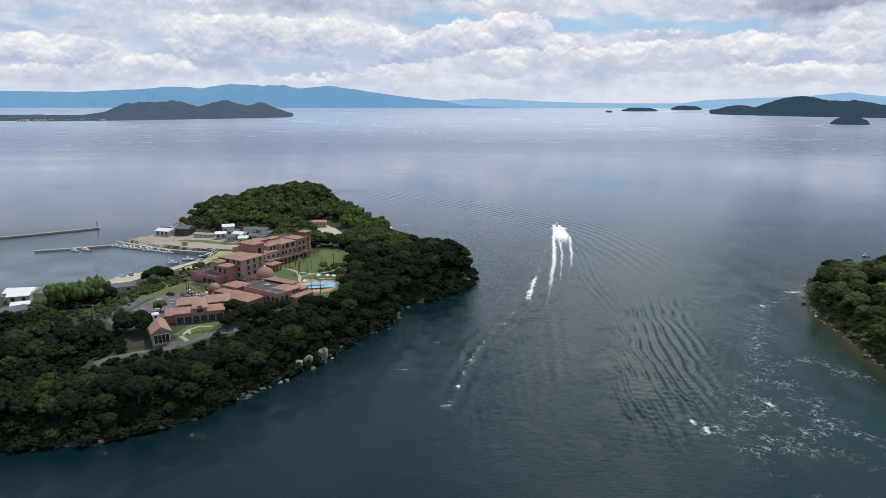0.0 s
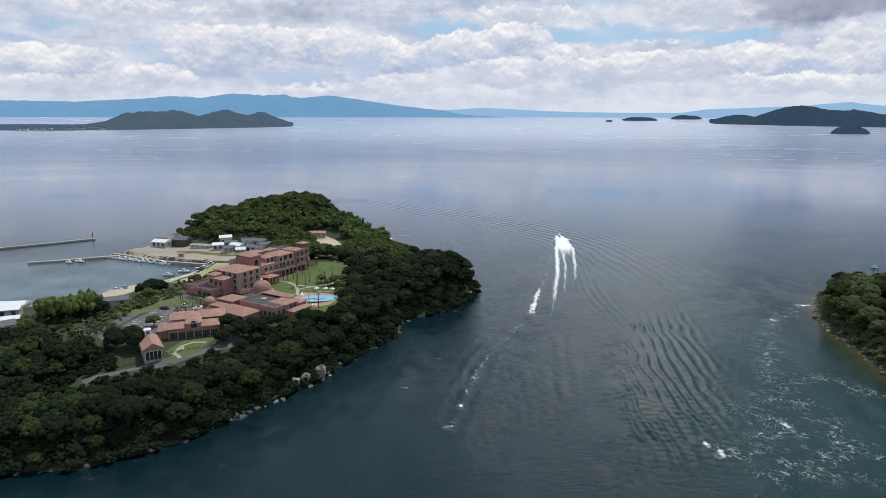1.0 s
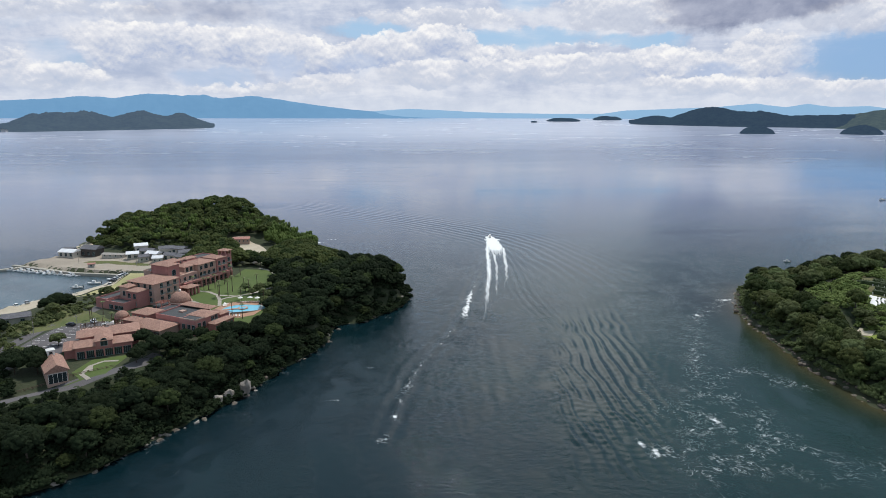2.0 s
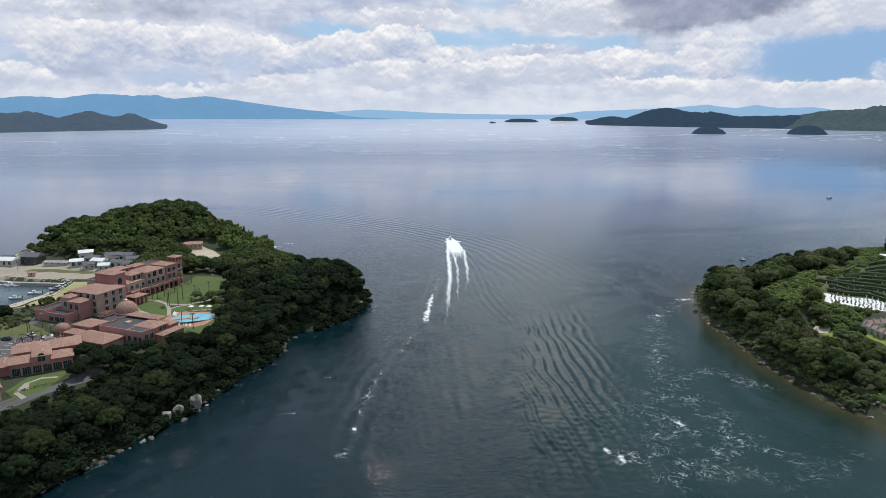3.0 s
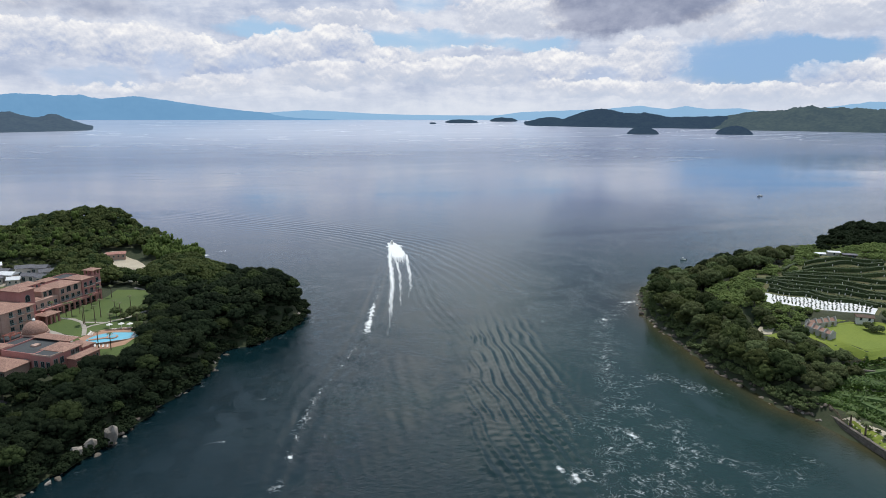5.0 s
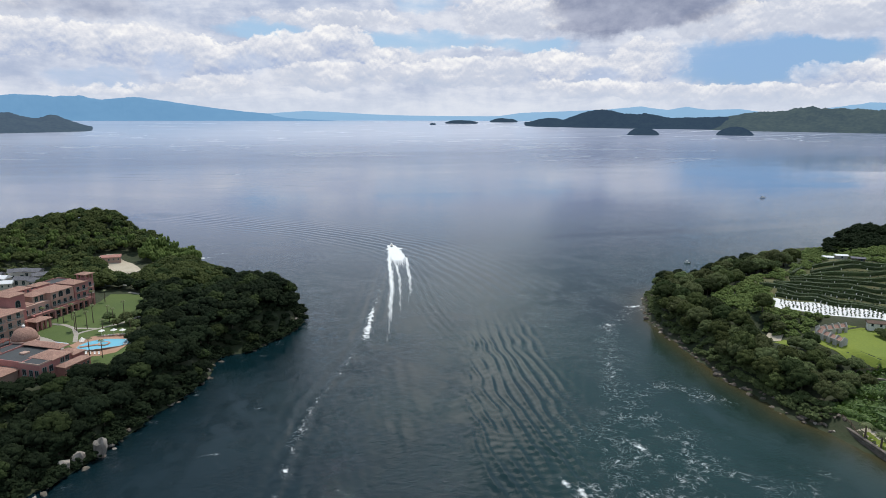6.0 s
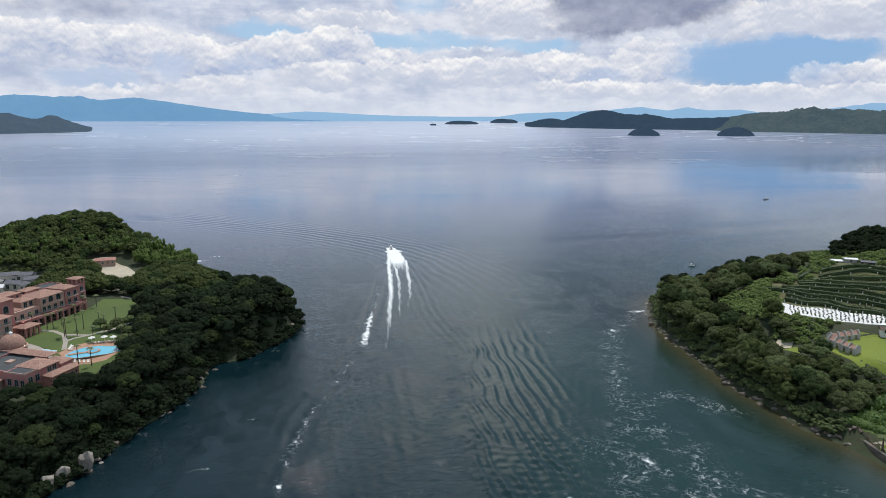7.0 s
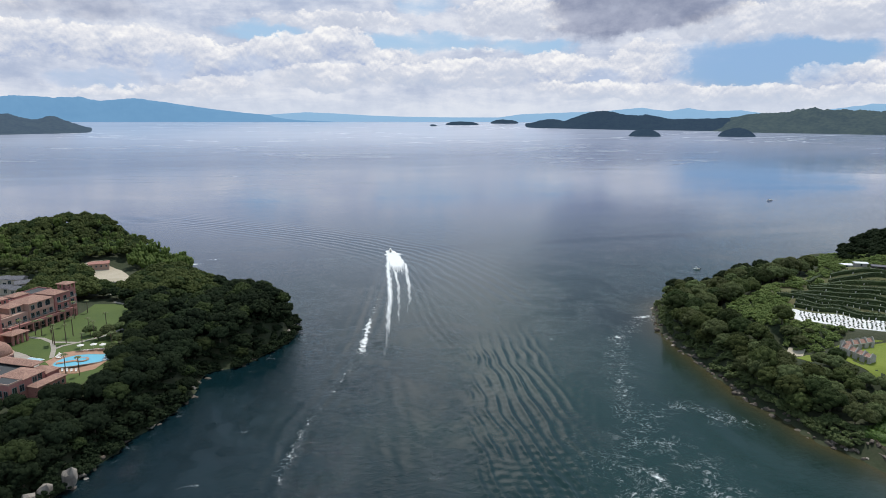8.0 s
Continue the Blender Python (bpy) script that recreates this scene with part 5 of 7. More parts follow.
def hotel_wing():
    h = thing("hotel_building", "four-storey rose and cream resort hotel with terracotta roofs and balconies", "hotel", HOTEL_FRAME)
    # end tower with an open loggia under its cap
    block(h, 0, 4.6, -5.2, 0, -1.5, 12.1, PINK)
    each("pier", [(x, x + 0.7, y, y + 0.7, 12.1, 14.2) for x in (0, 1.95, 3.9) for y in (-5.2, -2.95, -0.7)], PINK, h)
    part("roof", hip_bm(0, 4.6, -5.2, 0, 14.2, 0.9, 0.6), TILE, h)
    for z in (5.0, 8.3):
        balcony(h, 2.3, 0, z, "+y")
        window(h, "tall", 0, -2.6, z, "-x")
    window(h, "tall", 0, -2.6, 1.6, "-x")
    # stepped ranges along the lawn
    block(h, 4.6, 12.0, -9.5, 0.5, -1.5, 11.4, PINK, 1.2)
    block(h, 12.0, 24.4, -11.0, 0.0, -1.5, 10.6, CREAM, 1.5)
    block(h, 24.4, 39.0, -11.0, -0.8, -1.5, 7.6, CREAM)
    block(h, 24.4, 31.0, -10.0, -3.0, 7.6, 10.3, CREAM, 1.2)
    part("roof", hip_bm(31.0, 38.6, -10.5, -2.2, 7.6, 1.5, 0.3), TILE, h)
    block(h, 24.5, 35.0, -17.5, -10.5, -1.5, 12.4, PINK, 1.1)
    block(h, 2.0, 24.0, -19.0, -11.0, -1.5, 10.8, PINK)
    parapet(h, 2.0, 24.0, -19.0, -11.0, 10.8, 0.5)
    part("roof", hip_bm(13.5, 20.5, -17.0, -12.0, 11.6, 1.0, 0.5), TILE, h)
    part("wall", wall_bm(13.5, 20.5, -17.0, -12.0, 10.8, 11.6), PINK, h)
    for x in (6.6, 10.0):
        for z in (4.4, 7.8):
            balcony(h, x, 0.5, z, "+y")
    for x in (13.9, 17.2, 20.5, 23.0):
        balcony(h, x, 0.0, 4.4, "+y")
    for x in (15.2, 19.2):
        window(h, "arch", x, 0.0, 7.6, "+y")
    part("balcony", boxes((13.2, 23.8, 0.0, 1.0, 7.2, 7.4), (13.2, 23.8, 0.92, 1.0, 7.4, 8.2)), CREAM, h)
    window(h, "tall", 22.6, 0.0, 7.6, "+y")
    for x in (26.2, 29.7, 33.2, 36.7):
        balcony(h, x, -0.8, 3.9, "+y")
    for x in (26.5, 29.2):
        window(h, "tall", x, -3.0, 7.9, "+y")
    for x in (26.2, 28.4, 30.6, 32.8):
        window(h, "small", x, -10.5, 10.9, "+y")
    for y in (-15.6, -13.2):
        window(h, "small", 35.0, y, 10.6, "+x")
    # ground-floor arcade
    part("arcade_roof", boxes((3.4, 36.0, 0.5, 3.3, 3.15, 3.7)), PINK, h)
    part("parapet", boxes((3.4, 36.0, 3.05, 3.3, 3.7, 4.25)), PINK, h)
    pier = bpy.data.meshes.new("pier")
    pb = boxes((-0.4, 0.4, -0.4, 0.4, -1.5, 3.15))
    bmesh.ops.bevel(pb, geom=pb.edges[:], offset=0.05, segments=1, affect="EDGES")
    pb.to_mesh(pier)
    pb.free()
    pier.materials.append(PINK)
    for i in range(11):
        q = new("pier", pier)
        q.parent = h
        q.location = (3.85 + i * 3.17, 2.9, 0)
    for i in range(10):
        window(h, "wide", 5.6 + i * 3.1, 0.5 if i < 2 else 0.0 if i < 6 else -0.8, 0.4, "+y")
    # stair tower
    block(h, 39.0, 46.0, -9.0, 2.2, -1.5, 14.6, PINK, 1.2, 0.7)
    window(h, "arch", 42.5, 2.2, 9.6, "+y")
    for x in (41.2, 43.8):
        window(h, "small", x, 2.2, 6.0, "+y")
        window(h, "tall", x, 2.2, 2.2, "+y")
    block(h, 40.0, 46.5, -14.0, -9.0, -1.5, 11.0, CREAM)
    parapet(h, 40.0, 46.5, -14.0, -9.0, 11.0, 0.5, 0.25, CREAM)
    for x in (41.2, 42.9, 44.6):
        window(h, "small", x, -9.0, 11.2, "+y")
    # guest block towards the car park
    block(h, 46.0, 61.0, -8.0, 8.8, -1.5, 9.9, CREAM, 1.5, 0.7)
    for x in (48.6, 52.6, 56.6):
        for z in (1.0, 4.2, 7.4):
            balcony(h, x, 8.8, z, "+y")
    for y in (-5.0, -1.0, 3.2, 6.6):
        for z in (1.2, 4.4, 7.5):
            window(h, "tall", 61.0, y, z, "+x")
    block(h, 61.0, 66.5, -7.0, -1.5, -1.5, 8.6, CREAM, 1.1)
    block(h, 61.0, 67.5, -1.5, 5.5, -1.5, 7.4, PINK, 1.2)
    for y in (0.3, 3.6):
        for z in (1.0, 4.3):
            window(h, "tall", 67.5, y, z, "+x")
    window(h, "tall", 66.5, -4.2, 4.6, "+x")
    block(h, 61.0, 74.0, -14.0, -7.0, -1.5, 3.9, PINK)
    parapet(h, 61.0, 74.0, -14.0, -7.0, 3.9)
    block(h, 67.5, 74.0, -7.0, 4.0, -1.5, 3.2, PINK)
    parapet(h, 67.5, 74.0, -7.0, 4.0, 3.2)
    for y in (-4.0, -0.5, 2.4):
        window(h, "wide", 74.0, y, 0.4, "+x")
    # garden pavilion
    part("roof", hip_bm(36.0, 43.0, 6.2, 11.4, 3.9, 1.1, 0.6), TILE, h)
    for x in (36.4, 38.6, 40.6, 42.6):
        for y in (6.5, 11.1):
            q = new("pier", pier)
            q.parent = h
            q.location = (x, y, 0.75)
    part("beam", boxes((36.0, 43.0, 6.2, 11.4, 3.6, 3.9)), PINK, h)
    part("wall", boxes((36.6, 42.4, 2.2, 6.2, -1, 3.2)), PINK, h)
    return h


def dome_bm(r, rise, rings=8, n=24, z=0.0):
    bm = bmesh.new()
    loops = []
    for j in range(rings):
        a = math.pi / 2 * j / rings
        loops.append([bm.verts.new((r * math.cos(a) * math.cos(i * math.tau / n), r * math.cos(a) * math.sin(i * math.tau / n), z + rise * math.sin(a))) for i in range(n)])
    top = bm.verts.new((0, 0, z + rise))
    for j in range(rings - 1):
        for i in range(n):
            bm.faces.new((loops[j][i], loops[j][(i + 1) % n], loops[j + 1][(i + 1) % n], loops[j + 1][i]))
    for i in range(n):
        bm.faces.new((loops[-1][i], loops[-1][(i + 1) % n], top))
    bm.faces.new(loops[0][::-1])
    return bm


def dome_hall():
    d = thing("domed_hall", "round rose hall with a tiled dome and white lantern", "hall", HOTEL_FRAME @ pose(57.8, 21.7, -0.6))
    bm = bmesh.new()
    tube(bm, 4.7, 4.7, -1.5, 3.3, 24)
    part("wall", bm, PINK, d)
    bm = bmesh.new()
    tube(bm, 5.1, 5.1, 3.3, 3.65, 24)
    part("cornice", bm, CREAM, d)
    part("dome", dome_bm(4.6, 4.6, 9, 28, 3.65), TILE, d, smooth=True)
    bm = bmesh.new()
    tube(bm, 0.55, 0.5, 8.1, 8.8, 10)
    tube(bm, 0.7, 0.05, 8.8, 9.3, 10)
    part("lantern", bm, WHITE, d, "small white lantern")
    for i in range(16):
        a = i * 22.5
        frame_me, pane_me = WINDOWS["small"]
        w = new("window", frame_me)
        w.parent = d
        w.matrix_basis = pose(4.68 * math.cos(radians(a)), 4.68 * math.sin(radians(a)), 1.4, 0, 0, a - 90)
        new("pane", pane_me).parent = w
    part("low_roof", boxes((-5, 8, -9, -4.6, -1.5, 2.4)), DARK_ROOF, d, "dark low roof behind the drum")
    k = thing("kiosk", "small open kiosk with a tiled dome on columns", "kiosk", HOTEL_FRAME @ pose(85.5, 16.9, -0.6))
    part("dome", dome_bm(2.9, 2.6, 7, 20, 3.4), TILE, k, smooth=True)
    bm = bmesh.new()
    tube(bm, 3.1, 3.1, 3.0, 3.4, 20)
    part("ring_beam", bm, PINK, k)
    for i in range(8):
        bm = bmesh.new()
        a = i * math.tau / 8
        tube(bm, 0.24, 0.2, -1.2, 3.0, 8, 2.7 * math.cos(a), 2.7 * math.sin(a))
        part("column", bm, PINK, k)
    bm = bmesh.new()
    tube(bm, 3.4, 3.4, -1.2, 0.1, 20)
    part("plinth", bm, CREAM, k)
    p = thing("pergola", "red painted timber pergola frame beside the domed hall", "pergola", HOTEL_FRAME @ pose(64, 17, 0))
    for x in (-2.2, 2.2):
        for y in (-1.6, 1.6):
            part("post", boxes((x - 0.14, x + 0.14, y - 0.14, y + 0.14, -1, 3.4)), RED_PAINT, p)
    part("beam", boxes((-2.6, 2.6, -1.75, -1.45, 3.4, 3.7)), RED_PAINT, p)
    part("beam", boxes((-2.6, 2.6, 1.45, 1.75, 3.4, 3.7)), RED_PAINT, p)
    for i in range(6):
        part("rafter", boxes((-2.3 + i * 0.9, -2.1 + i * 0.9, -2.0, 2.0, 3.7, 3.85)), RED_PAINT, p)


def garden_house():
    b = thing("restaurant_building", "low rose poolside building with a dark flat roof", "building", HOTEL_FRAME)
    block(b, 67, 83, 34, 48.5, -2.5, 5.1, PINK)
    parapet(b, 67, 83, 34, 48.5, 5.1, 0.6)
    part("planter", boxes((74, 76.4, 40, 42.4, 5.16, 5.75)), CREAM, b)
    part("roof", hip_bm(65.2, 69.6, 34.5, 50.5, 5.9, 0.9, 0.4), TILE, b)
    block(b, 70.5, 84, 48.5, 57.0, -2.5, 5.6, PINK)
    part("roof", hip_bm(70.8, 78.5, 47.5, 57.0, 5.6, 1.2, 0.5), TILE, b)
    part("roof_deck", boxes((78.6, 83.8, 48.8, 56.8, 5.6, 5.66)), DARK_ROOF, b)
    part("parapet", boxes((79.0, 84, 56.7, 57.0, 5.6, 6.1), (83.7, 84, 48.5, 56.7, 5.6, 6.1)), CREAM, b)
    block(b, 65.5, 70.5, 50.0, 57.5, -2.5, 4.6, PINK, 0.9)
    block(b, 66.5, 77.5, 57.0, 61.0, -2.5, 2.9, PINK)
    part("roof", hip_bm(66.5, 77.5, 57.0, 61.0, 2.9, 0.9, 0.45), TILE, b)
    for i in range(6):
        window(b, "small", 67.8 + i * 1.75, 61.0, 0.9, "+y")
    for x in (79.4, 82.0):
        window(b, "tall", x, 57.0, 2.2, "+y")
    window(b, "tall", 72.6, 57.0, 3.3, "+y")
    for y in (50.5, 53.4, 55.8):
        window(b, "tall", 84.0, y, 1.6, "+x")
    for y in (37, 41, 45):
        window(b, "wide", 83.0, y, 1.4, "+x")
    balcony(b, 74.6, 57.0, 3.0, "+y")
    w = thing("banquet_wing", "long rose wing with a broad terracotta hipped roof", "building", HOTEL_FRAME)
    block(w, 83.4, 93.0, 29.0, 47.0, -2.5, 2.9, CREAM, 2.0, 0.7)
    for i in range(6):
        window(w, "door", 93.0, 31.4 + i * 2.75, -0.5, "+x")
    block(w, 75.0, 83.0, 20.0, 29.5, -2.0, 4.2, PINK, 1.4)
    for y in (22.0, 24.6, 27.2):
        window(w, "small", 83.0, y, 2.2, "+x")
    block(w, 83.0, 88.0, 20.5, 28.5, -2.0, 2.6, PINK, 1.0)
    block(w, 62.0, 75.0, 21.0, 33.5, -2.0, 2.3, PINK)
    parapet(w, 62.0, 75.0, 21.0, 33.5, 2.3, 0.4, 0.3)


def restaurant():
    m = Matrix.Translation((-107.9, 258.6, 9.0)) @ pose(0, 0, 0, 0, 0, 21)
    r = thing("dining_hall", "low rose dining hall with stepped terracotta roofs and arcade", "building", m)
    block(r, 0, 19, 0, 8.5, -2, 4.2, PINK, 1.3, 0.6)
    block(r, 1.5, 21.5, 8.5, 19.0, -2, 5.4, PINK)
    part("roof", hip_bm(0.8, 12, 8.5, 17.5, 5.4, 1.3, 0.5), TILE, r)
    part("roof", hip_bm(12.2, 22, 8.2, 19, 5.4, 1.2, 0.5), TILE, r)
    block(r, 7.0, 12.5, -0.6, 7.5, 3.6, 6.0, PINK, 1.2, 0.4)
    window(r, "arch", 9.7, -0.6, 4.2, "-y")
    block(r, -3.5, 0.0, 2.0, 12.0, -2, 3.2, PINK, 1.0, 0.5)
    for i in range(6):
        window(r, "door", 2.0 + i * 3.05, 0.0, 0.1, "-y")
    each("pier", [(0.3 + i * 3.08 - 0.25, 0.3 + i * 3.08 + 0.25, -0.5, 0.0, -2, 3.2) for i in range(7)], PINK, r)
    # roof terrace with timber railing
    part("terrace", boxes((1.5, 16, 19.0, 25.0, -2, 4.4)), CREAM, r)
    rail = boxes((1.5, 16, 19.0, 19.12, 5.9, 6.05), (1.5, 16, 24.9, 25.0, 5.9, 6.05), (1.5, 1.62, 19, 25, 5.9, 6.05), (15.9, 16, 19, 25, 5.9, 6.05))
    for i in range(30):
        x = 1.5 + i * 0.5
        box(rail, x, x + 0.12, 19.0, 19.1, 4.4, 5.9)
        box(rail, x, x + 0.12, 24.9, 25.0, 4.4, 5.9)
    part("railing", rail, BROWN, r, "dark timber railing")
    part("stair_block", boxes((10.5, 13.5, 21.5, 24.0, 4.4, 6.2)), WHITE, r)


def chapel():
    m = Matrix.Translation((-107.2, 235.6, 9.0)) @ pose(0, 0, 0, 0, 0, 31)
    c = thing("chapel", "small rose chapel with tiled gable roof and glazed front", "chapel", m)
    part("wall", wall_bm(0, 6.4, 0.4, 15.5, -2, 4.0), CREAM, c)
    part("roof", hip_bm(0, 6.4, 0.2, 15.5, 4.0, 2.3, 0.5, gable=True), TILE, c)
    bm = bmesh.new()
    a = [bm.verts.new(p) for p in ((0, 0.3, 4.15), (6.4, 0.3, 4.15), (3.2, 0.3, 6.2))]
    b = [bm.verts.new((v.co.x, 0.6, v.co.z)) for v in a]
    bm.faces.new(a)
    bm.faces.new(b[::-1])
    for i in range(3):
        bm.faces.new((a[i], b[i], b[(i + 1) % 3], a[(i + 1) % 3]))
    part("gable", bm, CREAM, c)
    part("pane", boxes((0.5, 5.9, 0.3, 0.38, 0.1, 3.3)), PANE, c, "dark glazed front")
    each("mullion", [(0.45 + i * 1.35, 0.57 + i * 1.35, 0.2, 0.3, 0.1, 3.3) for i in range(5)] + [(0.45, 5.95, 0.2, 0.3, 3.3, 3.45)], WHITE, c)
    part("turret", boxes((2.1, 4.3, 12.6, 14.8, 3.0, 7.6)), WHITE, c, "square white bell turret")
    part("turret_cap", hip_bm(2.1, 4.3, 12.6, 14.8, 7.6, 0.6, 0.25), WHITE, c)
    # dark slab on the turret's face stands in for a shaded opening
    part("belfry_dark_panel", boxes((2.7, 3.7, 12.56, 12.6, 6.0, 7.2)), PANE, c)
    for i in range(4):
        window(c, "tall", 6.4, 2.6 + i * 3.2, 0.9, "+x")


hotel_wing()
dome_hall()
garden_house()
restaurant()
chapel()

# ---- hotel grounds ----
draped("lawn", [(-92, 336), (-84, 330), (-76, 322), (-66, 300), (-60, 290), (-52, 290), (-47, 302), (-47, 322), (-52, 340), (-51, 368), (-58, 390), (-72, 394), (-74, 380), (-88, 352)], west, LAWN, "mown hotel lawn sloping to the wood", "lawn")
draped("lawn", [(-68, 279), (-62, 276), (-52, 288), (-58, 294), (-64, 291)], west, MEADOW, "dry grass bank beside the pool building", "lawn", 0.08)
draped("lawn", [(-106, 234), (-92, 244), (-90, 262), (-102, 258), (-104, 246), (-99, 240)], west, LAWN, "small lawn before the dining hall and chapel", "lawn")
draped("lawn", [(-150, 332), (-126, 318), (-112, 304), (-124, 300), (-140, 290), (-152, 300)], west, MEADOW, "rough grass verge by the car park", "lawn")
for k, (pts, w) in enumerate((([(-86, 348), (-80, 345), (-75, 339), (-72, 330), (-70, 320)], 1.7), ([(-75, 339), (-65, 336), (-57, 342), (-50, 352), (-50, 372), (-56, 388), (-64, 396)], 1.6), ([(-65, 336), (-70, 333), (-72, 330)], 1.4), ([(-98, 247), (-100, 252), (-97, 256), (-92, 256)], 1.3), ([(-100, 252), (-100, 244), (-96, 240)], 1.5))):
    draped("path", ribbon(pts, w), west, PAVING, "pale paved garden path through the lawn", "path", 0.1 + 0.012 * k)
draped("pool_terrace", [(-71, 316), (-67, 325), (-56, 327), (-49, 324), (-48, 316), (-52, 304), (-58, 303), (-64, 305)], west, TERRACOTTA, "terracotta-tiled terrace round the swimming pool", "terrace", 0.12)
draped("courtyard", [(-98, 330), (-86, 334), (-74, 318), (-66, 299), (-74, 296), (-88, 300), (-98, 312)], west, PAVING, "paved court between the hotel buildings", "court", 0.05)
draped("road", ribbon([(-122, 221), (-112, 229), (-102, 236), (-94, 242), (-86, 250), (-80, 262)], 5.0), west, ASPHALT, "narrow asphalt service road along the wood", "road", 0.05)
draped("car_park", [(-138, 262), (-128, 252), (-118, 262), (-112, 280), (-108, 298), (-120, 306), (-130, 302), (-134, 284)], west, ASPHALT, "asphalt car park with white bay lines", "car park", 0.05)
draped("road", ribbon([(-160, 240), (-146, 258), (-140, 276), (-136, 300), (-126, 318), (-122, 340), (-128, 380), (-138, 412)], 5.5), west, ASPHALT, "asphalt lane between the hotel and the harbour", "road", 0.05)


def bay_lines():
    bm = bmesh.new()
    for ax, ay, bx, by, n in ((-135, 264, -130, 298, 15), (-129, 258, -122, 298, 16)):
        d = Vector((bx - ax, by - ay)).normalized()
        s = Vector((d.y, -d.x))
        for i in range(n):
            p = Vector((ax, ay)).lerp(Vector((bx, by)), i / (n - 1))
            q = p + s * 4.2
            w = d * 0.13
            z = [ground_at(west, *c) + 0.075 for c in (p, q)]
            vs = [bm.verts.new(c) for c in ((p.x - w.x, p.y - w.y, z[0]), (q.x - w.x, q.y - w.y, z[1]), (q.x + w.x, q.y + w.y, z[1]), (p.x + w.x, p.y + w.y, z[0]))]
            bm.faces.new(vs)
    return tagged(part("bay_markings", bm, WHITE), "white painted parking bay lines", "markings", kind="structure")


bay_lines()
POOL_WATER = make_glass("pool_water", (0.16, 0.50, 0.66))


def pool():
    z = 10.14
    outline = []
    for i in range(36):
        a = i * math.tau / 36
        r = 1 + 0.12 * math.cos(2 * a + 0.6) + 0.09 * math.cos(3 * a + 1.2)
        outline.append((8.6 * r * math.cos(a), 6.2 * r * math.sin(a)))
    p = thing("swimming_pool", "free-form blue swimming pool with a round island basin", "pool", Matrix.Translation((-58.4, 314.4, z)) @ pose(0, 0, 0, 0, 0, 14))
    bm = bmesh.new()
    prism(bm, outline, 0.0, 0.08)
    part("water", bm, POOL_WATER, p, "clear light blue water")
    bm = bmesh.new()
    n = len(outline)
    for k in (1.0, 1.06):
        for x, y in outline:
            bm.verts.new((x * k, y * k, 0.12))
        for x, y in outline:
            bm.verts.new((x * k, y * k, -0.2))
    bm.verts.ensure_lookup_table()
    v = bm.verts
    for i in range(n):
        j = (i + 1) % n
        bm.faces.new((v[i], v[j], v[2 * n + j], v[2 * n + i]))
        bm.faces.new((v[i], v[n + i], v[n + j], v[j]))
        bm.faces.new((v[2 * n + i], v[2 * n + j], v[3 * n + j], v[3 * n + i]))
    part("coping", bm, PAVING, p, "pale stone coping")
    bm = bmesh.new()
    tube(bm, 2.3, 2.3, 0.05, 0.35, 24)
    part("island", bm, TERRACOTTA, p, "round tiled island")
    bm = bmesh.new()
    tube(bm, 1.5, 1.5, 0.35, 0.4, 24)
    part("basin", bm, POOL_WATER, p)
    part("footbridge", boxes((-8.4, -1.9, -0.75, 0.75, 0.16, 0.3)), TERRACOTTA, p, "tiled walkway to the island")
    bas = thing("fountain_basin", "shallow pale blue rectangular water basin", "basin", HOTEL_FRAME @ pose(55.5, 32.5, 0))
    part("rim", boxes((-4.2, 4.2, -3.2, 3.2, -0.6, 0.3)), WHITE, bas)
    part("water", boxes((-3.9, 3.9, -2.9, 2.9, 0.3, 0.34)), make_glass("basin_water", (0.38, 0.60, 0.70)), bas)


pool()


def parasol(x, y):
    z = ground_at(west, x, y) + 0.1
    p = thing("parasol", "open cream garden parasol standing by the pool", "parasol", Matrix.Translation((x, y, z)), "poolside parasols")
    bm = bmesh.new()
    tube(bm, 0.04, 0.04, 0, 2.5, 6)
    part("pole", bm, WHITE, p)
    bm = bmesh.new()
    n = 8
    rim = [bm.verts.new((1.35 * math.cos(i * math.tau / n), 1.35 * math.sin(i * math.tau / n), 2.1)) for i in range(n)]
    top = bm.verts.new((0, 0, 2.75))
    low = bm.verts.new((0, 0, 2.6))
    for i in range(n):
        bm.faces.new((rim[i], rim[(i + 1) % n], top))
        bm.faces.new((rim[(i + 1) % n], rim[i], low))
    part("canopy", bm, WHITE, p)
    bm = bmesh.new()
    tube(bm, 0.35, 0.3, -0.05, 0.12, 10)
    part("base", bm, QUAY, p)
    return p


def lounger():
    t = thing("sun_lounger", "white slatted sun lounger on the pool terrace", "lounger", None, "poolside loungers")
    part("seat", boxes((-0.32, 0.32, -0.95, 0.35, 0.28, 0.38)), WHITE, t)
    bm = boxes((-0.32, 0.32, 0.0, 0.75, 0.0, 0.09))
    bmesh.ops.transform(bm, matrix=pose(0, 0.33, 0.32, 40), verts=bm.verts)
    part("backrest", bm, WHITE, t)
    for x in (-0.28, 0.28):
        for y in (-0.85, 0.25):
            part("leg", boxes((x - 0.03, x + 0.03, y - 0.03, y + 0.03, -0.02, 0.28)), WHITE, t)
    return t


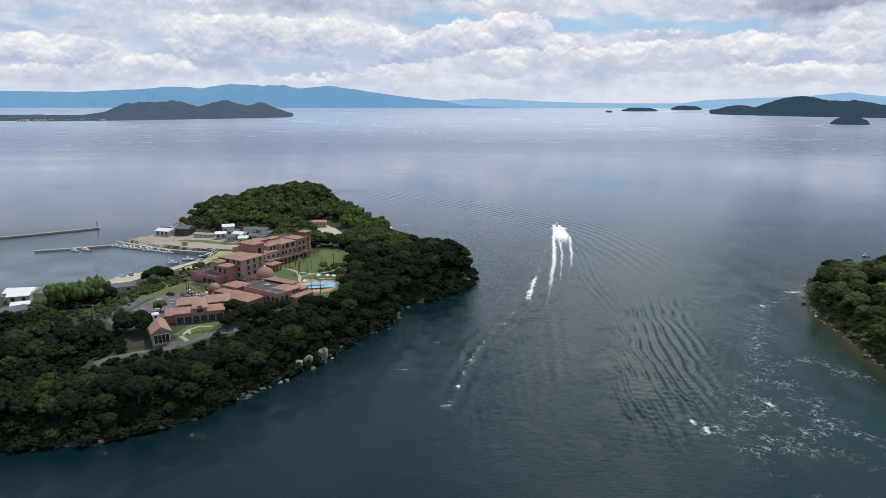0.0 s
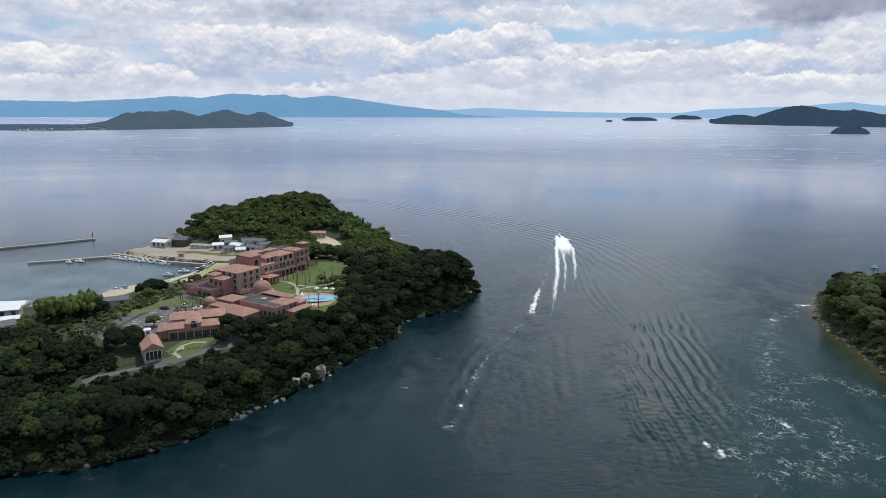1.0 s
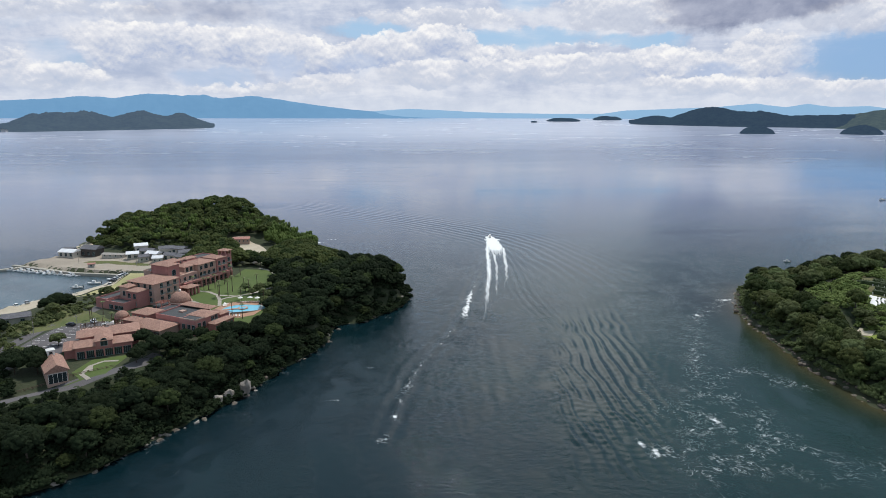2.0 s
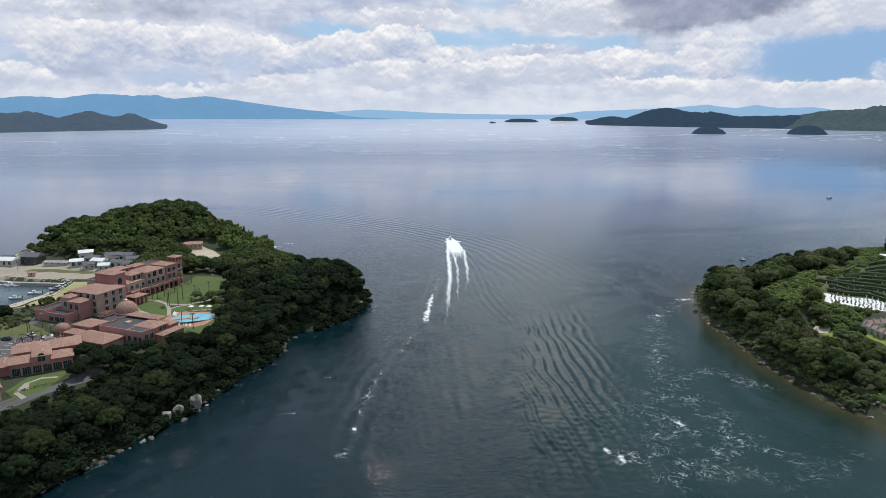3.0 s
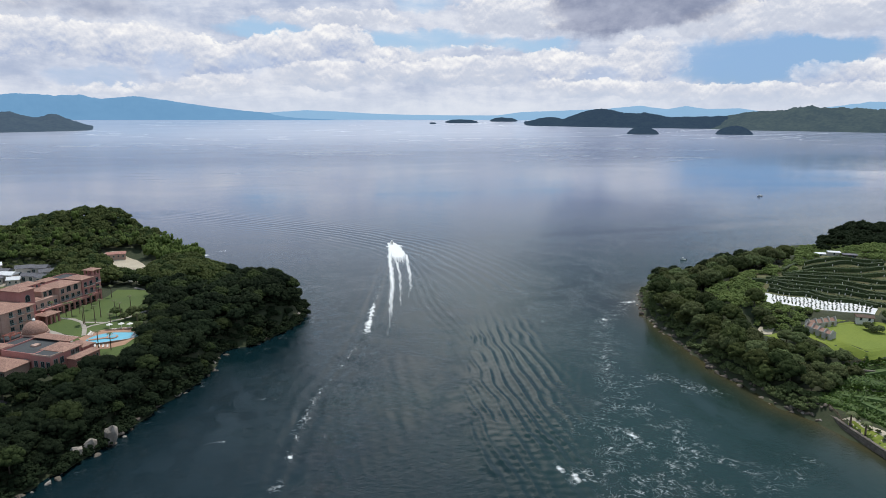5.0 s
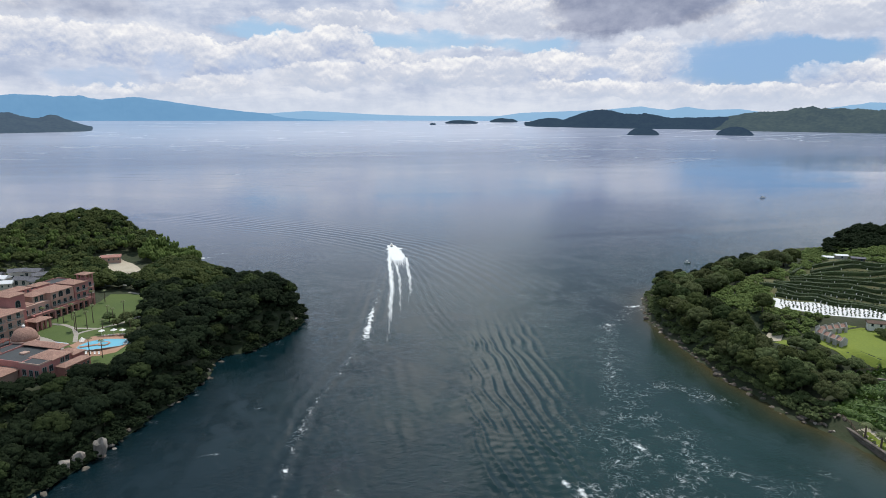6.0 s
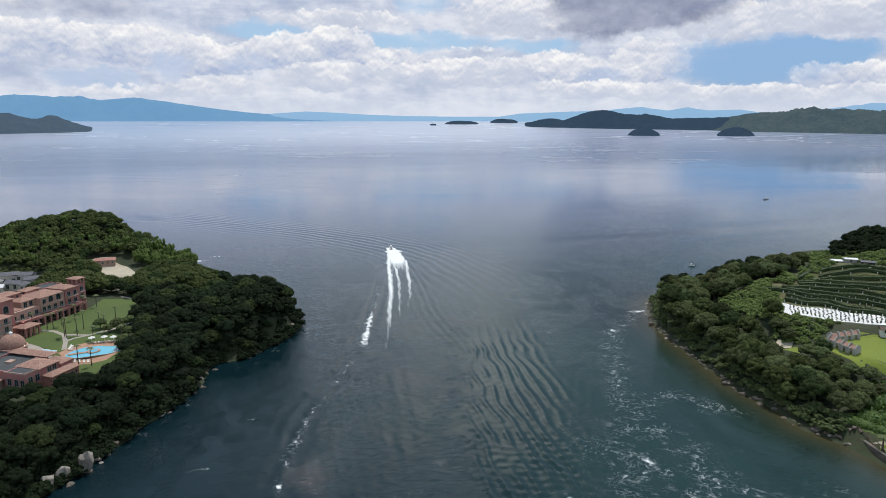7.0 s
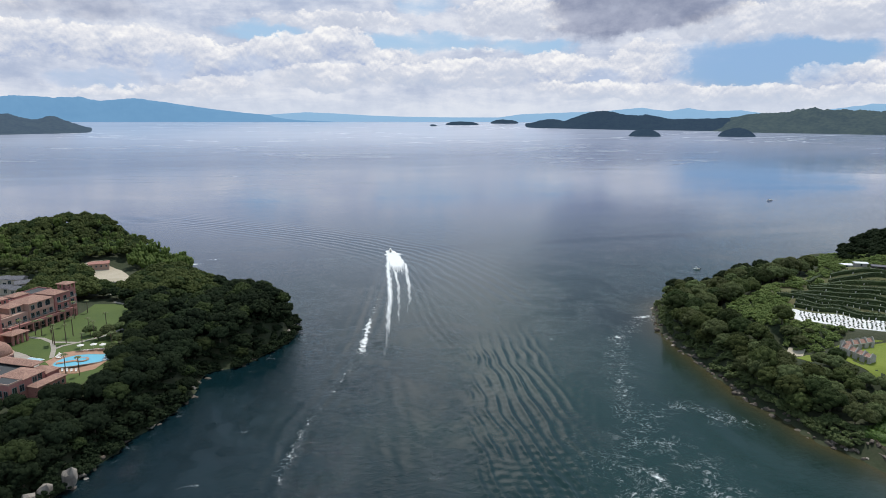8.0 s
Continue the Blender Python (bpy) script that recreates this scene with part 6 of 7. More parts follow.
for xy in ((-61.5, 325.6), (-57.0, 325.6), (-53.5, 324.6)):
    parasol(*xy)
first = lounger()
spots = [(-67.4, 318.5 + i * 1.3, 75) for i in range(4)] + [(-60.4 + i * 1.25, 324.4, 170) for i in range(7)] + [(-63.0 + i * 1.6, 306.6 - i * 0.5, 10) for i in range(4)] + [(-50.2, 312 + i * 1.6, -70) for i in range(4)]
for i, (x, y, turn) in enumerate(spots):
    m = Matrix.Translation((x, y, ground_at(west, x, y) + 0.14)) @ pose(0, 0, 0, 0, 0, turn)
    if i:
        copy_thing(first, m)
    else:
        first.matrix_basis = m
PALM_LEAF = material("palm_frond", (0.075, 0.10, 0.025), (0.11, 0.13, 0.035), 0.6, 0.4, 3.0, by_island=0.8, subsurface=0.1)
PALM_BARK = material("palm_trunk_fibre", (0.16, 0.12, 0.085), (0.09, 0.07, 0.05), 0.95, 0.8, 6.0, 0.03, 5)


def palm(height, r, fronds, length, seed):
    rng = random.Random(seed)
    t = thing("palm_tree", "tall slim palm with a small tuft of fronds", "palm", None, "garden palms")
    bm = bmesh.new()
    for i in range(5):
        tube(bm, r * (1 - 0.08 * i), r * (1 - 0.08 * (i + 1)), height * i / 5 - (0.5 if i == 0 else 0), height * (i + 1) / 5, 7)
    part("trunk", bm, PALM_BARK, t)
    bm = bmesh.new()
    for i in range(fronds):
        a, lift = i * math.tau / fronds * 2.4, rng.uniform(-0.2, 0.9)
        prev = None
        for k in range(6):
            u = k / 5
            d = length * u
            x, z = d * math.cos(lift * (1 - u)), height + d * (math.sin(lift) * (1 - u)) - length * 0.45 * u * u
            w = length * 0.16 * math.sin(math.pi * min(0.98, u + 0.12))
            row = [bm.verts.new((x * math.cos(a) - s * w * math.sin(a), x * math.sin(a) + s * w * math.cos(a), z - abs(s) * w * 0.5)) for s in (-1, 0, 1)]
            if prev:
                for q in (0, 1):
                    bm.faces.new((prev[q], prev[q + 1], row[q + 1], row[q]))
            prev = row
    part("fronds", bm, PALM_LEAF, t)
    return t


PALM_SPOTS = [(-79, 352), (-81.5, 349), (-75, 371), (-71.5, 379), (-76, 360), (-69, 345), (-64, 349), (-60, 340), (-73, 335), (-74, 336.5), (-69.5, 337), (-62, 330), (-56, 300.5), (-60.6, 302), (-51, 327), (-58, 352), (-88, 346), (-84, 350), (-109, 288), (-111, 285), (-113, 290), (-107, 292), (-115, 286), (-105, 284), (-118, 300), (-121, 305), (-117, 309)]
first = palm(7.5, 0.2, 16, 1.5, 1)
for i, (x, y) in enumerate(PALM_SPOTS):
    s = 0.78 + 0.4 * ((i * 37) % 11) / 11
    m = Matrix.Translation((x, y, ground_at(west, x, y))) @ pose(0, 0, 0, 0, 0, i * 57)
    if i == 0:
        first.scale = (1, 1, 1)
        first.matrix_basis = m
    else:
        c = copy_thing(first, m)
        c.scale = (1, 1, s)
# single trees of the lawn
for x, y, s in ((-62.5, 344, 0.62), (-55, 340, 0.7), (-51.5, 345, 0.62), (-49.5, 350, 0.8), (-58, 337, 0.5), (-88, 271, 0.9), (-86, 284, 0.55), (-115, 246, 1.0), (-119, 252, 1.05), (-123, 247, 1.0), (-127, 254, 0.9), (-129, 262, 0.6), (-121, 275, 0.7), (-109, 300, 0.45), (-144, 322, 0.7), (-149, 338, 1.1), (-144, 335, 1.05), (-151, 333, 1.0), (-140, 368, 0.5), (-134, 360, 0.6), (-128, 345, 0.5), (-64, 401, 0.8), (-70, 403, 0.75), (-86, 398, 0.8), (-92, 402, 0.9), (-83, 267, 0.76), (-84.5, 259, 0.78), (-78, 269.5, 0.75), (-72.5, 272, 0.76), (-67, 274, 0.75), (-79.5, 262, 0.85), (-74, 266, 0.8), (-85, 254, 0.75), (-50, 322, 0.5), (-49, 330, 0.58), (-52.5, 336, 0.5), (-48.5, 315, 0.6)):
    tree(x, y, ground_at(west, x, y) - 0.2, "oak", int(x * y) % 4, s, x, LEAF_MID if s < 0.75 else LEAF_DARK, "single leafy garden tree on the hotel grounds", group="garden trees")


def fence(points, label, step=2.2, h=1.0, fn=west):
    f = thing("fence", label, "fence")
    pts = [Vector(p) for p in points]
    for a, b in zip(pts[:-1], pts[1:]):
        n = max(1, int((b - a).length / step))
        for i in range(n):
            p, q = a.lerp(b, i / n), a.lerp(b, (i + 1) / n)
            zp, zq = ground_at(fn, *p), ground_at(fn, *q)
            part("post", boxes((p.x - 0.06, p.x + 0.06, p.y - 0.06, p.y + 0.06, zp - 0.3, zp + h)), BROWN, f)
            for k in (0.45, 0.9):
                bm = bmesh.new()
                side = Vector((-(q - p).y, (q - p).x)).normalized() * 0.05
                vs = []
                for c, z in ((p, zp), (q, zq)):
                    for s in (-1, 1):
                        for dz in (-0.06, 0.06):
                            vs.append(bm.verts.new((c.x + s * side.x, c.y + s * side.y, z + h * k + dz)))
                for idx in ((0, 1, 3, 2), (4, 6, 7, 5), (0, 4, 5, 1), (2, 3, 7, 6), (1, 5, 7, 3), (0, 2, 6, 4)):
                    bm.faces.new([vs[j] for j in idx])
                part("rail", bm, BROWN, f)


fence([(-64, 274), (-58, 282), (-52, 288.5), (-47, 299)], "low timber fence along the pool bank")
fence([(-116, 233), (-106, 240), (-98, 245.5), (-91, 250)], "dark timber fence along the service road")

# ---- harbour and village ----
HULL_WHITE = material("white_gelcoat", (0.80, 0.80, 0.79), (0.70, 0.70, 0.69), 0.35, 0.8, 5.0)
PLASTER = material("old_plaster", (0.52, 0.49, 0.44), (0.38, 0.36, 0.32), 0.9, 0.4, 3.0)
TIMBER_WALL = material("dark_weatherboard", (0.09, 0.075, 0.065), (0.055, 0.045, 0.04), 0.85, 0.5, 4.0)
METAL_WHITE = material("white_sheet_roof", (0.80, 0.81, 0.82), (0.66, 0.67, 0.69), 0.45, 0.3, 3.0)


DRY_GRASS = material("parched_grass", (0.40, 0.36, 0.19), (0.27, 0.27, 0.12), 0.95, 0.08, 1.4, 0.04, 4)


def hull_mesh(length, beam, depth):
    """A planing hull: sharp bow towards +y, flat transom."""
    bm = bmesh.new()
    rows = []
    for i in range(9):
        u = i / 8
        half = beam / 2 * (1 - max(0.0, (u - 0.45) / 0.55) ** 2.2) * (0.92 + 0.08 * min(1, u * 4))
        sheer = depth * (0.72 + 0.38 * u * u)
        y = -length / 2 + length * u
        keel = -0.3 * depth * (1 - max(0.0, (u - 0.7) / 0.3) ** 2 * 1.6)
        rows.append([bm.verts.new(p) for p in ((-half, y, sheer), (-half * 0.82, y, 0.05), (0, y, keel), (half * 0.82, y, 0.05), (half, y, sheer))])
    for a, b in zip(rows[:-1], rows[1:]):
        for k in range(4):
            bm.faces.new((a[k], a[k + 1], b[k + 1], b[k]))
        bm.faces.new((a[4], a[0], b[0], b[4]))
    bm.faces.new(rows[0])
    bmesh.ops.remove_doubles(bm, verts=bm.verts, dist=0.01)
    return bm


def boat(length, beam, cabin, hull_mat, label, group="moored boats"):
    t = thing("motor_boat", label, "boat", None, group)
    part("hull", hull_mesh(length, beam, length * 0.13), hull_mat, t)
    d = length * 0.13
    part("deck", boxes((-beam * 0.36, beam * 0.36, -length * 0.44, length * 0.12, d * 0.8, d * 0.86)), PLASTER, t)
    if cabin:
        bm = boxes((-beam * 0.3, beam * 0.3, -length * 0.12, length * 0.16, d * 0.8, d * 0.8 + 1.25))
        for v in bm.verts:
            if v.co.z > d + 0.5:
                v.co.x *= 0.8
                v.co.y = v.co.y * 0.8
        part("cabin", bm, HULL_WHITE, t)
        part("windscreen", boxes((-beam * 0.27, beam * 0.27, length * 0.13, length * 0.165, d * 0.8 + 0.5, d * 0.8 + 0.95)), PANE, t)
    else:
        part("thwart", boxes((-beam * 0.36, beam * 0.36, -0.2, 0.2, d * 0.86, d)), BROWN, t)
    part("outboard", boxes((-0.2, 0.2, -length / 2 - 0.45, -length / 2 + 0.05, 0.1, d + 0.5)), DARK_ROOF, t)
    return t


FLEET = [boat(6.5, 2.2, True, HULL_WHITE, "white motor boat with a small cabin at its mooring"), boat(5.2, 1.8, False, HULL_WHITE, "open white fishing skiff moored at the quay"), boat(7.5, 2.5, True, HULL_WHITE, "large white fishing boat with a cabin at the quay")]
moorings = []
for i in range(17):
    u = i / 16
    moorings.append((-226 + 48 * u + (i % 3) * 0.4, 450.5 - 20.5 * u - 1.6 - (i % 2) * 0.7, 155 + (i * 31 % 17) - 8, (0, 1, 0, 1, 2)[i % 5]))
for i in range(10):
    u = i / 9
    moorings.append((-190 + 20 * u, 341 + 31 * u + (i % 2) * 1.5, 40 + (i * 23 % 30), (1, 0, 0, 1, 0)[i % 5]))
moorings += [(-246, 433, 70, 0), (-240, 435.5, 80, 2), (-166.5, 399, 100, 0), (-160.5, 408, 95, 2), (-154.5, 417, 80, 1), (-205, 331, 20, 1), (-212, 326, 60, 0), (-200, 336, 30, 0)]
used = set()
for x, y, turn, k in moorings:
    m = Matrix.Translation((x, y, 0.12)) @ pose(0, 0, 0, 0, 0, turn)
    if k in used:
        copy_thing(FLEET[k], m)
    else:
        FLEET[k].matrix_basis = m
        used.add(k)


def wall_line(name, points, width, z0, z1, mat, label, category):
    bm = bmesh.new()
    out = ribbon(points, width)
    prism(bm, out, z0, z1)
    bmesh.ops.bevel(bm, geom=[e for e in bm.edges if e.verts[0].co.z > z1 - 0.01 and e.verts[1].co.z > z1 - 0.01], offset=0.08, segments=1, affect="EDGES")
    return tagged(part(name, bm, mat), label, category, kind="structure")


wall_line("breakwater", [(-222, 452), (-236, 445), (-254, 436), (-271, 430)], 2.8, -3, 1.2, QUAY, "low concrete harbour mole with stained sides", "breakwater")
wall_line("breakwater", [(-271, 514), (-296, 495), (-324, 475), (-380, 438)], 2.6, -3, 1.1, QUAY, "outer concrete breakwater across the bay", "breakwater")
wall_line("quay", [(-229, 457), (-182, 431.5), (-149.5, 422.8)], 2.2, -3, 1.75, QUAY, "concrete quay edge with moored boats", "quay")
wall_line("quay", [(-149, 424), (-151, 399), (-168, 365), (-191, 333), (-214, 318)], 2.0, -3, 1.75, QUAY, "concrete quay edge along the near shore", "quay")
beacon = thing("harbour_beacon", "slim dark beacon post on the breakwater's end", "beacon", Matrix.Translation((-272, 513, 1.85)))
bm = bmesh.new()
tube(bm, 0.35, 0.25, 0, 4.2, 8)
part("post", bm, TIMBER_WALL, beacon)
bm = bmesh.new()
tube(bm, 0.45, 0.35, 4.2, 5.1, 8)
part("lantern", bm, WHITE, beacon)

draped("harbour_yard", [(-226, 458), (-182, 434), (-151, 426), (-122, 424), (-110, 434), (-118, 452), (-140, 470), (-170, 478), (-206, 486), (-218, 476)], west, GRAVEL, "pale gravel harbour yard with tyre-worn patches", "yard", 0.05)
draped("beach", [(-214, 486), (-206, 488), (-200, 504), (-208, 530), (-216, 534), (-219, 526), (-211, 500)], west, SAND, "narrow sand beach below the wooded hill", "beach", 0.05)
draped("grass_strip", [(-185, 454), (-160, 446), (-128, 437), (-126, 442), (-158, 452), (-182, 460)], west, MEADOW, "dry grass strip in the harbour yard", "grass", 0.1)
draped("quay_road", [(-150, 420), (-145, 420), (-146, 398), (-160, 366), (-184, 334), (-206, 316), (-210, 320), (-188, 335), (-165, 366), (-150.5, 398)], west, SAND, "pale quayside road", "road", 0.06)
draped("grass_bank", [(-144, 420), (-132, 416), (-132, 392), (-150, 362), (-158, 364), (-146, 396)], west, DRY_GRASS, "dry grass bank above the quay", "grass", 0.06)
draped("yard_lane", YARD_LANE, west, SAND, "pale sandy lane between the trees behind the lawn", "path", 0.09)
draped("beach_yard", BEACH_YARD, west, SAND, "pale sandy yard round the beach house", "yard", 0.05)


def house(x, y, turn, w, d, h, rise, wall, roof, label, fn=west, name="house", gable=True, windows=2, base=None):
    z = ground_at(fn, x, y) if base is None else base
    t = thing(name, label, "house", Matrix.Translation((x, y, z)) @ pose(0, 0, 0, 0, 0, turn))
    part("wall", wall_bm(-w / 2, w / 2, -d / 2, d / 2, -1.2, h), wall, t)
    part("roof", hip_bm(-w / 2, w / 2, -d / 2, d / 2, h, rise, 0.5, 0.16, gable), roof, t)
    if gable:
        bm = bmesh.new()
        for sx in (-1, 1):
            a = [bm.verts.new((sx * w / 2, yy, zz)) for yy, zz in ((-d / 2, h), (d / 2, h), (0, h + rise * 0.9))]
            b = [bm.verts.new((sx * (w / 2 - 0.15), v.co.y, v.co.z)) for v in a]
            bm.faces.new(a)
            bm.faces.new(b[::-1])
            for i in range(3):
                bm.faces.new((a[i], b[i], b[(i + 1) % 3], a[(i + 1) % 3]))
        part("gable", bm, wall, t)
    for i in range(windows):
        xx = -w / 2 + w * (i + 0.5) / windows
        window(t, "tall" if h > 3 else "small", xx, -d / 2, min(0.8, h - 2.3) if h > 3 else 1.0, "-y")
        window(t, "tall" if h > 3 else "small", xx, d / 2, min(0.8, h - 2.3) if h > 3 else 1.0, "+y")
    window(t, "small", w / 2, 0, 1.2, "+x")
    return t


house(-203, 478, -15, 11, 8, 3.4, 1.6, PLASTER, METAL_WHITE, "boat shed with a pale sheet roof by the beach", name="boat_shed", windows=3)
house(-190, 482, -18, 12, 8, 4.8, 2.2, TIMBER_WALL, TILE_GREY, "dark weatherboarded boathouse with a grey roof", name="boathouse", windows=3)
house(-208, 489, -12, 7, 5, 3.2, 1.4, TIMBER_WALL, TILE_GREY, "small dark shed behind the boat sheds", name="shed")
house(-172, 473, -14, 16, 5, 2.0, 0.9, PLASTER, make_tile_roof("weathered_sheet", (0.36, 0.34, 0.31), (0.27, 0.25, 0.23)), "long low weathered greenhouse shed", name="greenhouse_shed", windows=4)
house(-173.5, 438.5, 10, 3.4, 2.6, 2.3, 0.6, PLASTER, TILE_RED, "tiny harbour hut with a rusty roof", name="hut", windows=1)
VILLAGE = [(-155, 474, 20, 8, 6, 4.6, METAL_WHITE), (-148, 466, -12, 9, 6, 3.4, TILE_GREY), (-156, 460, 15, 7, 5, 3.2, METAL_WHITE), (-142, 458, -20, 8, 6, 3.6, METAL_WHITE), (-136, 466, 10, 9, 6, 4.8, TILE_GREY), (-130, 454, -15, 8, 5.5, 3.4, TILE_GREY), (-147, 453, 30, 6, 4.5, 3.0, TILE_GREY), (-128, 466, -10, 9, 6, 3.6, TILE_GREY), (-122, 458, 20, 8, 6, 3.4, TILE_GREY), (-137, 450, 5, 6, 4.5, 2.8, METAL_WHITE), (-120, 446, -25, 8, 6, 3.6, TILE_GREY)]
for x, y, turn, w, d, h, roof in VILLAGE:
    house(x, y, turn, w, d, h, 1.5, PLASTER, roof, "village house with plaster walls under a " + ("pale sheet roof" if roof is METAL_WHITE else "grey tiled roof"))
house(-209, 318.5, 8, 13, 9, 3.8, 1.5, PLASTER, METAL_WHITE, "waterside shed with a broad white sheet roof", name="boat_shed", windows=3)
house(-217, 321, 20, 7, 4, 2.2, 0.7, TIMBER_WALL, TILE_RED, "rusty low shed on the waterfront", name="shed")
house(-200, 303, 20, 9, 6.5, 3.4, 1.2, PLASTER, METAL_WHITE, "small workshop with a white roof", name="workshop")
house(-192, 291, 25, 7, 5, 3.0, 1.1, PLASTER, METAL_WHITE, "little store with a pale sheet roof", name="store")
draped("quay_apron", [(-188, 340), (-170, 364), (-161, 366), (-157, 353), (-164, 339), (-178, 332)], west, SAND, "pale concrete apron where small boats are landed", "yard", 0.1)
for x, y, turn, w, d in ((-186, 275, 40, 11, 7), (-181, 261, 35, 10, 6), (-172, 319, 30, 6, 5), (-160, 321, 25, 12, 6)):
    house(x, y, turn, w, d, 3.6, 1.6, PLASTER, TILE_GREY, "house with a grey tiled roof among trees")
house(-70, 437, 14, 5.5, 4.5, 4.6, 1.0, CREAM, TILE_GREY, "cream plastered house at the lane behind the lawn", name="lane_house")
beach_house = house(-92, 494, 8, 11, 5.5, 2.9, 1.2, CREAM, TILE_RED, "beach house with a faded red roof", name="beach_house", windows=4)


def car(mat, label):
    t = thing("parked_car", label, "car", None, "parked cars")
    bm = boxes((-0.85, 0.85, -2.1, 2.1, 0.35, 0.9))
    bmesh.ops.bevel(bm, geom=bm.edges[:], offset=0.14, segments=2, affect="EDGES")
    part("body", bm, mat, t)
    bm = boxes((-0.75, 0.75, -1.5, 1.0, 0.88, 1.45))
    for v in bm.verts:
        if v.co.z > 1.2:
            v.co.x *= 0.82
            v.co.y *= 0.75
    part("cabin", bm, PANE, t)
    part("roof", boxes((-0.6, 0.6, -1.1, 0.72, 1.45, 1.5)), mat, t)
    for x in (-0.8, 0.8):
        for y in (-1.3, 1.3):
            bm = bmesh.new()
            tube(bm, 0.32, 0.32, -0.11, 0.11, 10)
            bmesh.ops.transform(bm, matrix=pose(x, y, 0.32, 0, 90, 0), verts=bm.verts)
            part("wheel", bm, DARK_ROOF, t)
    return t


CARS = [car(HULL_WHITE, "white parked car on the asphalt"), car(make_glass("silver_car_paint", (0.42, 0.43, 0.45)), "silver parked car on the asphalt"), car(make_glass("dark_car_paint", (0.03, 0.03, 0.035)), "dark parked car on the asphalt")]
used = set()
for i, (x, y, turn) in enumerate([(-149 + 0.4 * k, 401 + 2.7 * k, 80) for k in range(7)] + [(-125.5, 297, 70), (-112, 296, 30), (-118, 301, 40), (-158.5, 372 + 0, 40), (-171, 354, 40), (-174, 350, 40), (-115, 270, 60), (-98, 296, 20)]):
    k = (i * 2) % 3 if i % 4 else 0
    m = Matrix.Translation((x, y, ground_at(west, x, y) + 0.07)) @ pose(0, 0, 0, 0, 0, turn)
    if k in used:
        copy_thing(CARS[k], m)
    else:
        CARS[k].matrix_basis = m
        used.add(k)
for x, y, h in ((-128, 270, 7.5), (-137, 290, 8), (-143, 262, 8), (-120, 290, 7), (-188, 455, 8), (-147, 440, 8), (-139, 252, 8)):
    t = thing("utility_pole", "slim grey utility pole with a crossarm", "pole", Matrix.Translation((x, y, ground_at(west, x, y))), "utility poles")
    bm = bmesh.new()
    tube(bm, 0.16, 0.1, -0.5, h, 7)
    part("pole", bm, QUAY, t)
    part("crossarm", boxes((-0.9, 0.9, -0.06, 0.06, h - 0.9, h - 0.75)), QUAY, t)

# ---- the eastern island ----
MULCH = material("white_mulch_sheet", (0.82, 0.82, 0.82), (0.70, 0.70, 0.69), 0.6, 0.5, 4.0, 0.03, 3)
EARTH = material("grassy_terrace_earth", (0.15, 0.125, 0.06), (0.06, 0.09, 0.025), 0.95, 0.2, 2.0, 0.04, 4)
CONCRETE = material("weathered_pale_concrete", (0.50, 0.48, 0.44), (0.34, 0.32, 0.29), 0.9, 0.5, 3.0, 0.01, 6)
STONE_WALL = material("rough_wall_stone", (0.20, 0.17, 0.14), (0.11, 0.095, 0.08), 0.9, 0.5, 3.0, 0.06, 3, by_object=0.4)
HEDGE_LEAF = material("hedge_leaf", (0.030, 0.052, 0.016), (0.062, 0.095, 0.026), 0.6, 0.3, 2.0, by_island=1.0, spec=0.35, subsurface=0.1)
VINE_LEAF = material("vine_leaf", (0.055, 0.105, 0.02), (0.10, 0.165, 0.03), 0.6, 0.3, 2.0, by_island=1.0, spec=0.35, subsurface=0.15)

draped("terrace_field", [(232, 289), (226, 283), (219, 272), (236, 257), (250, 244), (256, 248), (300, 232), (322, 262), (312, 318), (288, 332), (262, 322), (244, 316), (236, 304)], east, EARTH, "dry earth terraces between the orchard rows", "field", 0.05, 2.2)
draped("mulched_field", [(230.5, 286.5), (225, 281), (220.5, 272.5), (235, 259), (249, 245), (257, 250.5), (244, 269)], east, MULCH, "field covered in white reflective mulch sheet", "field", 0.2)
draped("lawn", [(214, 250), (224, 251), (238, 246), (250, 232), (248, 214), (232, 206), (216, 211), (208, 222), (209, 238)], east, LAWN_BRIGHT, "bright sunlit lawn before the gabled ruins", "lawn", 0.08)
draped("sand_patch", [(199, 256), (205, 260), (209, 256), (204, 252)], east, SAND, "bare sandy clearing among the trees", "clearing", 0.1)
draped("lawn", [(200, 252), (206, 252), (208, 247), (201, 245)], east, LAWN_BRIGHT, "small sunlit grass clearing in the wood", "lawn", 0.1)
draped("grass_verge", [(180, 207), (190, 208), (198, 190), (198, 145), (186, 145), (185.5, 190), (180, 198)], east, LAWN, "grass verge between the bank thickets and the promenade", "grass", 0.05)
draped("promenade", [(178.2, 193), (183, 191), (185, 172), (186, 140), (180, 140), (176.5, 172)], east, SAND, "pale promenade path behind the sea wall", "path", 0.08)
draped("lawn", [(178.5, 192), (181, 190), (182, 172), (182, 150), (179, 150), (177.6, 172)], east, LAWN_BRIGHT, "narrow grass verge along the sea wall", "lawn", 0.14)


